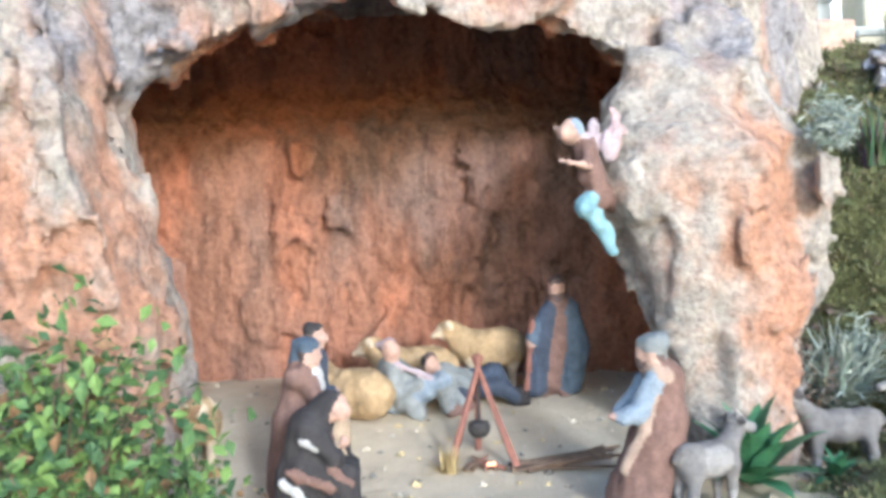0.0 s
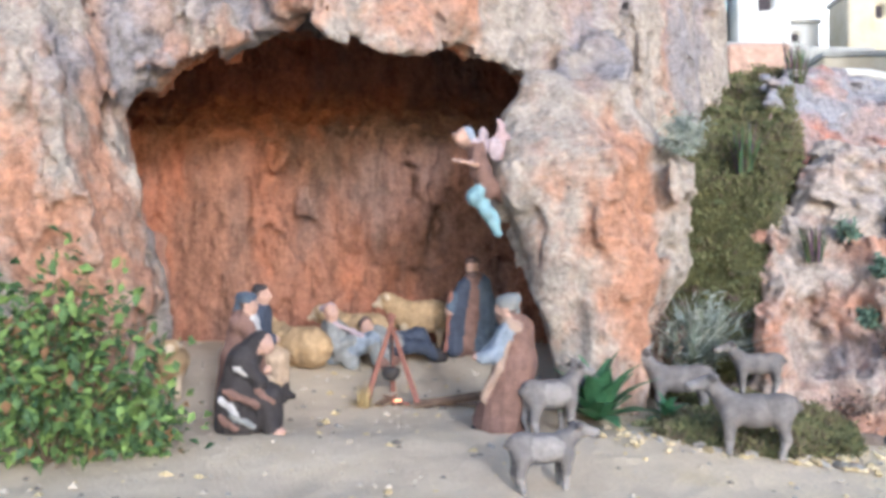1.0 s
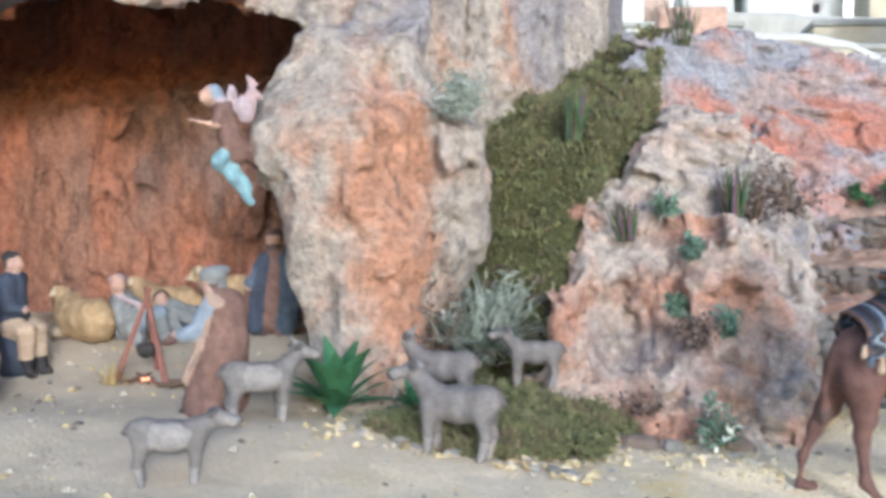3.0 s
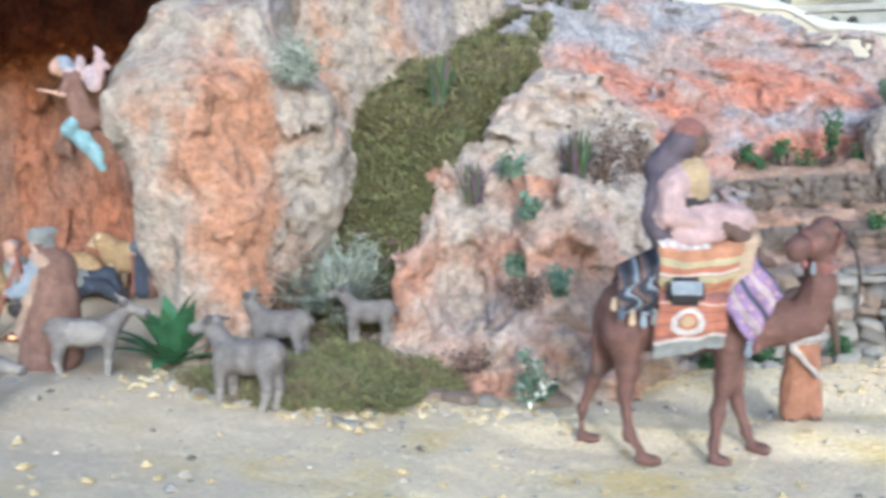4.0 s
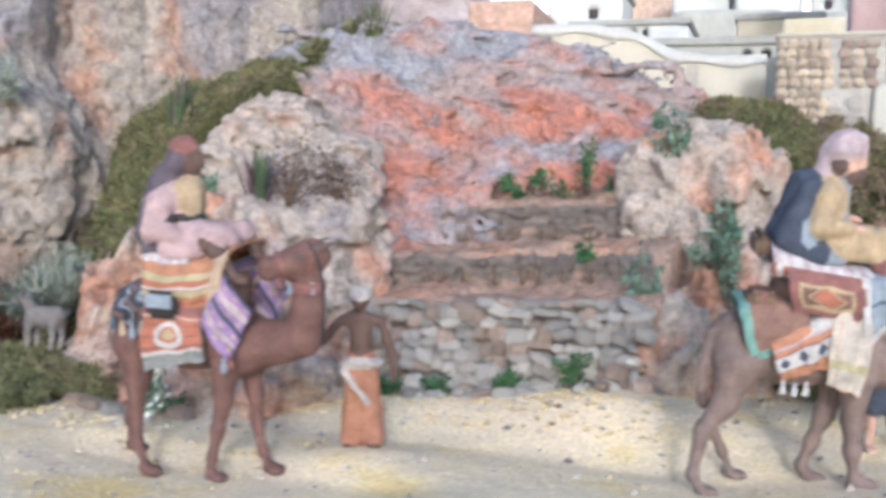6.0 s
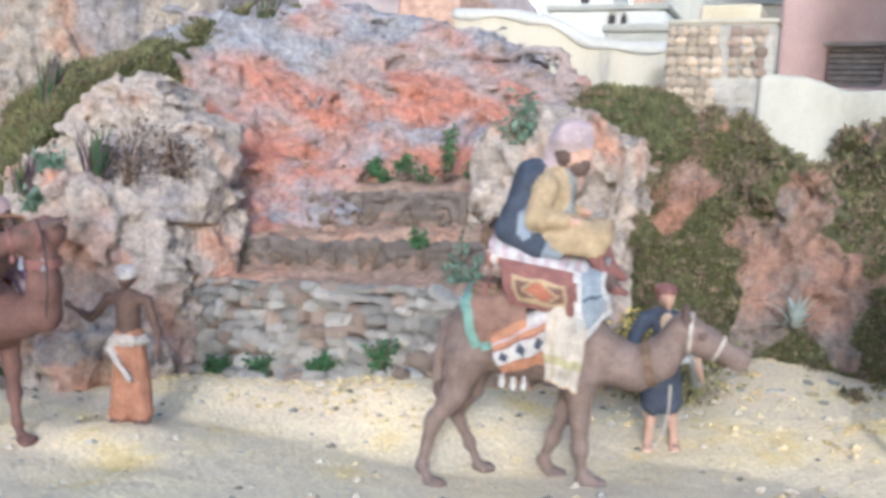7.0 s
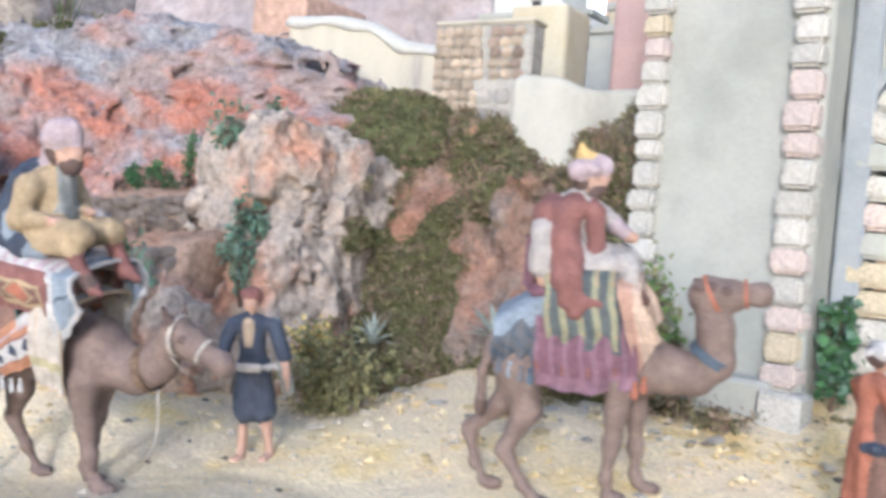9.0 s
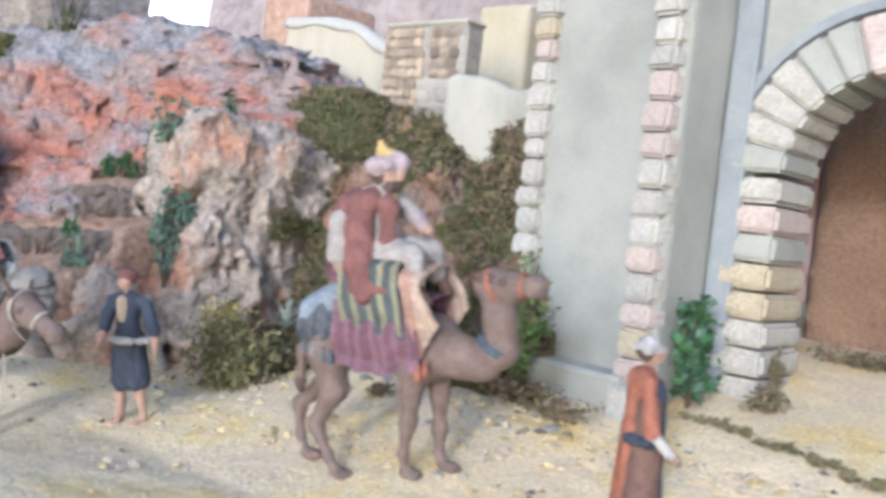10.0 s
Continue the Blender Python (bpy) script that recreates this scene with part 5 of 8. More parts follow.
p = [("c", (-0.032, 0, 0.172), (-0.034, 0, 0.100), 0.023, 0.026, 3), ("c", (-0.036, 0, 0.100), (-0.036, 0, 0.020), 0.028, 0.034, 0), ("c", (-0.032, -0.020, 0.174), (-0.032, 0.020, 0.174), 0.016, 0.016, 3), ("c", (-0.030, -0.014, 0.090), (0.000, -0.020, 0.086), 0.020, 0.016, 5), ("c", (-0.030, 0.014, 0.090), (0.006, 0.010, 0.086), 0.020, 0.016, 5), ("c", (0.001, -0.020, 0.084), (0.0, -0.022, 0.040), 0.015, 0.011, 5), ("c", (0.006, 0.010, 0.084), (0.008, 0.008, 0.040), 0.015, 0.011, 5),
     ("c", (0.0, -0.022, 0.038), (0.004, -0.024, 0.012), 0.010, 0.009, 4), ("e", (0.013, -0.026, 0.008), (0.015, 0.009, 0.008), 4), ("c", (0.008, 0.008, 0.038), (0.012, 0.006, 0.012), 0.010, 0.009, 4), ("e", (0.021, 0.004, 0.008), (0.015, 0.009, 0.008), 4), ("c", (-0.028, -0.028, 0.166), (-0.022, -0.032, 0.132), 0.012, 0.011, 3), ("c", (-0.022, -0.032, 0.132), (-0.004, -0.024, 0.126), 0.010, 0.009, 3), ("e", (0.002, -0.022, 0.126), (0.008, 0.007, 0.007), 1)] + face_at((-0.027, -0.002, 0.206), (1, -0.3), 1, 2) + [("e", (-0.032, 0, 0.221), (0.0165, 0.0165, 0.0080), 4)]
stand("seated_figurine", "seated figurine in a blue coat, tan breeches and dark boots", p, m, -0.17, 1.46)

# reclining men
m = [GREY, FLESH, HIDE_DARK, MAUVE, SLATE, BROWN]
p = [("c", (-0.034, 0, 0.084), (-0.004, 0, 0.040), 0.024, 0.030, 0), ("c", (-0.002, -0.008, 0.038), (0.048, -0.018, 0.060), 0.027, 0.018, 4), ("c", (0.048, -0.018, 0.060), (0.062, -0.020, 0.018), 0.017, 0.013, 0), ("c", (0.0, 0.012, 0.036), (0.062, 0.016, 0.046), 0.024, 0.016, 0), ("c", (0.062, 0.016, 0.046), (0.084, 0.012, 0.014), 0.015, 0.012, 0), ("c", (-0.030, -0.022, 0.080), (-0.020, -0.030, 0.046), 0.014, 0.012, 0), ("c", (-0.020, -0.030, 0.046), (0.012, -0.030, 0.062), 0.011, 0.009, 0), ("c", (-0.022, -0.024, 0.094), (0.034, -0.028, 0.072), 0.0045, 0.0040, 3), ("c", (-0.006, -0.014, 0.030), (0.010, -0.024, 0.010), 0.026, 0.018, 0), ("c", (-0.038, 0.006, 0.070), (-0.030, 0.01, 0.020), 0.022, 0.028, 4),
     ("e", (0.072, -0.022, 0.010), (0.016, 0.010, 0.010), 5), ("e", (0.094, 0.010, 0.010), (0.016, 0.010, 0.010), 5)] + face_at((-0.034, -0.008, 0.116), (0.3, -1), 1, 3) + [("e", (-0.042, 0.0, 0.124), (0.0155, 0.0155, 0.0110), 3)]
stand("reclining_figurine", "reclining shepherd figurine in grey clothes with a mauve cap", p, m, -0.06, 1.65)
m = [NAVY, FLESH, HIDE_DARK, GREY, BLACK]
p = [("c", (-0.040, 0, 0.058), (0.0, 0, 0.034), 0.022, 0.026, 3), ("c", (0.0, -0.010, 0.032), (0.056, -0.018, 0.034), 0.022, 0.014, 0), ("c", (0.056, -0.018, 0.034), (0.088, -0.020, 0.014), 0.013, 0.011, 0), ("c", (0.0, 0.010, 0.034), (0.050, 0.014, 0.056), 0.021, 0.015, 0), ("c", (0.050, 0.014, 0.056), (0.080, 0.010, 0.018), 0.014, 0.011, 0), ("e", (0.098, -0.021, 0.012), (0.012, 0.009, 0.013), 4), ("e", (0.090, 0.010, 0.014), (0.012, 0.009, 0.013), 4), ("c", (-0.030, -0.018, 0.056), (0.010, -0.028, 0.044), 0.011, 0.009, 3)] + face_at((-0.062, -0.004, 0.074), (0.6, -1), 1, 2) + [("e", (-0.068, 0.0, 0.080), (0.0150, 0.0150, 0.0120), 4)]
stand("reclining_figurine", "sleeping shepherd figurine in dark blue lying by the sheep", p, m, 0.035, 1.69)

# angel on the rock
m = [BROWN, FLESH, HIDE_DARK, SKY_BLUE, MAUVE, PINK, SLATE]
p = [("c", (-0.048, 0, 0.180), (-0.038, 0.002, 0.140), 0.017, 0.019, 0), ("c", (-0.038, 0.002, 0.140), (-0.028, 0.010, 0.108), 0.019, 0.019, 0), ("c", (-0.026, 0.02, 0.120), (0.0, 0.05, 0.100), 0.017, 0.016, 0), ("c", (-0.044, 0, 0.104), (-0.054, -0.006, 0.092), 0.014, 0.012, 3), ("c", (-0.054, -0.006, 0.094), (-0.032, 0.010, 0.066), 0.012, 0.010, 3), ("c", (-0.032, 0.010, 0.068), (-0.014, 0.026, 0.036), 0.010, 0.009, 3), ("c", (-0.036, 0.008, 0.090), (-0.014, 0.028, 0.050), 0.010, 0.009, 3), ("e", (-0.008, 0.028, 0.026), (0.010, 0.009, 0.008), 3),
     ("c", (-0.046, -0.016, 0.174), (-0.052, -0.026, 0.154), 0.010, 0.008, 0), ("c", (-0.050, -0.028, 0.152), (-0.088, -0.034, 0.159), 0.0062, 0.0050, 1), ("e", (-0.094, -0.035, 0.160), (0.007, 0.004, 0.004), 1), ("c", (-0.052, 0.014, 0.184), (-0.078, 0.010, 0.196), 0.008, 0.006, 2), ("c", (-0.076, 0.010, 0.196), (-0.094, 0.006, 0.214), 0.0055, 0.0045, 1),
     ("e", (-0.006, 0.010, 0.196), (0.017, 0.008, 0.030), 5), ("e", (-0.016, 0.006, 0.184), (0.016, 0.008, 0.022), 4), ("c", (-0.004, 0.008, 0.222), (0.012, 0.016, 0.204), 0.0065, 0.005, 5), ("c", (-0.010, 0.008, 0.238), (0.008, 0.014, 0.226), 0.0055, 0.004, 5), ("e", (-0.036, 0.004, 0.212), (0.012, 0.008, 0.013), 4), ("e", (-0.050, 0.0, 0.196), (0.008, 0.012, 0.006), 4)] + face_at((-0.068, -0.002, 0.203), (-1, -0.4), 1, 6, 0.92)
stand("angel_figurine", "winged angel figurine in brown and sky blue fixed to the rock", p, m, 0.262, 1.385, 0, 0.36)


def servant(label, mats, x, y, turn, h, torso, skirt, leg, extra, head, lean=0.0, side=0.0, skirt_low=0.16):
    q = [("c", (0, 0, 0.79), (0, 0, 0.60), 0.10, 0.09, torso), ("c", (0, -0.07, 0.80), (0, 0.07, 0.80), 0.06, 0.06, torso), ("c", (0, -0.02, 0.56), (0.01, -0.04, skirt_low), 0.10, 0.105, skirt), ("c", (0, 0.02, 0.56), (-0.01, 0.04, skirt_low), 0.10, 0.105, skirt),
         ("c", (0.01, -0.06, skirt_low), (0.03, -0.07, 0.04), 0.042, 0.032, leg), ("c", (-0.01, 0.06, skirt_low), (-0.01, 0.08, 0.04), 0.042, 0.032, leg), ("e", (0.06, -0.075, 0.022), (0.07, 0.034, 0.026), leg), ("e", (0.03, 0.085, 0.022), (0.07, 0.034, 0.026), leg)]
    return place(sculpt("servant_figurine", q + extra + head, mats, RES, label, "figurine", 0.02, (0.010, 15), "figurines", h, slim=0.78), x, y, turn, lean, side=side)


servant("bare-chested servant figurine in white turban and orange skirt", [coloured("cloth_terracotta", (0.34, 0.150, 0.085), 0.85), FLESH_DARK, coloured("cloth_offwhite", (0.40, 0.365, 0.35), 0.85), BLACK], 1.441, 1.368, -75, 0.238, 1, 0, 1,
        [("c", (0.0, -0.12, 0.80), (0.03, -0.24, 0.67), 0.04, 0.032, 1), ("c", (0.03, -0.24, 0.67), (0.06, -0.36, 0.74), 0.03, 0.025, 1), ("e", (0.065, -0.38, 0.755), (0.03, 0.028, 0.03), 1), ("c", (0, 0.12, 0.80), (0, 0.19, 0.60), 0.04, 0.032, 1), ("c", (0, 0.19, 0.60), (0.04, 0.20, 0.44), 0.03, 0.025, 1),
         ("e", (0.0, 0, 0.55), (0.11, 0.13, 0.045), 2), ("c", (0.08, -0.10, 0.50), (0.115, 0.06, 0.32), 0.026, 0.022, 2), ("c", (0.0, -0.055, 0.26), (0.02, -0.07, 0.085), 0.08, 0.088, 0), ("c", (0.0, 0.055, 0.26), (0.0, 0.075, 0.085), 0.08, 0.088, 0)], head_prims((0.015, 0, 0.925), 1, 1, wrap=2), 8, 2, 0.10)
servant("servant figurine in navy tunic, white belt and maroon cap", [NAVY, FLESH, MAROON, WHITE, TAN, GREY], 2.148, 1.712, -70, 0.25, 0, 0, 1,
        [("c", (0.0, -0.12, 0.79), (0.0, -0.19, 0.62), 0.055, 0.05, 0), ("c", (0.0, -0.19, 0.62), (0.05, -0.22, 0.48), 0.03, 0.025, 1), ("c", (0, 0.12, 0.79), (0, 0.19, 0.62), 0.055, 0.05, 0), ("c", (0, 0.19, 0.6), (0.05, 0.22, 0.44), 0.03, 0.025, 1),
         ("e", (0.0, 0, 0.555), (0.108, 0.125, 0.03), 3), ("c", (0.07, 0, 0.80), (0.085, 0, 0.70), 0.05, 0.03, 4), ("c", (-0.02, 0.13, 0.82), (-0.01, 0.20, 0.42), 0.035, 0.05, 5), ("c", (0.0, -0.075, 0.12), (0.02, -0.075, 0.07), 0.036, 0.034, 5)], head_prims((0.015, 0, 0.925), 1, 2, cap=2), 6, 3, 0.30)
servant("servant figurine in a red coat and white turban, walking", [RUST, FLESH, HIDE_DARK, WHITE, NAVY, BROWN], 2.932, 1.90, 40, 0.25, 0, 0, 2,
        [("c", (0.0, -0.12, 0.79), (0.03, -0.19, 0.58), 0.055, 0.045, 0), ("c", (0.03, -0.19, 0.58), (0.12, -0.18, 0.48), 0.035, 0.028, 3), ("e", (0.15, -0.17, 0.46), (0.03, 0.025, 0.025), 1), ("c", (0, 0.12, 0.79), (0.1, 0.17, 0.6), 0.05, 0.04, 0), ("c", (0.08, 0.0, 0.76), (0.09, 0, 0.14), 0.06, 0.085, 4),
         ("c", (0.03, -0.085, 0.68), (0.03, -0.10, 0.16), 0.075, 0.105, 5), ("e", (0.03, -0.09, 0.52), (0.10, 0.10, 0.035), 4)], head_prims((0.02, 0, 0.925), 1, 2, wrap=3), 0, -1, 0.12)


# ---- camels ----
def camel(label, hide, base, turn, tip, body, neck, head, ears, legs, tail):
    """body: lumps (centre, radii); neck: points from the shoulder to the poll with radii; head: poll and nose;
    legs: joints (x, y, z, radius) from the hip down, then the place of the foot, which finds the ground."""
    x, y, z = base
    m = pose(x, y, z, tip, 0, turn)
    q = [("e", c, r, 0) for c, r in body]
    for (a, ra), (b, rb) in zip(neck, neck[1:]):
        q.append(("c", a, b, ra, rb, 0))
    a, b = Vector(head[0]), Vector(head[1])
    d = (b - a).normalized()
    side = Vector((-d.y, d.x, 0)).normalized()
    q += [("c", tuple(a - d * 0.006), tuple(a + d * 0.024), 0.0205, 0.0185, 0), ("c", tuple(a + d * 0.024 - Vector((0, 0, 0.002))), tuple(b - d * 0.008), 0.0165, 0.0125, 0), ("e", tuple(b - d * 0.003 + Vector((0, 0, 0.002))), (0.0125, 0.0135, 0.0105), 0), ("e", tuple(b - d * 0.004 - Vector((0, 0, 0.009))), (0.0105, 0.0115, 0.0075), 0),
          ("c", tuple(a + d * 0.004 - Vector((0, 0, 0.014))), tuple(a + d * 0.03 - Vector((0, 0, 0.012))), 0.011, 0.009, 0), ("e", tuple(a + Vector((0, 0, 0.014))), (0.013, 0.012, 0.009), 0)]
    for s in (-1, 1):
        q.append(("c", tuple(a + side * s * 0.014 + Vector((0, 0, 0.012))), tuple(Vector(ears) + side * s * 0.020), 0.0060, 0.0028, 1))
        q.append(("e", tuple(a + d * 0.020 + side * s * 0.0165 + Vector((0, 0, 0.008))), (0.0045, 0.0045, 0.004), 1))
        q.append(("e", tuple(b + side * s * 0.0075 + Vector((0, 0, 0.004))), (0.0032, 0.0032, 0.0026), 1))
    for leg in legs:
        joints, (fx, fy) = leg[:-1], leg[-1]
        w = m @ Vector((fx, fy, 0))
        fz = (gz(w.x, w.y) - w.z) / m[2][2]
        for j0, j1 in zip(joints, joints[1:]):
            q.append(("c", j0[:3], j1[:3], j0[3] * 0.86, j1[3] * 0.70, 0))
        k = joints[-1]
        for j in joints[2:]:
            q.append(("e", j[:3], (j[3] * 0.82, j[3] * 0.80, j[3] * 1.10), 0))
        q += [("c", k[:3], (fx - 0.004, fy, fz + 0.016), k[3] * 0.66, 0.0050, 0), ("e", (fx + 0.004, fy, fz + 0.006), (0.0150, 0.0110, 0.0075), 0), ("e", (fx + 0.013, fy, fz + 0.004), (0.006, 0.008, 0.0045), 1)]
    for j0, j1 in zip(tail, tail[1:]):
        q.append(("c", j0, j1, 0.0065, 0.0055, 0))
    q.append(("e", tail[-1], (0.007, 0.007, 0.016), 1))
    ob = sculpt("camel_figurine", q, [hide, HIDE_DARK], 0.0036, label, "figurine", 0.0075, (0.0016, 60), "camels")
    ob.matrix_world = m
    return ob


def dress(cam_ob, name, label):
    """The trappings on a camel's back: an Empty in the camel's place, to hang the cloths from."""
    e = thing(name, label, "saddle", (0, 0, 0), "camel trappings")
    e.matrix_world = cam_ob.matrix_world.copy()
    return e


def cloth(name, corners, mats, pattern, parent, half=0.052, label="", sag=0.0, hem=0.0, n=(24, 20), wave=0.0025, thick=0.0035):
    """A cloth laid over a back: it hangs on both sides between the upper edge (corners 0, 1) and the lower edge (2, 3), given as x and z.
    pattern(a, v) picks the material: a along the back, v from the upper edge (0) to the hem (1)."""
    (ax, az), (bx, bz), (cx, cz), (dx, dz) = corners
    nx, nv = n
    nb = 5
    across = [("s", -1, 1 - k / nv) for k in range(nv)] + [("t", 0, -1 + 2 * k / (2 * nb)) for k in range(2 * nb + 1)] + [("s", 1, (k + 1) / nv) for k in range(nv)]
    verts, faces, idx = [], [], []
    for layer in (0, 1):
        h = half + layer * thick
        for i in range(nx + 1):
            a = i / nx
            arch = 4 * a * (1 - a)
            tx, tz = ax + (bx - ax) * a, az + (bz - az) * a - sag * arch
            lx, lz = dx + (cx - dx) * a, dz + (cz - dz) * a - hem * arch
            for kind, s, v in across:
                if kind == "t":
                    ang = v * math.pi / 2
                    verts.append((tx, h * math.sin(ang), tz + layer * thick + 0.012 * math.cos(ang)))
                else:
                    px, pz = tx + (lx - tx) * v, tz + (lz - tz) * v
                    bulge = 0.005 * math.sin(math.pi * min(1, v * 1.1)) - 0.004 * v
                    verts.append((px + 0.0012 * math.sin(9 * v + 3 * a), s * (h + bulge + wave * v * math.sin(a * 19 + 3 * v)), pz + 0.0012 * math.sin(a * 13 + 5 * v)))
    W = len(across)
    L = (nx + 1) * W
    for i in range(nx):
        for j in range(W - 1):
            k0, k1 = across[j], across[j + 1]
            v = (k0[2] + k1[2]) / 2 if k0[0] == k1[0] == "s" else (0.0 if "t" in (k0[0], k1[0]) else 0.0)
            p = pattern((i + 0.5) / nx, v)
            o = i * W + j
            faces.append((L + o, L + o + 1, L + o + W + 1, L + o + W))
            faces.append((o, o + W, o + W + 1, o + 1))
            idx += [p, p]
    rim = pattern(0.5, 0.999)
    for i in range(nx):
        for j in (0, W - 1):
            o = i * W + j
            faces.append((o, o + W, L + o + W, L + o))
            idx.append(rim)
    for j in range(W - 1):
        for i in (0, nx):
            o = i * W + j
            faces.append((o, o + 1, L + o + 1, L + o))
            idx.append(rim)
    ob = new(name, mesh_from(name, verts, faces, mats, idx))
    ob.parent = parent
    return tagged(ob, label)


def tassel(at, size, mat, parent, label):
    """A bound head and a flared skirt of threads."""
    bm = bmesh.new()
    rings = []
    for f, r in ((0, 0.12), (0.10, 0.34), (0.24, 0.30), (0.30, 0.20), (0.42, 0.34), (0.75, 0.46), (1.0, 0.42)):
        rings.append([bm.verts.new((at[0] + size * r * 0.8 * math.cos(2 * math.pi * k / 9), at[1] + size * r * 0.6 * math.sin(2 * math.pi * k / 9), at[2] - size * f * (1.0 if f < 1 else 1 + 0.12 * (k % 2)) * 1.5)) for k in range(9)])
    for a, b in zip(rings, rings[1:]):
        for k in range(9):
            bm.faces.new((a[k], a[(k + 1) % 9], b[(k + 1) % 9], b[k]))
    bm.faces.new(rings[0])
    bm.faces.new(rings[-1])
    bmesh.ops.recalc_face_normals(bm, faces=bm.faces)
    return part("tassel", bm, mat, parent, label)


def cushion(parent, c, r, label, mat):
    """A stuffed saddle block with rounded ends."""
    bm = bmesh.new()
    bmesh.ops.create_uvsphere(bm, u_segments=20, v_segments=12, radius=1)
    for v in bm.verts:
        v.co = Vector([c[i] + r[i] * math.copysign(abs(v.co[i]) ** (0.5 if i == 0 else 0.75), v.co[i]) for i in range(3)])
    o = part("cushion", bm, mat, parent, label)
    o.data.polygons.foreach_set("use_smooth", [True] * len(o.data.polygons))
    return o


def rider(label, prims, mats, cam_ob, flare=(0.0032, 55)):
    ob = sculpt("rider_figurine", prims, mats, 0.0034, label, "figurine", 0.0065, flare, "figurines")
    ob.matrix_world = cam_ob.matrix_world.copy()
    return ob


camel1 = camel("dark brown camel figurine with decorated trappings, standing", HIDE_BROWN, (1.255, 1.222, -0.014), 6, 10,
               [((0.0, 0, 0.190), (0.105, 0.046, 0.050)), ((0.01, 0, 0.222), (0.055, 0.034, 0.036)), ((-0.066, 0, 0.192), (0.040, 0.042, 0.050)), ((0.080, 0, 0.182), (0.036, 0.040, 0.048))],
               [((0.080, 0, 0.182), 0.040), ((0.130, 0, 0.186), 0.029), ((0.164, -0.003, 0.196), 0.026), ((0.177, -0.006, 0.236), 0.0215), ((0.176, -0.006, 0.290), 0.019)],
               [(0.182, -0.006, 0.306), (0.134, -0.040, 0.294)], (0.204, 0.006, 0.326),
               [[(-0.070, -0.024, 0.172, 0.036), (-0.066, -0.028, 0.125, 0.021), (-0.068, -0.030, 0.098, 0.0125), (-0.062, -0.042, 0.038, 0.0085), (-0.042, -0.052)],
                [(-0.078, 0.022, 0.170, 0.034), (-0.096, 0.024, 0.118, 0.019), (-0.110, 0.026, 0.088, 0.0115), (-0.122, 0.028, 0.045, 0.0085), (-0.118, 0.030)],
                [(0.066, -0.024, 0.158, 0.026), (0.061, -0.026, 0.110, 0.016), (0.054, -0.030, 0.068, 0.0115), (0.050, -0.040, 0.030, 0.0082), (0.052, -0.046)],
                [(0.078, 0.022, 0.152, 0.024), (0.083, 0.022, 0.105, 0.015), (0.088, 0.018, 0.066, 0.011), (0.100, 0.008, 0.028, 0.008), (0.112, 0.004)]],
               [(-0.102, 0, 0.205), (-0.108, 0.004, 0.150), (-0.106, 0.006, 0.115)])
camel2 = camel("tan camel figurine walking with its head low", HIDE, (2.03, 1.485, 0.004), 12, 10,
               [((-0.02, 0, 0.200), (0.105, 0.047, 0.049)), ((0.0, 0, 0.232), (0.055, 0.034, 0.036)), ((-0.086, 0, 0.198), (0.040, 0.042, 0.052)), ((0.062, 0, 0.195), (0.036, 0.041, 0.047))],
               [((0.062, 0, 0.196), 0.040), ((0.092, 0, 0.188), 0.032), ((0.122, 0, 0.180), 0.0275), ((0.150, 0, 0.195), 0.0255), ((0.170, 0, 0.226), 0.021)],
               [(0.183, 0, 0.236), (0.250, -0.002, 0.206)], (0.176, 0, 0.272),
               [[(-0.088, -0.026, 0.182, 0.038), (-0.100, -0.030, 0.130, 0.023), (-0.128, -0.036, 0.088, 0.0125), (-0.138, -0.046, 0.030, 0.0085), (-0.124, -0.054)],
                [(-0.080, 0.024, 0.178, 0.036), (-0.092, 0.026, 0.120, 0.021), (-0.112, 0.028, 0.078, 0.0115), (-0.092, 0.030, 0.038, 0.0085), (-0.076, 0.033)],
                [(0.058, -0.026, 0.168, 0.028), (0.060, -0.026, 0.115, 0.0165), (0.064, -0.026, 0.074, 0.0120), (0.069, -0.026, 0.030, 0.0082), (0.080, -0.026)],
                [(0.050, 0.024, 0.160, 0.026), (0.036, 0.024, 0.105, 0.0155), (0.024, 0.023, 0.066, 0.0112), (0.012, 0.022, 0.030, 0.0082), (0.024, 0.020)]],
               [(-0.124, -0.004, 0.215), (-0.130, -0.010, 0.170), (-0.128, -0.012, 0.125)])
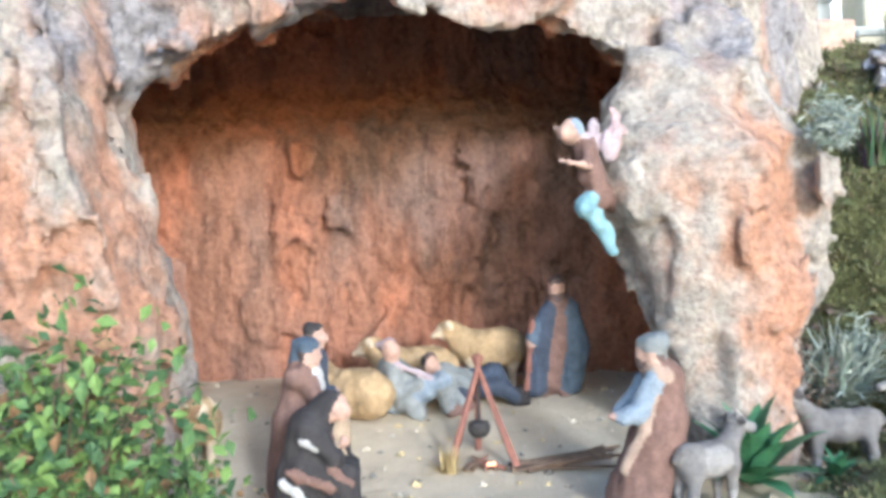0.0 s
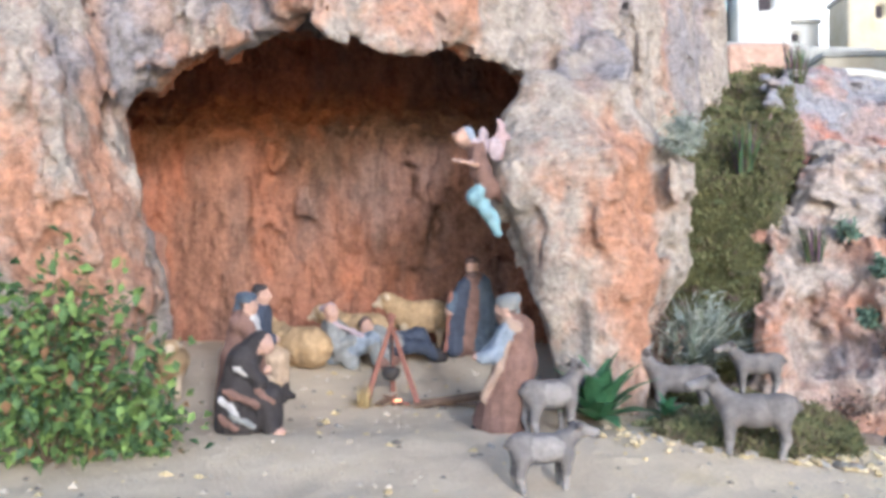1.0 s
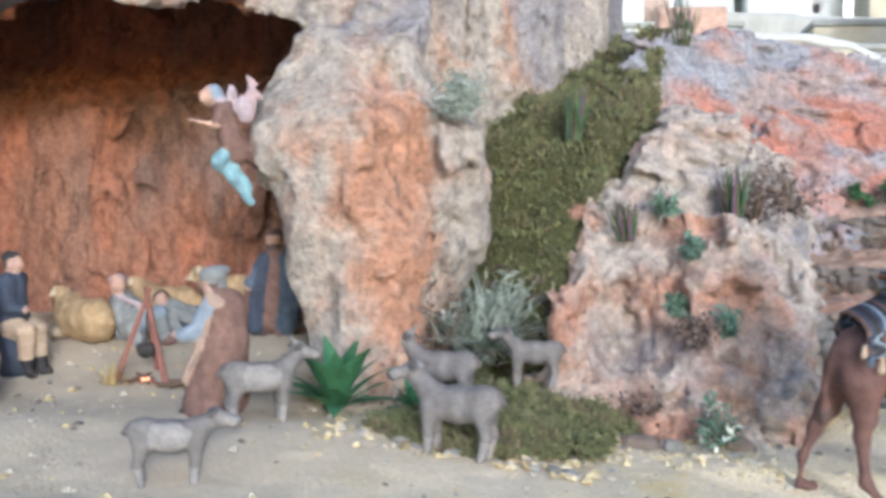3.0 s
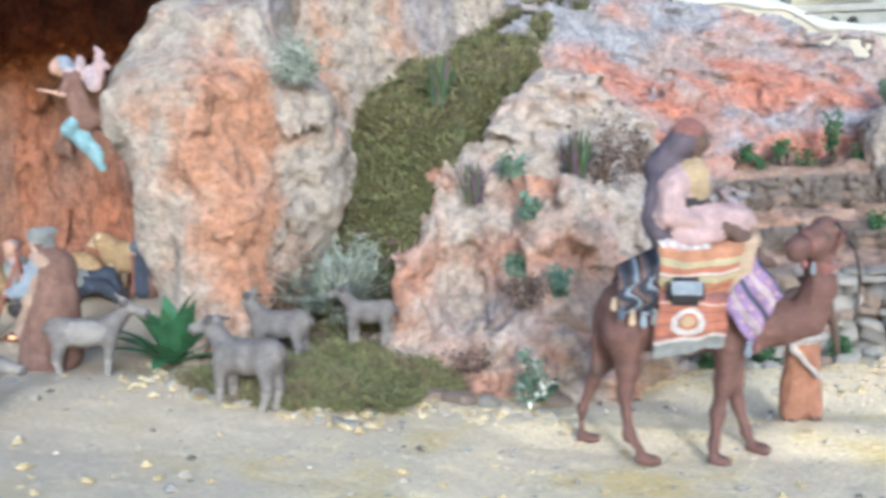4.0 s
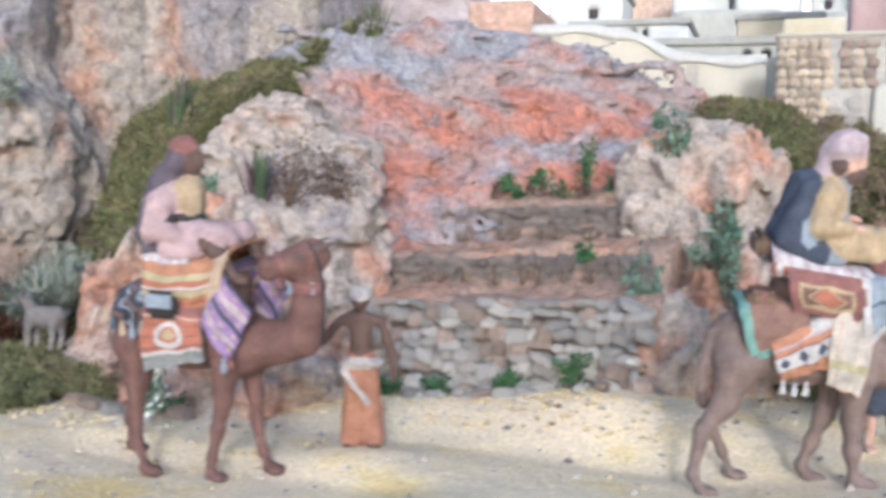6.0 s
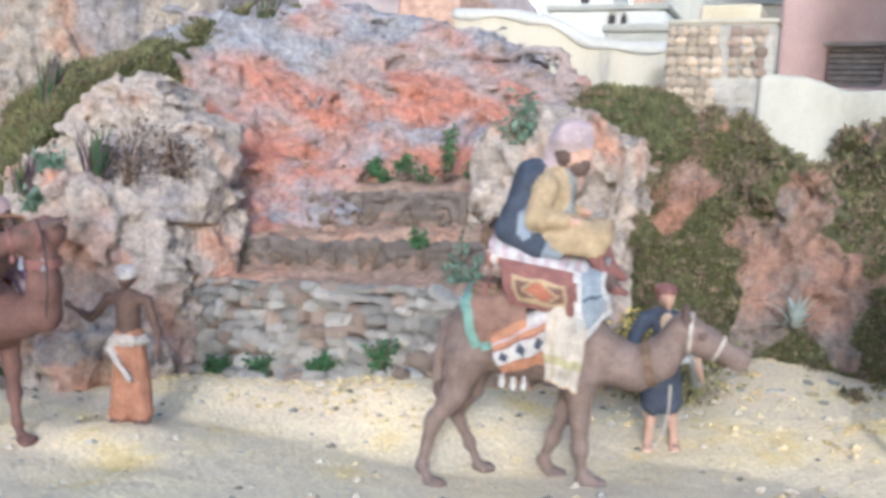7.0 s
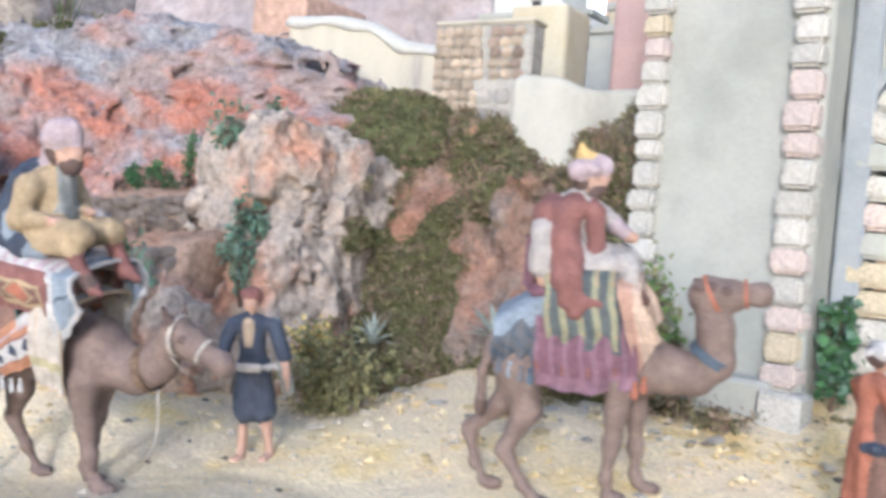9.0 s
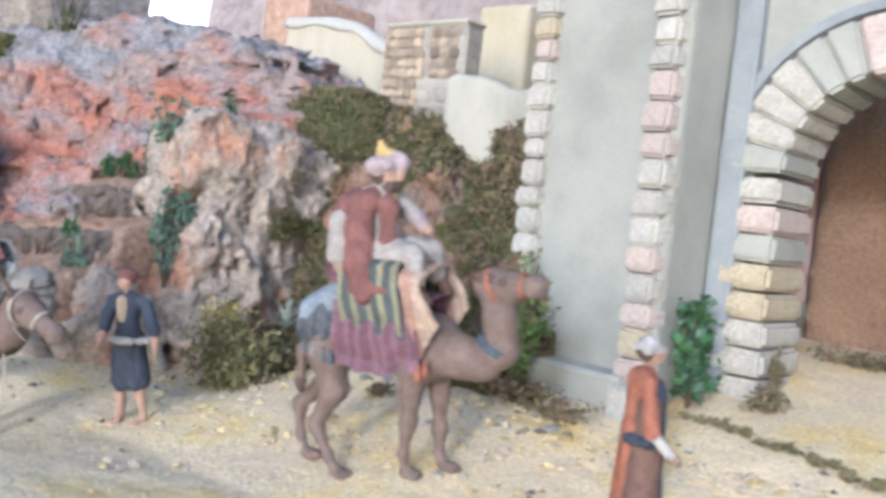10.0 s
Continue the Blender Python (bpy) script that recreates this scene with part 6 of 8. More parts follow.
camel3 = camel("tan camel figurine with its head raised", HIDE, (2.60, 1.822, 0.070), 18, 10,
               [((-0.015, 0, 0.182), (0.105, 0.047, 0.050)), ((0.0, 0, 0.214), (0.055, 0.034, 0.036)), ((-0.080, 0, 0.174), (0.040, 0.042, 0.050)), ((0.066, 0, 0.178), (0.036, 0.041, 0.046))],
               [((0.068, 0, 0.178), 0.039), ((0.100, 0, 0.172), 0.030), ((0.132, 0, 0.170), 0.0255), ((0.156, 0, 0.190), 0.0245), ((0.154, 0, 0.232), 0.022), ((0.144, 0, 0.262), 0.020)],
               [(0.143, 0, 0.272), (0.206, -0.004, 0.281)], (0.122, 0, 0.284),
               [[(-0.080, -0.026, 0.162, 0.038), (-0.066, -0.030, 0.108, 0.024), (-0.090, -0.038, 0.056, 0.0120), (-0.064, -0.050, 0.018, 0.0085), (-0.046, -0.058)],
                [(-0.088, 0.022, 0.160, 0.036), (-0.100, 0.020, 0.104, 0.021), (-0.146, 0.012, 0.056, 0.0115), (-0.134, -0.002, 0.018, 0.0085), (-0.118, -0.014)],
                [(0.048, -0.026, 0.158, 0.028), (0.045, -0.027, 0.120, 0.0175), (0.043, -0.028, 0.079, 0.0122), (0.039, -0.029, 0.032, 0.0085), (0.046, -0.030)],
                [(0.064, 0.022, 0.152, 0.026), (0.068, 0.020, 0.110, 0.0165), (0.071, 0.017, 0.060, 0.0115), (0.073, 0.014, 0.026, 0.0082), (0.084, 0.010)]],
               [(-0.116, -0.004, 0.195), (-0.128, -0.012, 0.146), (-0.129, -0.014, 0.098)])

t1 = dress(camel1, "camel_trappings", "orange striped rugs, purple cloth and bags on a brown camel")
cushion(t1, (0.026, 0, 0.252), (0.060, 0.046, 0.036), "stuffed brown saddle cushion", BROWN)
cloth("saddle_pad", [(-0.034, 0.292), (0.090, 0.306), (0.070, 0.240), (-0.030, 0.226)], [ORANGE, OLIVE, RUST, WHITE, TAN],
      lambda a, v: 4 if a > 0.86 else (3 if 0.42 < v < 0.46 else (0, 1, 2, 0, 1, 0, 2, 0)[int(v * 7.9)]), t1, 0.053, "orange rug with olive and white stripes", sag=0.012, n=(20, 34))
cloth("seat_cloth", [(-0.034, 0.300), (0.030, 0.292), (0.030, 0.280), (-0.034, 0.284)], [WHITE, MAUVE], lambda a, v: int(a * 9) % 2, t1, 0.048, "pale striped seat cloth under the rider")
cloth("side_rug", [(-0.032, 0.232), (0.053, 0.230), (0.053, 0.170), (-0.038, 0.148)], [RUST, WHITE, GREY, YELLOW, MAROON],
      lambda a, v: 2 if v > 0.76 else 1 if v > 0.68 or 0.06 < v < 0.10 else (1 if 0.15 < math.hypot((a - 0.46) * 1.0, (v - 0.40) * 0.95) < 0.24 or (abs(a - 0.46) < 0.05 and 0.18 < v < 0.24) else 3 if math.hypot(a - 0.46, (v - 0.40)) < 0.10 else (4 if int(v * 30) % 6 == 0 else 0)), t1, 0.057, "rust rug with a white ring, white border and grey fringe", n=(44, 44))
cloth("shoulder_cloth", [(0.049, 0.222), (0.088, 0.284), (0.123, 0.243), (0.088, 0.170)], [PURPLE, NAVY, MAUVE, PINK],
      lambda a, v: 1 if abs(a - 0.50) < 0.035 or a > 0.95 else 2 if abs(a - 0.74) < 0.05 or abs(a - 0.24) < 0.05 else (3 if math.hypot((a * 4) % 1 - 0.5, (v * 3) % 1 - 0.5) < 0.18 else 0), t1, 0.056, "purple cloth with dark and pink stripes hung over the shoulder", n=(44, 36))
cloth("rump_cloth", [(-0.082, 0.240), (-0.028, 0.268), (-0.036, 0.206), (-0.086, 0.206)], [NAVY, BROWN, BLACK, SLATE], lambda a, v: (1, 0, 2, 0, 3, 2)[int(a * 11 + 2 * math.sin(7 * v)) % 6], t1, 0.046, "dark blue knotted crupper cloth", n=(24, 20))
bag = part("bag", bevelled_box((0.0, -0.067, 0.243), (0.023, 0.008, 0.019), 0.007, 0.002, 0, None, 2), BLACK, t1, "dark saddle bag")
o = part("flap", bevelled_box((0.0, -0.0762, 0.249), (0.019, 0.0015, 0.009), 0.0014, 0.001), SLATE, bag, "grey stitched flap")
for k, (x, z, s, mat) in enumerate(((-0.078, 0.222, 0.012, BLUE), (-0.064, 0.216, 0.013, TAN), (-0.050, 0.214, 0.013, SLATE), (-0.088, 0.232, 0.011, TAN), (-0.036, 0.218, 0.013, GREY), (0.082, 0.178, 0.013, SLATE), (0.092, 0.182, 0.012, MAROON))):
    tassel((x, -0.060, z), s, mat, t1, "small hanging thread tassel")
for k, (x, y, z, mat) in enumerate(((0.150, -0.032, 0.284, MAROON), (0.162, -0.030, 0.276, SLATE), (0.176, -0.028, 0.274, MAROON), (0.190, -0.022, 0.276, SLATE))):
    tassel((x, y, z), 0.010, mat, t1, "bridle tassel")
m = [PINK, FLESH_DARK, BLACK, YELLOW, coloured("cloth_dusk", (0.105, 0.085, 0.115), 0.85), MAROON]
p = [("e", (0.0, 0, 0.312), (0.036, 0.036, 0.024), 0), ("c", (-0.010, 0, 0.316), (-0.010, 0, 0.372), 0.029, 0.028, 0), ("c", (-0.014, -0.028, 0.374), (-0.014, 0.028, 0.374), 0.017, 0.017, 0),
     ("e", (0.010, -0.004, 0.384), (0.020, 0.024, 0.020), 3), ("e", (0.016, -0.006, 0.366), (0.014, 0.022, 0.016), 3), ("e", (-0.012, 0, 0.350), (0.033, 0.034, 0.0055), 2),
     ("e", (0.009, 0, 0.422), (0.0155, 0.0140, 0.0185), 1), ("e", (0.024, 0, 0.420), (0.005, 0.004, 0.005), 1), ("e", (-0.004, 0, 0.424), (0.0195, 0.0190, 0.0215), 4), ("c", (-0.012, 0, 0.418), (-0.032, 0, 0.388), 0.018, 0.022, 4), ("e", (0.0, 0, 0.442), (0.0185, 0.0180, 0.0125), 5),
     ("c", (-0.034, -0.020, 0.376), (-0.042, -0.030, 0.330), 0.015, 0.014, 4), ("c", (-0.042, -0.030, 0.330), (-0.026, -0.040, 0.296), 0.014, 0.012, 4), ("c", (-0.018, -0.036, 0.372), (-0.022, -0.044, 0.336), 0.016, 0.017, 0), ("c", (-0.022, -0.044, 0.336), (0.012, -0.044, 0.330), 0.013, 0.010, 0),
     ("c", (0.0, -0.018, 0.318), (0.066, -0.026, 0.330), 0.027, 0.019, 0), ("c", (0.0, 0.018, 0.314), (0.066, 0.026, 0.326), 0.026, 0.019, 0), ("c", (0.004, -0.032, 0.306), (0.036, -0.034, 0.312), 0.022, 0.017, 0), ("e", (0.072, -0.022, 0.326), (0.018, 0.018, 0.014), 0),
     ("c", (0.050, -0.038, 0.320), (0.074, -0.044, 0.304), 0.011, 0.009, 1), ("c", (0.074, -0.044, 0.304), (0.096, -0.046, 0.280), 0.009, 0.0075, 1), ("e", (0.101, -0.046, 0.276), (0.013, 0.008, 0.0065), 1), ("c", (0.076, 0.028, 0.320), (0.098, 0.030, 0.284), 0.010, 0.008, 1)]
rider("rider figurine in a pink robe, yellow scarf and dark hood", p, m, camel1)

t2 = dress(camel2, "camel_trappings", "patterned red, cream and blue saddle rugs on a tan camel")
cushion(t2, (0.0, 0, 0.276), (0.052, 0.046, 0.030), "stuffed brown saddle cushion", BROWN)
cloth("saddle_pad", [(-0.062, 0.330), (0.060, 0.304), (0.060, 0.288), (-0.060, 0.306)], [MAUVE, WHITE, RUST], lambda a, v: (2 if int(a * 30) % 3 == 0 else 1) if a < 0.30 and v > 0.3 else (1 if int(a * 14) % 2 else 0), t2, 0.055, "pale mauve fringed saddle pad", sag=0.004, n=(30, 8), wave=0.004)
cloth("saddle_rug", [(-0.046, 0.312), (0.050, 0.300), (0.050, 0.256), (-0.032, 0.262)], [MAROON, YELLOW, RUST, BROWN],
      lambda a, v: 1 if (0.13 < a < 0.87 and 0.16 < v < 0.86 and not (0.19 < a < 0.81 and 0.28 < v < 0.74)) else (2 if abs(a - 0.5) * 1.3 + abs(v - 0.5) < 0.26 else 1 if abs(abs(a - 0.5) * 1.3 + abs(v - 0.5) - 0.32) < 0.03 else 3 if 0.19 < a < 0.81 and 0.28 < v < 0.74 else 0), t2, 0.061, "maroon rug with a gold border and diamond", n=(44, 30))
cloth("striped_rug", [(-0.054, 0.212), (0.020, 0.258), (0.021, 0.192), (-0.038, 0.170)], [ORANGE, WHITE, NAVY, MAROON, MAUVE],
      lambda a, v: 2 if 0.36 < v < 0.70 and abs(((a * 3.2) % 1) - 0.5) * 1.1 + abs(v - 0.53) * 1.8 < 0.30 else 3 if abs(v - 0.32) < 0.02 or abs(v - 0.74) < 0.02 else 1 if 0.33 < v < 0.73 or (v < 0.10 and a > 0.6) else (4 if 0.10 < v < 0.16 else 0), t2, 0.055, "orange rug with a white band of navy diamonds", n=(50, 44))
cloth("cream_cloth", [(0.014, 0.262), (0.066, 0.258), (0.058, 0.158), (0.016, 0.170)], [CREAM_CLOTH, OLIVE, TAN], lambda a, v: 1 if 0.60 < v < 0.72 else (2 if abs(a - 0.22) < 0.02 or v > 0.985 else 0), t2, 0.058, "cream cloth with an olive band", n=(26, 40))
cloth("shoulder_cloth", [(0.044, 0.302), (0.082, 0.300), (0.094, 0.268), (0.056, 0.214)], [SLATE, WHITE, BLUE], lambda a, v: 1 if a < 0.22 or a > 0.88 or v > 0.84 else (2 if 0.30 < v < 0.36 else 0), t2, 0.061, "slate blue pointed cloth with a pale border", n=(30, 30))
cloth("rump_cloth", [(-0.096, 0.252), (-0.010, 0.268), (-0.012, 0.222), (-0.074, 0.188)], [coloured("cloth_chestnut", (0.24, 0.135, 0.105), 0.85), TEAL], lambda a, v: 1 if a < 0.14 or v > 0.80 else 0, t2, 0.049, "chestnut rump cloth edged with green", n=(26, 26))
for x, z in ((-0.036, 0.172), (-0.022, 0.170), (-0.008, 0.172)):
    tassel((x, -0.058, z), 0.011, WHITE, t2, "white thread tassel")
pack = part("pack", bevelled_box((-0.066, -0.020, 0.268), (0.019, 0.024, 0.013), 0.006, 0.003, 0, None, 2), BARK, t2, "small brown pack behind the saddle")
part("strap", bevelled_box((-0.066, -0.0205, 0.268), (0.004, 0.0255, 0.0145), 0.002), MAROON, pack, "leather strap")
part("saddle_bow", bevelled_box((-0.070, 0, 0.338), (0.010, 0.034, 0.016), 0.007, 0.002, 0, None, 2), BARK, t2, "wooden saddle bow")
m = [YELLOW, FLESH, HIDE_DARK, NAVY, MAUVE, MAROON, GREY, SLATE]
p = [("e", (0.0, 0, 0.338), (0.038, 0.036, 0.024), 0), ("c", (-0.008, 0, 0.345), (0.002, 0, 0.402), 0.031, 0.028, 0), ("c", (0.0, -0.028, 0.406), (0.0, 0.028, 0.406), 0.017, 0.017, 0), ("e", (0.024, 0, 0.398), (0.011, 0.014, 0.028), 6), ("e", (0.024, 0, 0.372), (0.012, 0.016, 0.018), 6),
     ("e", (0.030, 0, 0.446), (0.0155, 0.0140, 0.0175), 1), ("e", (0.045, 0, 0.445), (0.005, 0.004, 0.005), 1), ("e", (0.035, 0, 0.431), (0.0120, 0.0125, 0.0120), 2), ("e", (0.018, 0, 0.448), (0.016, 0.016, 0.017), 2), ("e", (0.022, 0, 0.463), (0.0255, 0.0245, 0.0150), 4), ("e", (0.025, 0, 0.476), (0.0200, 0.0195, 0.0120), 4), ("c", (0.006, 0, 0.455), (-0.004, 0, 0.425), 0.012, 0.010, 4),
     ("c", (-0.020, 0, 0.414), (-0.044, 0, 0.350), 0.024, 0.020, 3), ("c", (-0.018, -0.026, 0.412), (-0.042, -0.034, 0.352), 0.016, 0.020, 3), ("c", (-0.020, 0.026, 0.41), (-0.042, 0.030, 0.345), 0.016, 0.020, 3), ("c", (-0.040, -0.034, 0.348), (-0.008, -0.042, 0.334), 0.018, 0.016, 3), ("c", (-0.008, -0.042, 0.334), (0.020, -0.040, 0.326), 0.014, 0.009, 7), ("c", (-0.024, -0.040, 0.372), (-0.020, -0.044, 0.345), 0.010, 0.012, 7),
     ("c", (0.0, -0.036, 0.402), (-0.008, -0.046, 0.368), 0.016, 0.014, 0), ("c", (-0.008, -0.046, 0.368), (0.026, -0.042, 0.368), 0.0125, 0.0095, 0), ("e", (0.034, -0.040, 0.368), (0.010, 0.007, 0.006), 1), ("c", (0.002, 0.036, 0.402), (0.010, 0.042, 0.374), 0.015, 0.013, 0), ("c", (0.010, 0.042, 0.374), (0.040, 0.02, 0.372), 0.011, 0.009, 0), ("e", (0.046, 0.014, 0.372), (0.010, 0.007, 0.006), 1),
     ("c", (0.008, -0.020, 0.344), (0.066, -0.030, 0.352), 0.026, 0.019, 0), ("c", (0.008, 0.020, 0.342), (0.064, 0.028, 0.348), 0.025, 0.018, 0), ("e", (0.070, -0.030, 0.350), (0.016, 0.017, 0.0165), 0), ("c", (0.020, -0.034, 0.338), (0.062, -0.036, 0.336), 0.016, 0.013, 0),
     ("c", (0.062, -0.034, 0.332), (0.078, -0.038, 0.306), 0.0115, 0.0095, 5), ("c", (0.078, -0.038, 0.304), (0.090, -0.039, 0.293), 0.0095, 0.0085, 2), ("c", (0.088, -0.039, 0.292), (0.104, -0.040, 0.286), 0.0080, 0.0055, 5), ("c", (0.064, 0.030, 0.332), (0.080, 0.034, 0.300), 0.011, 0.009, 5), ("c", (0.08, 0.034, 0.298), (0.10, 0.035, 0.288), 0.008, 0.006, 5)]
rider("bearded rider figurine in yellow robes, navy cloak and pale turban", p, m, camel2)

t3 = dress(camel3, "camel_trappings", "striped, plum and pink saddle cloths on a tan camel")
cushion(t3, (-0.008, 0, 0.244), (0.050, 0.046, 0.032), "stuffed brown saddle cushion", BROWN)
BOTTLE, BAR = coloured("cloth_bottle", (0.095, 0.115, 0.125), 0.85), coloured("cloth_moss", (0.27, 0.27, 0.17), 0.85)
SALMON, PEACH = coloured("cloth_salmon", (0.44, 0.26, 0.19), 0.85), coloured("cloth_peach", (0.50, 0.37, 0.28), 0.85)
STORM = coloured("cloth_storm", (0.135, 0.14, 0.165), 0.85)
cloth("under_cloth", [(-0.058, 0.232), (0.062, 0.232), (0.070, 0.164), (-0.054, 0.152)], [PLUM, MAROON, coloured("cloth_mulberry", (0.24, 0.13, 0.185), 0.85)], lambda a, v: 1 if v > 0.62 and int(a * 24) % 6 == 0 and v < 0.74 else (2 if int(a * 21) % 3 == 0 or v > 0.80 else 0), t3, 0.051, "ruched plum cloth with a scalloped hem", hem=0.012, n=(48, 28), wave=0.006)
cloth("striped_rug", [(-0.050, 0.286), (0.036, 0.287), (0.048, 0.202), (-0.043, 0.202)], [BOTTLE, BAR, YELLOW], lambda a, v: 0 if v > 0.95 else (2 if 0.2 < (a * 4.5) % 1 < 0.34 and int(v * 22) % 4 == 0 else 1) if (a * 4.5 + 0.06) % 1 < 0.42 else 0, t3, 0.056, "dark blue rug with olive bars", n=(54, 36))
cloth("shoulder_cloth", [(0.034, 0.278), (0.064, 0.272), (0.093, 0.226), (0.068, 0.180)], [SALMON, PEACH], lambda a, v: 1 if a + 0.4 * v > 0.62 else 0, t3, 0.055, "salmon pink pointed cloth", n=(24, 26))
cloth("rump_cloth", [(-0.110, 0.218), (-0.048, 0.256), (-0.052, 0.166), (-0.112, 0.172)], [STORM, SLATE, BLUE, PLUM], lambda a, v: 1 if v < 0.22 + 0.1 * math.sin(9 * a) else (2 if int(a * 13 + 3 * math.sin(5 * v)) % 4 == 0 else 3 if a > 0.85 and v > 0.4 else 0), t3, 0.047, "blue-grey tasselled rump cloth", n=(30, 26), wave=0.005)
for x, z, mat in ((-0.100, 0.182, STORM), (-0.086, 0.178, SLATE), (-0.072, 0.174, STORM), (-0.060, 0.172, BLUE), (0.076, 0.178, RUST), (0.066, 0.170, RUST)):
    tassel((x, -0.055, z), 0.013, mat, t3, "hanging thread tassel")
back = part("backrest", bevelled_box((-0.072, 0, 0.300), (0.006, 0.042, 0.036), 0.005, 0.001, 0, None, 2), PLUM, t3, "plum saddle back")
for s in (-1, 1):
    o = part("armrest", bevelled_box((0, 0, 0), (0.014, 0.006, 0.007), 0.004, 0.001, 0, None, 2), PLUM, t3, "rounded wooden armrest")
    o.matrix_local = pose(-0.056, s * 0.046, 0.268, 0, -8, 0)
m = [coloured("robe_ash", (0.38, 0.35, 0.335), 0.85), FLESH, HIDE_DARK, MAROON, MAUVE, GOLD, BROWN]
p = [("e", (-0.022, 0, 0.296), (0.034, 0.036, 0.024), 0), ("c", (-0.028, 0, 0.300), (-0.024, 0, 0.362), 0.028, 0.026, 0), ("c", (-0.026, -0.026, 0.368), (-0.026, 0.026, 0.368), 0.017, 0.017, 3), ("e", (-0.006, 0, 0.366), (0.012, 0.018, 0.012), 5), ("c", (-0.002, -0.004, 0.358), (0.004, -0.006, 0.318), 0.009, 0.010, 0),
     ("e", (-0.008, 0, 0.402), (0.0155, 0.0140, 0.0175), 1), ("e", (0.007, 0, 0.401), (0.005, 0.004, 0.005), 1), ("e", (-0.003, 0, 0.388), (0.0120, 0.0130, 0.0120), 2), ("e", (-0.018, 0, 0.402), (0.016, 0.016, 0.017), 2), ("e", (-0.014, 0, 0.415), (0.0245, 0.0235, 0.0115), 4), ("c", (-0.022, -0.012, 0.412), (0.002, 0.008, 0.420), 0.012, 0.010, 4), ("e", (-0.018, 0, 0.430), (0.0105, 0.0105, 0.0075), 5), ("c", (-0.020, 0, 0.434), (-0.024, 0, 0.454), 0.0070, 0.0018, 5),
     ("c", (-0.050, 0, 0.362), (-0.058, 0, 0.310), 0.021, 0.020, 3), ("e", (-0.052, -0.018, 0.356), (0.022, 0.024, 0.024), 3), ("e", (-0.052, 0.018, 0.354), (0.022, 0.024, 0.024), 3), ("c", (-0.034, -0.034, 0.362), (-0.024, -0.048, 0.284), 0.016, 0.021, 3), ("c", (-0.024, -0.048, 0.284), (-0.012, -0.056, 0.250), 0.020, 0.014, 3), ("c", (-0.024, -0.054, 0.262), (0.016, -0.057, 0.262), 0.013, 0.009, 3), ("c", (0.002, -0.018, 0.366), (0.006, -0.030, 0.322), 0.010, 0.010, 3), ("c", (-0.040, 0.03, 0.36), (-0.03, 0.05, 0.27), 0.016, 0.02, 3),
     ("c", (-0.058, -0.040, 0.340), (-0.056, -0.048, 0.296), 0.015, 0.0135, 0), ("e", (-0.052, -0.050, 0.280), (0.009, 0.008, 0.011), 1), ("c", (-0.006, 0.026, 0.364), (0.020, 0.026, 0.346), 0.0135, 0.0130, 0), ("c", (0.020, 0.026, 0.346), (0.038, 0.014, 0.336), 0.0125, 0.0100, 4), ("e", (0.046, 0.010, 0.332), (0.009, 0.008, 0.008), 1),
     ("c", (-0.012, -0.020, 0.300), (0.036, -0.028, 0.304), 0.025, 0.0185, 0), ("c", (-0.012, 0.020, 0.300), (0.036, 0.026, 0.302), 0.025, 0.0185, 0), ("e", (0.042, -0.028, 0.302), (0.016, 0.016, 0.0165), 0), ("c", (0.044, -0.030, 0.298), (0.049, -0.032, 0.276), 0.0155, 0.0130, 0), ("c", (0.044, 0.028, 0.296), (0.049, 0.030, 0.272), 0.0150, 0.0130, 0),
     ("c", (0.048, -0.034, 0.270), (0.054, -0.036, 0.258), 0.0085, 0.0085, 2), ("c", (0.054, -0.036, 0.256), (0.070, -0.038, 0.248), 0.0080, 0.0060, 6), ("c", (0.05, 0.032, 0.268), (0.068, 0.034, 0.248), 0.008, 0.006, 6)]
rider("crowned rider figurine in an ash-grey robe and maroon cloak", p, m, camel3)


def band(name, c, axis, radius, width, mat, parent, label=""):
    """A strap round a limb: a flat ring about the axis."""
    bm = bmesh.new()
    q = Vector(axis).to_track_quat("Z", "Y").to_matrix()
    rings = []
    for dr, dz in ((0, -1), (0.0015, -1), (0.0015, 1), (0, 1)):
        rings.append([bm.verts.new(Vector(c) + q @ Vector(((radius + dr) * math.cos(a), (radius + dr) * math.sin(a), dz * width / 2))) for a in [2 * math.pi * k / 18 for k in range(18)]])
    for k in range(18):
        j = (k + 1) % 18
        for a, b in zip(rings, rings[1:] + rings[:1]):
            bm.faces.new((a[k], a[j], b[j], b[k]))
    bmesh.ops.recalc_face_normals(bm, faces=bm.faces)
    return part(name, bm, mat, parent, label)


for t, a, b, neck, axis, size, mat in ((t1, (0.182, -0.006, 0.306), (0.134, -0.040, 0.294), (0.176, -0.006, 0.268), (0, 0, 1), 0.0225, MAROON),
                                       (t2, (0.183, 0, 0.236), (0.250, -0.002, 0.206), (0.140, 0, 0.189), (1, 0, 0.25), 0.0285, BARK),
                                       (t3, (0.143, 0, 0.272), (0.206, -0.004, 0.281), (0.152, 0, 0.196), (0.35, 0, 0.6), 0.0268, BLUE)):
    a, b = Vector(a), Vector(b)
    d = (b - a).normalized()
    strap = CREAM_CLOTH if t is t2 else RUST if t is t3 else MAROON
    band("bridle", a + d * 0.042, d, 0.0165, 0.004, strap, t, "thin halter strap round the muzzle")
    band("bridle", a + d * 0.004, d + Vector((0, 0, 0.4)), 0.0245, 0.005, strap, t, "thin halter strap behind the ears")
    band("neck_strap", neck, axis, size, 0.012, mat, t, "coloured strap round the neck")

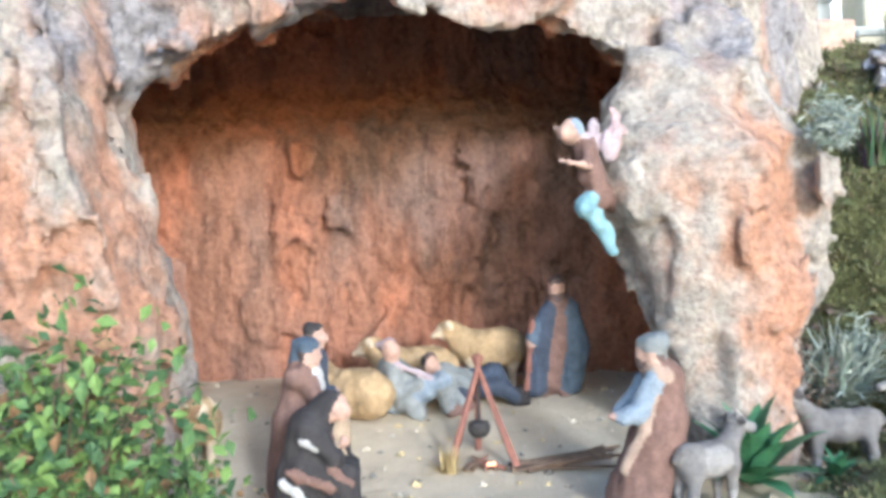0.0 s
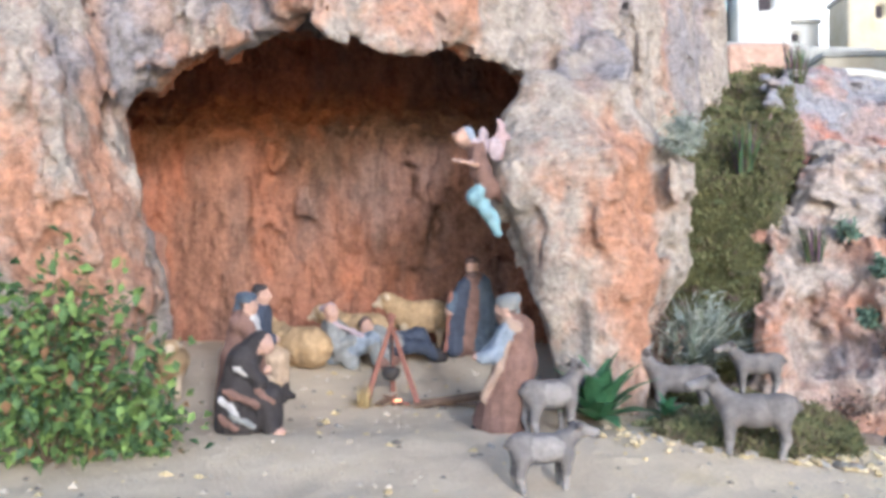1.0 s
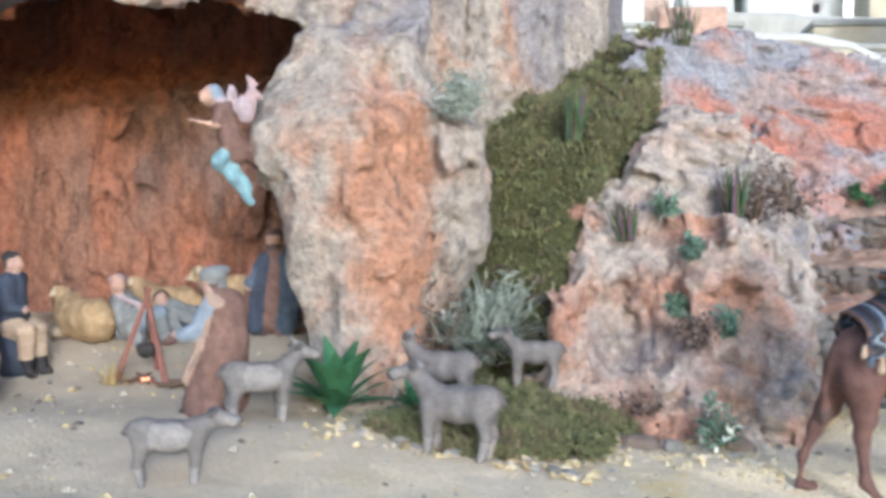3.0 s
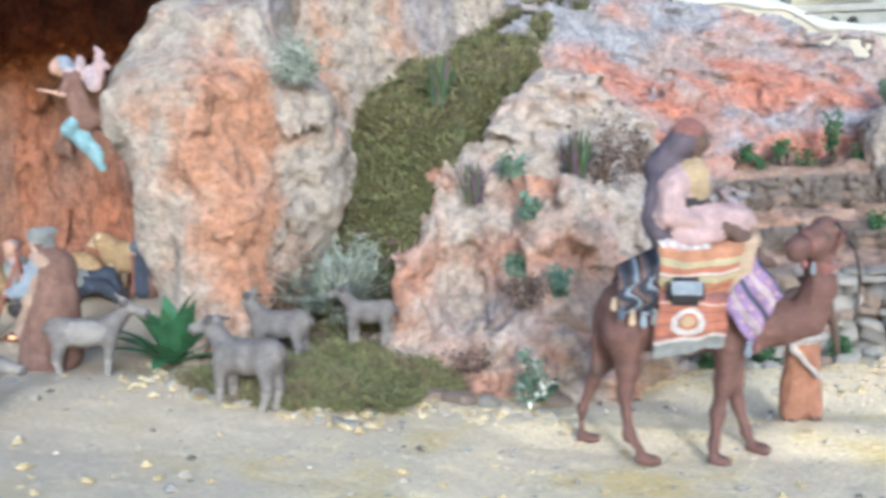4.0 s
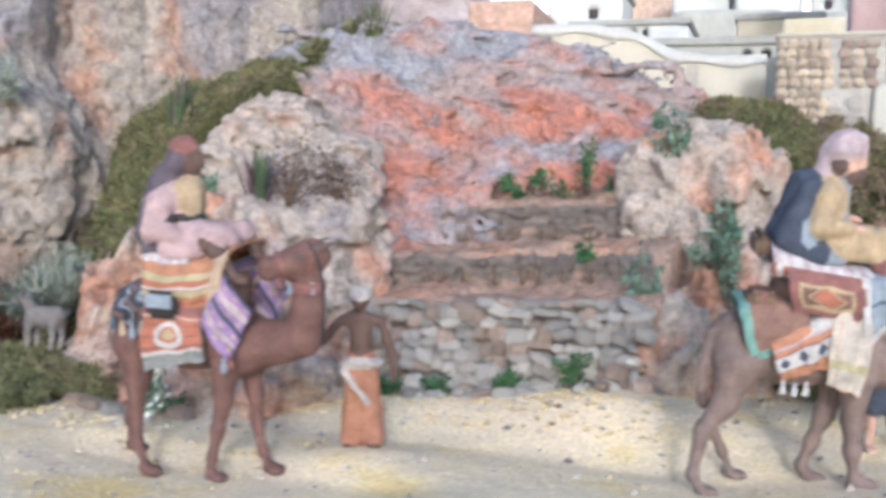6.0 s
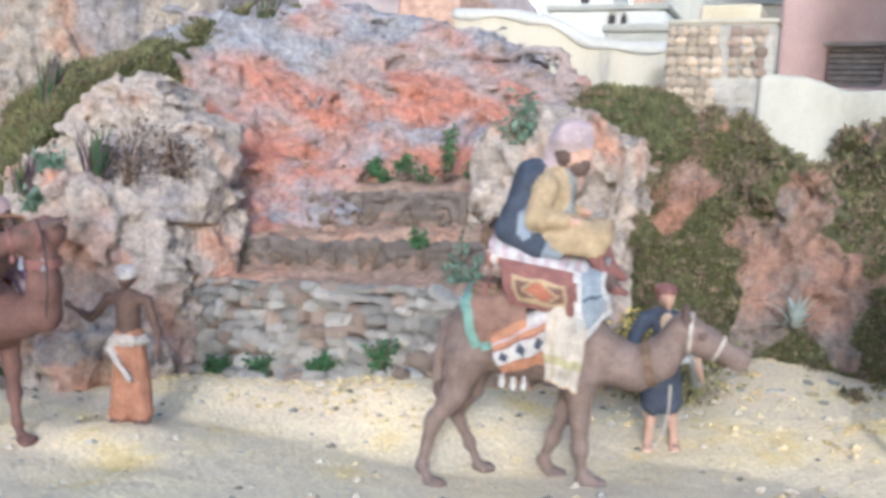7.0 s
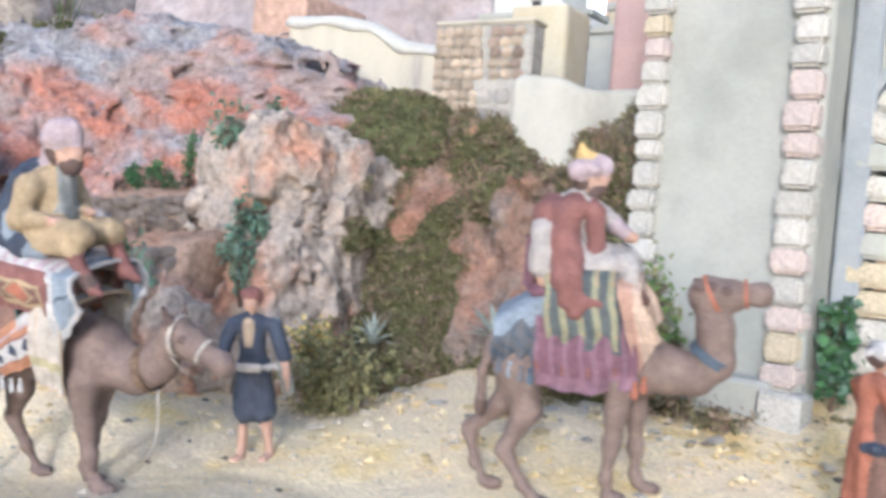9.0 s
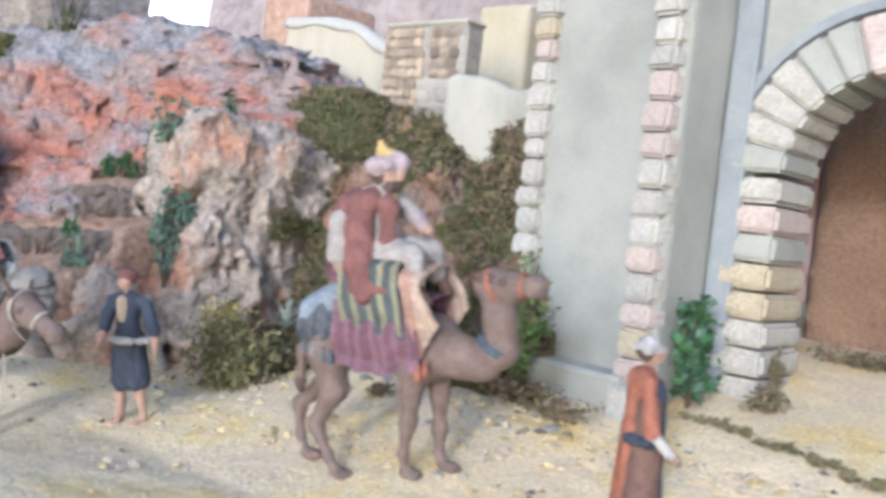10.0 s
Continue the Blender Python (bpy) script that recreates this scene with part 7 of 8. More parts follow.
# lead ropes
def rope(label, pts, radius, mat):
    bm = bmesh.new()
    prev = None
    for k in range(15):
        f = k / 14
        c = pts[0] * (1 - f) ** 2 + pts[1] * 2 * f * (1 - f) + pts[2] * f * f
        ringv = [bm.verts.new(c + Vector((radius * math.cos(a), radius * math.sin(a), 0))) for a in (0, 1.57, 3.14, 4.71)]
        if prev:
            for i in range(4):
                bm.faces.new((prev[i], prev[(i + 1) % 4], ringv[(i + 1) % 4], ringv[i]))
        prev = ringv
    tagged(part("lead_rope", bm, mat), label, "rope")


rope("thin pale lead rope hanging from a camel's halter", [camel2.matrix_world @ Vector((0.168, -0.024, 0.172)), camel2.matrix_world @ Vector((0.172, -0.028, 0.10)), camel2.matrix_world @ Vector((0.150, -0.024, 0.085))], 0.0014, CREAM_CLOTH)
rope("pale halter rope slung from the muzzle to the jaw", [camel2.matrix_world @ Vector((0.240, -0.015, 0.198)), camel2.matrix_world @ Vector((0.214, -0.022, 0.184)), camel2.matrix_world @ Vector((0.186, -0.021, 0.214))], 0.0012, CREAM_CLOTH)
rope("dark lead rope from the brown camel's head to its servant", [camel1.matrix_world @ Vector((0.186, -0.024, 0.328)), camel1.matrix_world @ Vector((0.226, -0.045, 0.290)), camel1.matrix_world @ Vector((0.212, -0.045, 0.205))], 0.0018, BLACK)


# ---- goats and sheep ----
def goat(x, y, turn, s=1.0, up=0.0, horns=True, z=None):
    q = [("e", (0, 0, 0.068), (0.046, 0.021, 0.025), 0), ("e", (-0.034, 0, 0.072), (0.022, 0.020, 0.023), 0), ("e", (0.0, -0.018, 0.070), (0.020, 0.006, 0.014), 1), ("c", (0.036, 0, 0.078), (0.062, 0, 0.104 + up), 0.017, 0.011, 0), ("c", (0.062, 0, 0.106 + up), (0.088, 0, 0.099 + up), 0.0115, 0.007, 1), ("e", (0.091, 0, 0.097 + up), (0.007, 0.007, 0.006), 2),
         ("c", (-0.052, 0, 0.082), (-0.062, 0, 0.074), 0.006, 0.004, 2)]
    for s2 in (-1, 1):
        q.append(("c", (0.058, s2 * 0.010, 0.114 + up), (0.050, s2 * 0.022, 0.112 + up), 0.004, 0.003, 2))
        if horns:
            q.append(("c", (0.060, s2 * 0.005, 0.114 + up), (0.044, s2 * 0.010, 0.130 + up), 0.0036, 0.002, 1))
        for lx, kx in ((0.034, 0.0), (-0.036, -0.006)):
            q += [("c", (lx, s2 * 0.012, 0.058), (lx + kx, s2 * 0.012, 0.03), 0.0115, 0.006, 0), ("c", (lx + kx, s2 * 0.012, 0.03), (lx, s2 * 0.012, 0.005), 0.0055, 0.0055, 1)]
    ob = sculpt("goat_figurine", q, [GOAT, GOAT_PALE, GOAT_DARK], 0.0032, "grey painted goat figurine standing at the road's edge", "figurine", 0.009, (0.0012, 70), "goats", s)
    return place(ob, x, y, turn, z=z)


goat(0.31, 0.985, 20, 0.92, -0.012, False)
goat(0.338, 1.235, 35, 1.02)
goat(0.655, 1.155, 165, 1.12, horns=False)
goat(0.592, 1.425, 172, 1.06, z=0.045)
goat(0.745, 1.455, 175, 0.84, z=0.085, horns=False)


def sheep(x, y, turn, s=1.0, label="golden tan sheep figurine lying down in the cave", stand=False):
    q = [("e", (0, 0, 0.042), (0.062, 0.034, 0.036), 0), ("e", (-0.035, 0, 0.04), (0.035, 0.034, 0.034), 0), ("e", (0.04, 0, 0.046), (0.032, 0.03, 0.03), 0), ("c", (0.055, 0, 0.06), (0.074, 0, 0.076), 0.022, 0.018, 0), ("c", (0.078, 0, 0.076), (0.100, 0, 0.066), 0.014, 0.009, 1)]
    for s2 in (-1, 1):
        q.append(("c", (0.076, s2 * 0.012, 0.084), (0.070, s2 * 0.026, 0.078), 0.005, 0.004, 1))
        if stand:
            q += [("c", (0.035, s2 * 0.016, 0.03), (0.035, s2 * 0.016, -0.028), 0.010, 0.006, 1), ("c", (-0.04, s2 * 0.016, 0.03), (-0.04, s2 * 0.016, -0.028), 0.010, 0.006, 1)]
        else:
            q.append(("c", (0.04, s2 * 0.024, 0.016), (0.075, s2 * 0.022, 0.010), 0.010, 0.007, 1))
    ob = sculpt("sheep_figurine", q, [SHEEP, SHEEP_PALE], 0.004, label, "figurine", 0.012, (0.004, 70), "sheep", s)
    return place(ob, x, y, turn, z=gz(x, y) + (0.034 * s if stand else 0))


sheep(-0.165, 1.625, 150, 1.20)
sheep(-0.055, 1.775, 172, 1.15, "golden tan sheep figurine resting behind the shepherds")
sheep(0.085, 1.80, 184, 1.05, "golden tan sheep figurine standing beside the shepherd", True)
sheep(-0.385, 1.47, -75, 0.95, "tan sheep figurine standing under the rock", True)

# ---- cooking fire ----
tri_root = thing("cooking_tripod", "red-brown stick tripod with a hanging black pot", "tripod", (0.048, 1.455, gz(0.048, 1.455)))


def stick(name, a, b, r0, r1, mat, parent):
    bm = bmesh.new()
    d = Vector(b) - Vector(a)
    bmesh.ops.create_cone(bm, cap_ends=True, segments=7, radius1=r0, radius2=r1, depth=d.length)
    bmesh.ops.transform(bm, matrix=Matrix.Translation((Vector(a) + Vector(b)) / 2) @ d.to_track_quat("Z", "Y").to_matrix().to_4x4(), verts=bm.verts)
    rr = random.Random(int(a[0] * 9999))
    for v in bm.verts:
        v.co += Vector([rr.uniform(-0.0008, 0.0008) for _ in range(3)])
    return part(name, bm, mat, parent)


stick("leg", (-0.045, -0.02, 0), (0.006, 0.0, 0.165), 0.006, 0.004, STICK, tri_root)
stick("leg", (0.055, -0.035, 0), (-0.006, 0.003, 0.165), 0.006, 0.004, STICK, tri_root)
stick("leg", (0.0, 0.05, 0), (0.0, -0.006, 0.168), 0.006, 0.004, STICK, tri_root)
stick("chain", (0.0, 0.0, 0.06), (0.0, 0.0, 0.15), 0.0018, 0.0018, IRON, tri_root)
bm = bmesh.new()
bmesh.ops.create_uvsphere(bm, u_segments=14, v_segments=9, radius=0.018)
for v in list(bm.verts):
    if v.co.z > 0.008:
        v.co.z = 0.008 + (v.co.z - 0.008) * 0.2
bmesh.ops.transform(bm, matrix=Matrix.Translation((0, 0, 0.055)), verts=bm.verts)
part("pot", bm, IRON, tri_root, "black iron pot")
fire = thing("camp_fire", "small heap of sticks with glowing embers", "fire", (0.05, 1.44, gz(0.05, 1.44)))
r = random.Random(4)
for k in range(12):
    a = r.uniform(0, 6.3)
    L = r.uniform(0.02, 0.045)
    stick("twig", (L * math.cos(a), L * math.sin(a), 0.002), (-L * 0.4 * math.cos(a), -L * 0.4 * math.sin(a), r.uniform(0.006, 0.016)), 0.003, 0.002, BARK if k % 2 else STICK, fire)
for k in range(4):
    bm = bmesh.new()
    bmesh.ops.create_icosphere(bm, subdivisions=1, radius=0.0032)
    bmesh.ops.transform(bm, matrix=Matrix.Translation((r.uniform(0, 0.02), -0.02 + r.uniform(-0.006, 0.006), 0.008)), verts=bm.verts)
    part("ember", bm, EMBER, fire, "glowing ember")
twigs = thing("twig_bundle", "bundle of long brown brushwood lying on the sand", "brushwood", (0.16, 1.43, gz(0.16, 1.43)))
for k in range(14):
    stick("twig", (-0.06 + r.uniform(-0.01, 0.02), r.uniform(-0.03, 0.03), 0.004), (0.09 + r.uniform(-0.02, 0.02), r.uniform(-0.035, 0.035), r.uniform(0.006, 0.03)), 0.0035, 0.002, BARK, twigs)
straw = blades("straw_heap", (0.0, 1.42, gz(0, 1.42)), 70, 0.05, 1.5, 0.003, [STRAW], "small heap of yellow straw by the tripod", "straw", curl=0.1, seed=3)


# ---- plants ----
def agave(x, y, z, n, length, width, mat, label, seed, spread=1.15, thick=0.10):
    root = thing("agave", label, "plant", (x, y, z), "agaves")
    r = random.Random(seed)
    bm = bmesh.new()
    steps = 7
    rows = []
    for k in range(steps + 1):
        f = k / steps
        w = width * (0.55 + 1.3 * f - 0.5 * f * f if f < 0.45 else 1.0 * (1 - ((f - 0.45) / 0.55) ** 1.7)) * 0.5
        w = max(w, 0.0006)
        bend = -0.25 * length * f * f * f
        t = thick * width * (1.05 - f)
        rows.append([bm.verts.new((length * f, s * w, bend + dz * t)) for s, dz in ((-1, 0.5), (0, -0.5), (1, 0.5), (0, -1.5))])
    for a, b in zip(rows, rows[1:]):
        for i in range(4):
            j = (i + 1) % 4
            bm.faces.new((a[i], a[j], b[j], b[i]))
    bmesh.ops.recalc_face_normals(bm, faces=bm.faces)
    me = bpy.data.meshes.new("leaf")
    bm.to_mesh(me)
    bm.free()
    me.materials.append(mat)
    for k in range(n):
        f = k / n
        o = new("leaf", me)
        o.parent = root
        o.matrix_local = pose(0, 0, 0.006, 0, -(10 + 72 * (1 - f)) + r.uniform(-6, 6), k * 137.5 + r.uniform(-10, 10)) @ Matrix.Diagonal((*[r.uniform(0.82, 1.05)] * 3, 1))
    return root


agave(0.432, 1.345, gz(0.445, 1.345), 24, 0.125, 0.044, AGAVE_GREEN, "large deep green agave on the sand before the rock", 1)
agave(0.555, 1.35, gz(0.55, 1.35) + 0.004, 14, 0.052, 0.020, AGAVE_GREEN, "small green agave beside the moss", 2)
agave(2.285, 2.15, 0.20, 18, 0.075, 0.012, AGAVE_PALE, "pale spiky agave on the mossy slope", 3)
agave(2.075, 2.08, 0.165, 16, 0.065, 0.011, AGAVE_PALE, "pale spiky agave at the foot of the slope", 4)

blades("silver_shrub", (0.66, 1.575, 0.135), 280, 0.165, 1.3, 0.0085, SILVER, "bushy silver-grey plant with narrow lobed leaves", "shrub", curl=0.5, seed=11, base=0.03)
blades("silver_shrub", (0.60, 1.575, 0.12), 170, 0.125, 1.35, 0.008, SILVER, "low silver-grey plant at the rock's foot", "shrub", curl=0.5, seed=12, base=0.035)
for k, (lab, x, y, z, w, h, n, size) in enumerate((("fluffy silver-grey plant hanging on the rock face", 0.605, 1.455, 0.535, 0.05, 0.09, 900, 0.013), ("bushy silver-grey plant before the gully", 0.665, 1.57, 0.10, 0.07, 0.15, 800, 0.016))):
    leafy("silver_plant", (x, y, z), (w, w * 0.7, h), n, size, SILVER, lab, "plant", SILVER[1], seed=170 + k, narrow=0.14, droop=-0.3)

blades("silver_shrub", (0.63, 1.535, 0.13), 70, 0.10, 1.3, 0.014, [SILVER[0], SILVER[1], SILVER[1]], "pale silver-grey plant with broad pointed leaves", "shrub", curl=0.35, seed=13, base=0.03)

spear = [("spiky dark grass tuft with purple tips on the mossy bank", 0.80, 1.74, 0.525, 0.12, 80), ("dark spiky grass tuft in a rock cleft", 0.90, 1.60, 0.33, 0.09, 45), ("tall spiky grass tuft below the boulder", 1.085, 1.605, 0.365, 0.12, 80), ("spiky green plant on the cliff ledge", 1.04, 2.13, 0.775, 0.15, 60)]
for k, (lab, x, y, z, h, n) in enumerate(spear):
    blades("grass_tuft", (x, y, z), n, h, 0.42, 0.006, [GREEN[1], MOSS[0], PURPLE_LEAF], lab, "grass", "grass tufts", curl=0.15, seed=40 + k, base=0.015)

dry = [(0.93, 1.475, 0.02, 0.06, 0.07), (1.015, 1.49, 0.15, 0.05, 0.06), (1.13, 1.64, 0.365, 0.095, 0.12), (1.20, 1.68, 0.37, 0.07, 0.10), (0.575, 1.56, 0.07, 0.06, 0.20), (0.535, 1.50, 0.05, 0.045, 0.26), (0.50, 1.43, 0.05, 0.04, 0.11), (0.565, 1.485, 0.05, 0.06, 0.17), (0.66, 1.60, 0.06, 0.08, 0.16)]
for k, (x, y, z, w, h) in enumerate(dry):
    leafy("dry_bush", (x, y, z), (w, w * 0.7, h), 420, 0.006, DRY, "withered brown bush with fine twigs", "bush", seed=60 + k, group="dry bushes")
for k in range(9):
    x = 1.24 + 0.05 * k
    leafy("dry_bush", (x, 2.06, 0.418 + 0.07 * (x - 1.46)), (0.028, 0.02, 0.035), 120, 0.006, DRY if k % 2 else GREEN, "small brown and green bush on the top terrace", "bush", seed=80 + k, group="terrace bushes")
green = [(1.165, 1.89, 0.30, 0.04, 0.09), (1.17, 1.85, 0.22, 0.035, 0.08), (1.235, 2.05, 0.415, 0.06, 0.05), (1.41, 2.06, 0.43, 0.03, 0.045), (1.49, 2.06, 0.435, 0.035, 0.05), (1.59, 2.06, 0.43, 0.04, 0.11), (1.64, 1.86, 0.29, 0.025, 0.05), (1.55, 1.69, 0.0, 0.04, 0.05), (1.42, 1.69, 0.0, 0.035, 0.045), (1.33, 1.69, 0.0, 0.03, 0.03), (1.67, 1.70, 0.01, 0.05, 0.06), (1.12, 1.55, 0.0, 0.035, 0.045), (1.17, 1.62, 0.0, 0.05, 0.05),
         (1.05, 1.43, 0.0, 0.03, 0.04), (1.75, 1.75, 0.0, 0.035, 0.05)]
for k, (x, y, z, w, h) in enumerate(green):
    z = z if z > 0.05 else gz(x, y)
    leafy("green_bush", (x, y, z), (w, w * 0.6, h), 260, 0.0065, GREEN, "small dark green bush among the stones", "bush", seed=100 + k, group="small green bushes")
jade = [(0.965, 1.60, 0.37, 0.03, 0.04), (1.01, 1.50, 0.30, 0.025, 0.04), (0.985, 1.48, 0.20, 0.022, 0.03), (1.07, 1.48, 0.17, 0.025, 0.04), (1.035, 1.40, 0.0, 0.03, 0.07), (1.79, 1.97, 0.50, 0.045, 0.09), (1.76, 1.94, 0.20, 0.03, 0.10), (1.86, 1.93, 0.29, 0.04, 0.10), (1.90, 1.92, 0.22, 0.03, 0.12), (1.74, 1.86, 0.17, 0.025, 0.06), (1.84, 1.88, 0.06, 0.03, 0.06), (1.72, 2.16, 0.57, 0.025, 0.05), (1.90, 2.0, 0.34, 0.025, 0.06)]
def front_of(rock, x, z, y):
    """The foremost face of a rock at x and z."""
    v = np.empty(len(rock.data.vertices) * 3, np.float32)
    rock.data.vertices.foreach_get("co", v)
    v = v.reshape(-1, 3)
    near = (np.abs(v[:, 0] - x) < 0.015) & (np.abs(v[:, 2] - z) < 0.015)
    return float(v[near, 1].min()) if near.any() else y


for k, (x, y, z, w, h) in enumerate(jade):
    if z > 0.1 and (x > 1.7 or 0.97 < x < 1.1):
        y = front_of(bpy.data.objects["rock_face" if x > 1.7 else "outcrop"], x, z + h * 0.4, y) - 0.002
    leafy("succulent", (x, y, z), (w * 1.25, w * 0.9, h * 1.2), 210, 0.0105, JADE + ([WHITE_LEAF] if k == 4 else []), "blue-green leafy plant clinging to the rock", "plant", seed=130 + k, group="succulents", narrow=0.4)

leafy("ivy_bush", (-0.44, 1.06, gz(-0.44, 1.06)), (0.17, 0.11, 0.30), 2600, 0.0125, IVY, "bushy bright green ivy with some reddish leaves", "ivy", seed=5, narrow=0.62)
leafy("ivy_bush", (-0.62, 1.02, gz(-0.6, 1.02)), (0.15, 0.10, 0.33), 1700, 0.0125, IVY, "tall green ivy climbing the rock's foot", "ivy", seed=6, narrow=0.62)
leafy("ivy_bush", (-0.31, 1.10, gz(-0.3, 1.1)), (0.09, 0.08, 0.12), 700, 0.0115, IVY, "low trailing ivy on the sand", "ivy", seed=7, narrow=0.62)
leafy("flowering_bush", (2.10, 1.93, gz(2.1, 1.93)), (0.11, 0.09, 0.12), 2200, 0.0075, [MOSS_DARK[1], coloured("leaf_olive", (0.24, 0.225, 0.08), 0.9), MOSS[1], MOSS[1]], "bushy olive shrub with small yellow flowers", "bush", seed=8)
leafy("flowering_bush", (2.03, 1.97, gz(2.03, 1.97) + 0.07), (0.06, 0.05, 0.08), 420, 0.007, [MOSS[1], YELLOW_LEAF, YELLOW_LEAF], "yellow-flowered sprigs on the shrub", "bush", seed=9)
leafy("green_bush", (2.56, 2.16, gz(2.56, 2.16)), (0.065, 0.035, 0.235), 760, 0.009, [IVY[0], IVY[1], MOSS[1]], "tall bright green plant against the tower", "plant", seed=14, group="tower plants")
leafy("green_bush", (2.83, 2.26, gz(2.83, 2.26)), (0.05, 0.035, 0.17), 520, 0.011, [GREEN[0], JADE[0], GREEN[1]], "dark green leafy creeper between tower and gate", "plant", seed=15, group="tower plants", narrow=0.8)
for k, (x, y, w) in enumerate(((2.62, 2.12, 0.09), (2.70, 2.10, 0.06), (2.93, 2.32, 0.03), (3.0, 2.62, 0.12))):
    leafy("dry_bush", (x, y, gz(x, y)), (w, 0.035, 0.035), 420, 0.007, MOSS_DARK, "brown matted bush at the wall's foot", "bush", seed=160 + k, group="wall-foot bushes")

# ---- moss and gravel ----
OCHRE = grainy("ochre_stone", [(0.3, (0.50, 0.38, 0.20)), (0.6, (0.66, 0.54, 0.32))], 40, 0.9, 0.002, island=0.25)
rubble = [stone_mesh("stone", 90 + k, OCHRE if k % 2 else STONE) for k in range(4)]
fuzz("moss", bpy.data.objects["mossy_bank"], 75000, 0.0085, MOSS, "thick green moss on the gully bank", lambda c: (c[:, 2] > 0.03) & (c[:, 1] < 2.35) & (bank_bare(*c.T) < 0.3), 1)
fuzz("moss", bpy.data.objects["mossy_slope"], 70000, 0.0085, MOSS_DARK, "brown and green moss over the slope", lambda c: (c[:, 1] < 2.5) & (slope_bare(c) + 0.35 * vnoise(c * 45) < 0.40), 2)


def moss_mat(x, y, rx, ry, h, seed, label):
    d = lambda X, Y, Z: np.maximum(ell_d(X, Y, Z, (x, y, gz(x, y)), (rx, ry, h)), gz(x, y) - 0.02 - Z)
    ob = carve("moss_mat", (x - rx - 0.06, y - ry - 0.06, gz(x, y) - 0.03), (x + rx + 0.06, y + ry + 0.06, gz(x, y) + h + 0.04), 0.009, d, [MOSS[0]], None, (0.02, 10, 0.006, 40), (1, 1, 1), label, "moss", seed=seed)
    fuzz("moss", ob, 20000, 0.007, MOSS, "short green moss shoots on the mat", lambda c: c[:, 2] > gz(x, y) - 0.01, int(seed))


moss_mat(0.68, 1.30, 0.20, 0.13, 0.032, 21, "mat of green moss under the goats")
moss_mat(0.73, 1.48, 0.16, 0.14, 0.055, 22, "hump of moss at the gully's foot")

r = random.Random(77)
verts, faces, idx = [], [], []
for k in range(6100):
    x, y = r.uniform(-0.7, 3.6), r.uniform(0.45, 2.3)
    if x > 1.9 and r.random() < 0.25:
        y = r.uniform(1.6, 2.25)
    s = 0.0022 * r.expovariate(1) + 0.0014
    s = min(s, 0.009)
    if k >= 5200:
        x, s = (r.uniform(1.92, 3.3), r.uniform(0.004, 0.010)) if k % 2 else (r.uniform(0.45, 1.85), r.uniform(0.004, 0.008))
        y = (2.02 + 0.08 * (x > 2.5) - 0.28 * r.random() ** 1.6) if k % 2 else ((1.20 if x < 0.85 else 1.32 if x < 1.12 else 1.62) - 0.10 * r.random() ** 1.5 + 0.03)
    z = gz(x, y) + s * 0.2
    n0 = len(verts)
    a = r.uniform(0, 6.3)
    for dx, dy, dz in ((1, 0, 0), (0, 1, 0), (-1, 0, 0), (0, -1, 0), (0.1, 0.1, 0.7), (0, 0, -0.5)):
        j = [r.uniform(0.7, 1.3) for _ in range(3)]
        px, py = dx * j[0] * 1.3, dy * j[1]
        verts.append((x + s * (px * math.cos(a) - py * math.sin(a)), y + s * (px * math.sin(a) + py * math.cos(a)), z + s * dz * j[2]))
    faces += [(n0 + i, n0 + (i + 1) % 4, n0 + 4) for i in range(4)] + [(n0 + (i + 1) % 4, n0 + i, n0 + 5) for i in range(4)]
    idx += [r.choice((0, 1, 1, 2, 2, 3)) if k < 5200 else r.choice((1, 2, 2, 4, 4))] * 8
gravel_mats = [coloured("gravel_grey", (0.33, 0.31, 0.28)), coloured("gravel_sand", (0.58, 0.50, 0.38)), coloured("gravel_ochre", (0.62, 0.48, 0.22)), coloured("gravel_dark", (0.20, 0.17, 0.14)), coloured("gravel_straw", (0.74, 0.60, 0.33))]
tagged(new("gravel", mesh_from("gravel", verts, faces, gravel_mats, idx, False)), "scattered grey and ochre gravel on the sand", "gravel", kind="stuff")

# dry grass along the terraces
for k in range(22):
    x = 1.22 + 0.49 * (k % 11) / 10 + random.Random(k).uniform(-0.02, 0.02)
    y, z = ((1.852, 0.235), (1.992, 0.322))[k // 11]
    leafy("dry_bush", (x, y, z + 0.07 * (x - 1.46)), (0.03, 0.012, 0.04), 110, 0.007, [DRY[1], coloured("dry_straw", (0.34, 0.28, 0.22), 0.95)], "wispy brown dry grass before the terrace wall", "grass", seed=200 + k, group="terrace grass", narrow=0.16)

clumps("moss_cushion", bpy.data.objects["mossy_slope"], 330, 0.020, 130, 0.0045, MOSS_DARK + [MOSS[0], MOSS[1]], "soft cushions of green and brown moss on the slope",
       lambda c: (c[:, 1] < 2.48) & (c[:, 2] > 0.1) & (slope_bare(c) < 0.3), 31)
clumps("moss_cushion", bpy.data.objects["mossy_bank"], 230, 0.018, 130, 0.0045, [MOSS[0], MOSS[0], MOSS[1], MOSS[0]], "soft cushions of moss on the gully bank", lambda c: (c[:, 2] > 0.06) & (c[:, 1] < 2.35) & (bank_bare(*c.T) < 0.1), 32)
fuzz("moss", bpy.data.objects["rock_face"], 9000, 0.008, [MOSS_DARK[1], MOSS[0], MOSS_DARK[3]], "moss creeping over the edge of the rock", lambda c: (c[:, 0] + 0.03 * fbm(c, 14, 2) > 1.985) & (c[:, 1] > 2.1), 33)

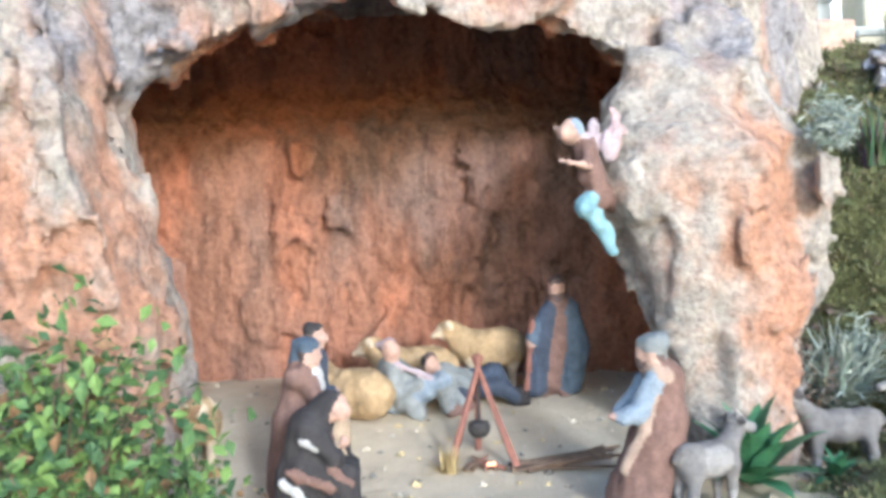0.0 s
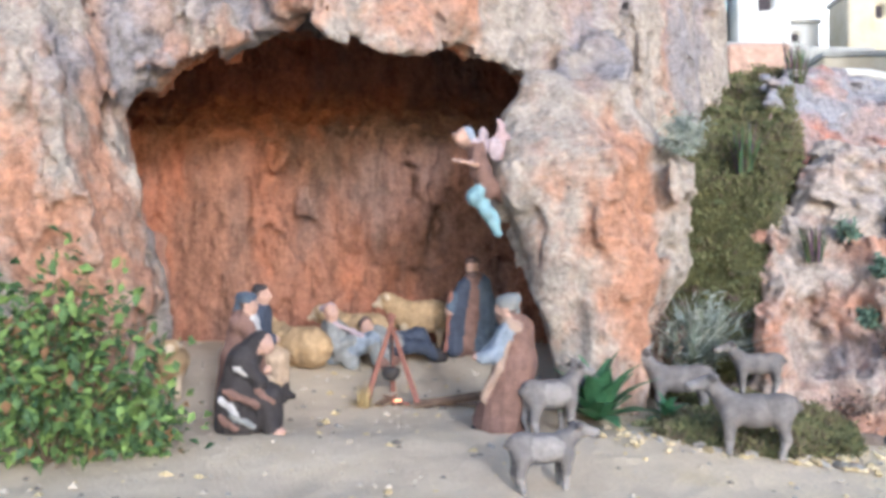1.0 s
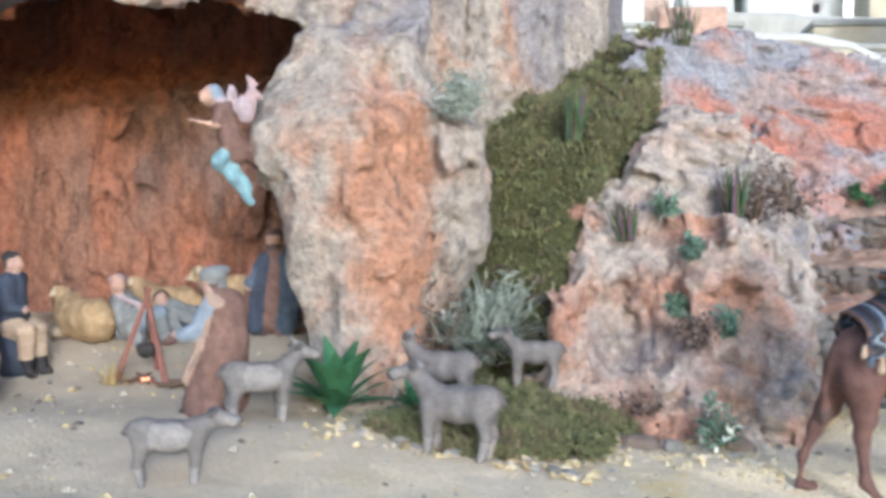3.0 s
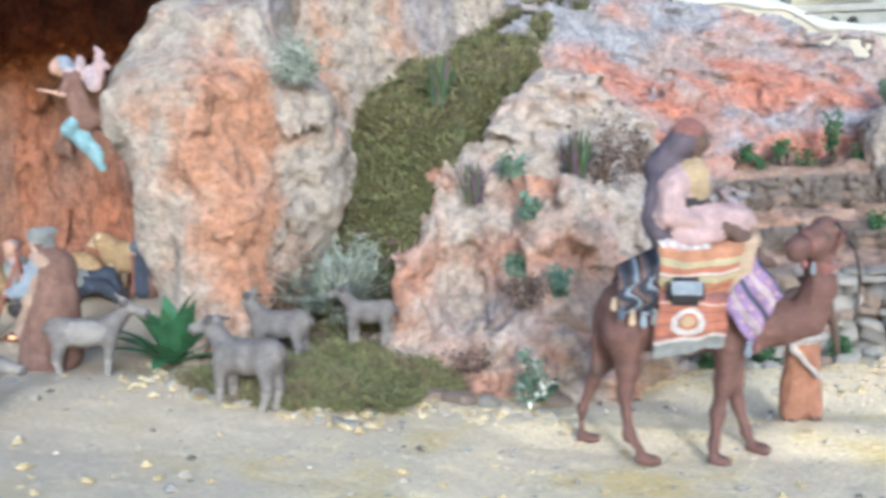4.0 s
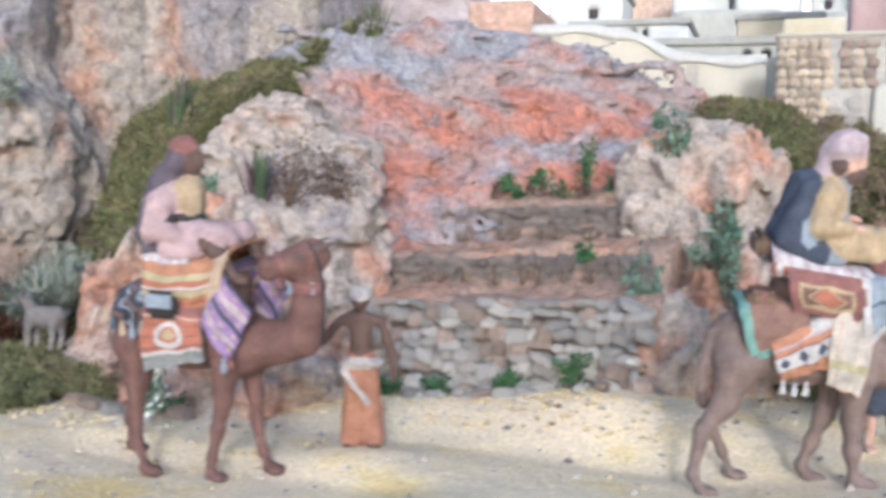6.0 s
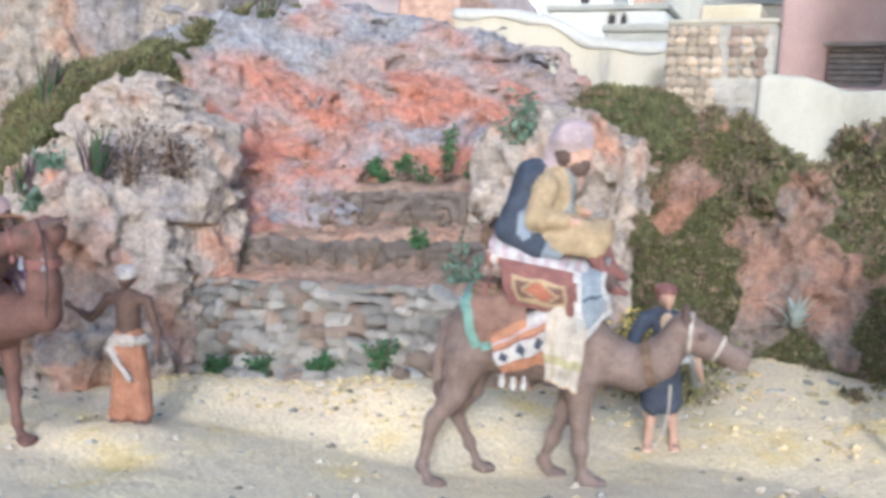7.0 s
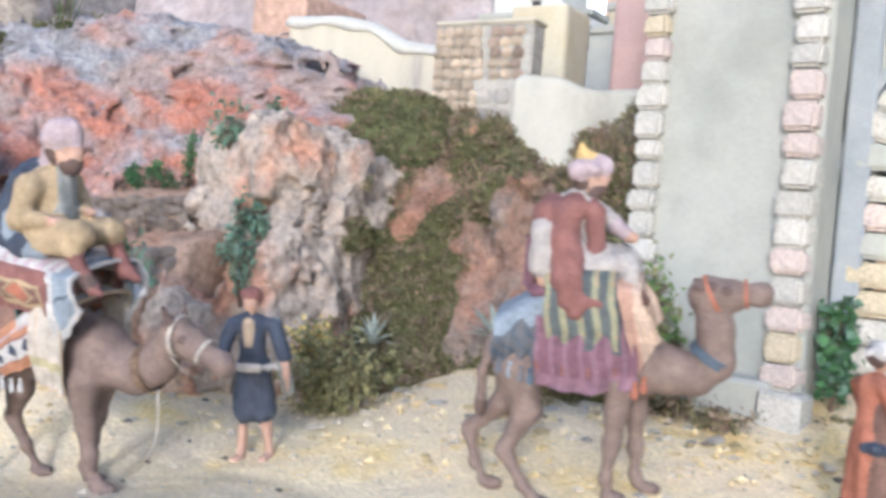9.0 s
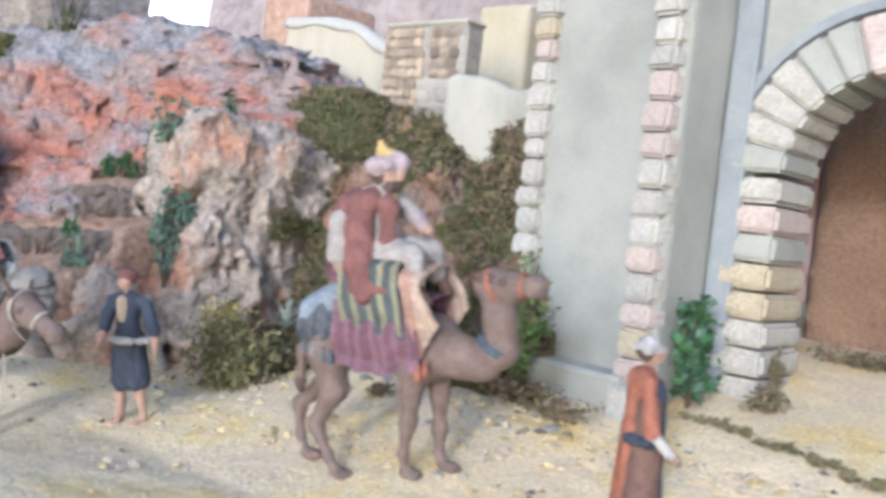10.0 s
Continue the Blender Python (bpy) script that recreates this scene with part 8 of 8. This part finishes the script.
# rubble along the foot of the rocks
r = random.Random(5)
for k in range(90):
    if k < 55:
        x = r.uniform(1.95, 2.75)
        y = 2.06 + 0.06 * (x > 2.5) + r.uniform(-0.10, 0.03)
    else:
        x = r.uniform(0.45, 1.1)
        y = (1.20 if x < 0.85 else 1.40) + r.uniform(-0.05, 0.05)
    o = new("loose_stone", rubble[r.randrange(4)])
    s = r.uniform(0.004, 0.011)
    o.matrix_world = pose(x, y, gz(x, y) + s * 0.2, r.uniform(-20, 20), r.uniform(-20, 20), r.uniform(0, 360)) @ Matrix.Diagonal((s * 1.4, s, s * 0.55, 1))
    tagged(o, "small ochre stone at the foot of the rocks", "stone", "rubble")

# pale broken rocks below the outcrop
r = random.Random(15)
broken = [stone_mesh("rock", 120 + k, STONE if k % 2 else STONE_WARM) for k in range(4)]
for x, y, s in ((0.80, 1.38, 0.024), (0.84, 1.40, 0.028), (0.875, 1.36, 0.020), (0.92, 1.34, 0.022), (0.97, 1.34, 0.018), (0.84, 1.31, 0.016), (0.66, 1.40, 0.028), (0.60, 1.42, 0.020), (1.08, 1.37, 0.020)):
    o = new("loose_rock", r.choice(broken))
    o.matrix_world = pose(x, y + 0.05, gz(x, y + 0.05) + s * 0.3, r.uniform(-15, 15), r.uniform(-15, 15), r.uniform(0, 360)) @ Matrix.Diagonal((s * 1.35, s, s * 0.7, 1))
    tagged(o, "pale broken rock lying at the outcrop's foot", "rock", "broken rocks")

# mound of moss where the tall rock meets the slope
mound = carve("moss_mound", (1.62, 2.22, 0.44), (2.08, 2.52, 0.76), 0.009, lambda x, y, z: np.minimum(ell_d(x, y, z, (1.86, 2.38, 0.59), (0.15, 0.09, 0.09)), ell_d(x, y, z, (1.95, 2.36, 0.55), (0.10, 0.08, 0.09))), [MOSS[0]], None,
              (0.025, 10, 0.006, 40), (1, 1, 1), "mound of green and brown moss on top of the rock", "moss", seed=27)
clumps("moss_cushion", mound, 70, 0.018, 130, 0.0045, MOSS_DARK + [MOSS[0]], "soft cushions of moss on the mound", lambda c: c[:, 2] > 0.5, 34)
fuzz("moss", mound, 22000, 0.008, [MOSS_DARK[1], MOSS[0], MOSS_DARK[0], MOSS_DARK[3]], "short moss shoots on the mound", lambda c: c[:, 2] > 0.5, 28)

# low moss along the edge of the gate's forecourt
r = random.Random(91)
for k in range(26):
    f = k / 25
    x, y = 2.86 + 0.36 * f + r.uniform(-0.012, 0.012), 2.225 - 0.095 * f + r.uniform(-0.010, 0.010)
    leafy("moss_tuft", (x, y, gz(x, y)), (0.016, 0.010, 0.010), 90, 0.0045, [MOSS[1], MOSS_DARK[1], MOSS_DARK[3]], "low tuft of olive moss along the path's edge", "moss", seed=300 + k, group="moss tufts")
leafy("dry_bush", (2.925, 2.37, gz(2.925, 2.37)), (0.025, 0.02, 0.075), 300, 0.008, [MOSS_DARK[1], MOSS_DARK[3], MOSS[0]], "olive dry grass at the gate's jamb", "grass", seed=340, narrow=0.2)
clumps("moss_cushion", bpy.data.objects["mossy_bank"], 120, 0.020, 120, 0.005, [DRY[0], DRY[2], MOSS_DARK[2], MOSS_DARK[0]], "brown withered growth low in the gully", lambda c: (c[:, 2] > 0.03) & (c[:, 2] < 0.34) & (c[:, 0] < 0.82), 35)
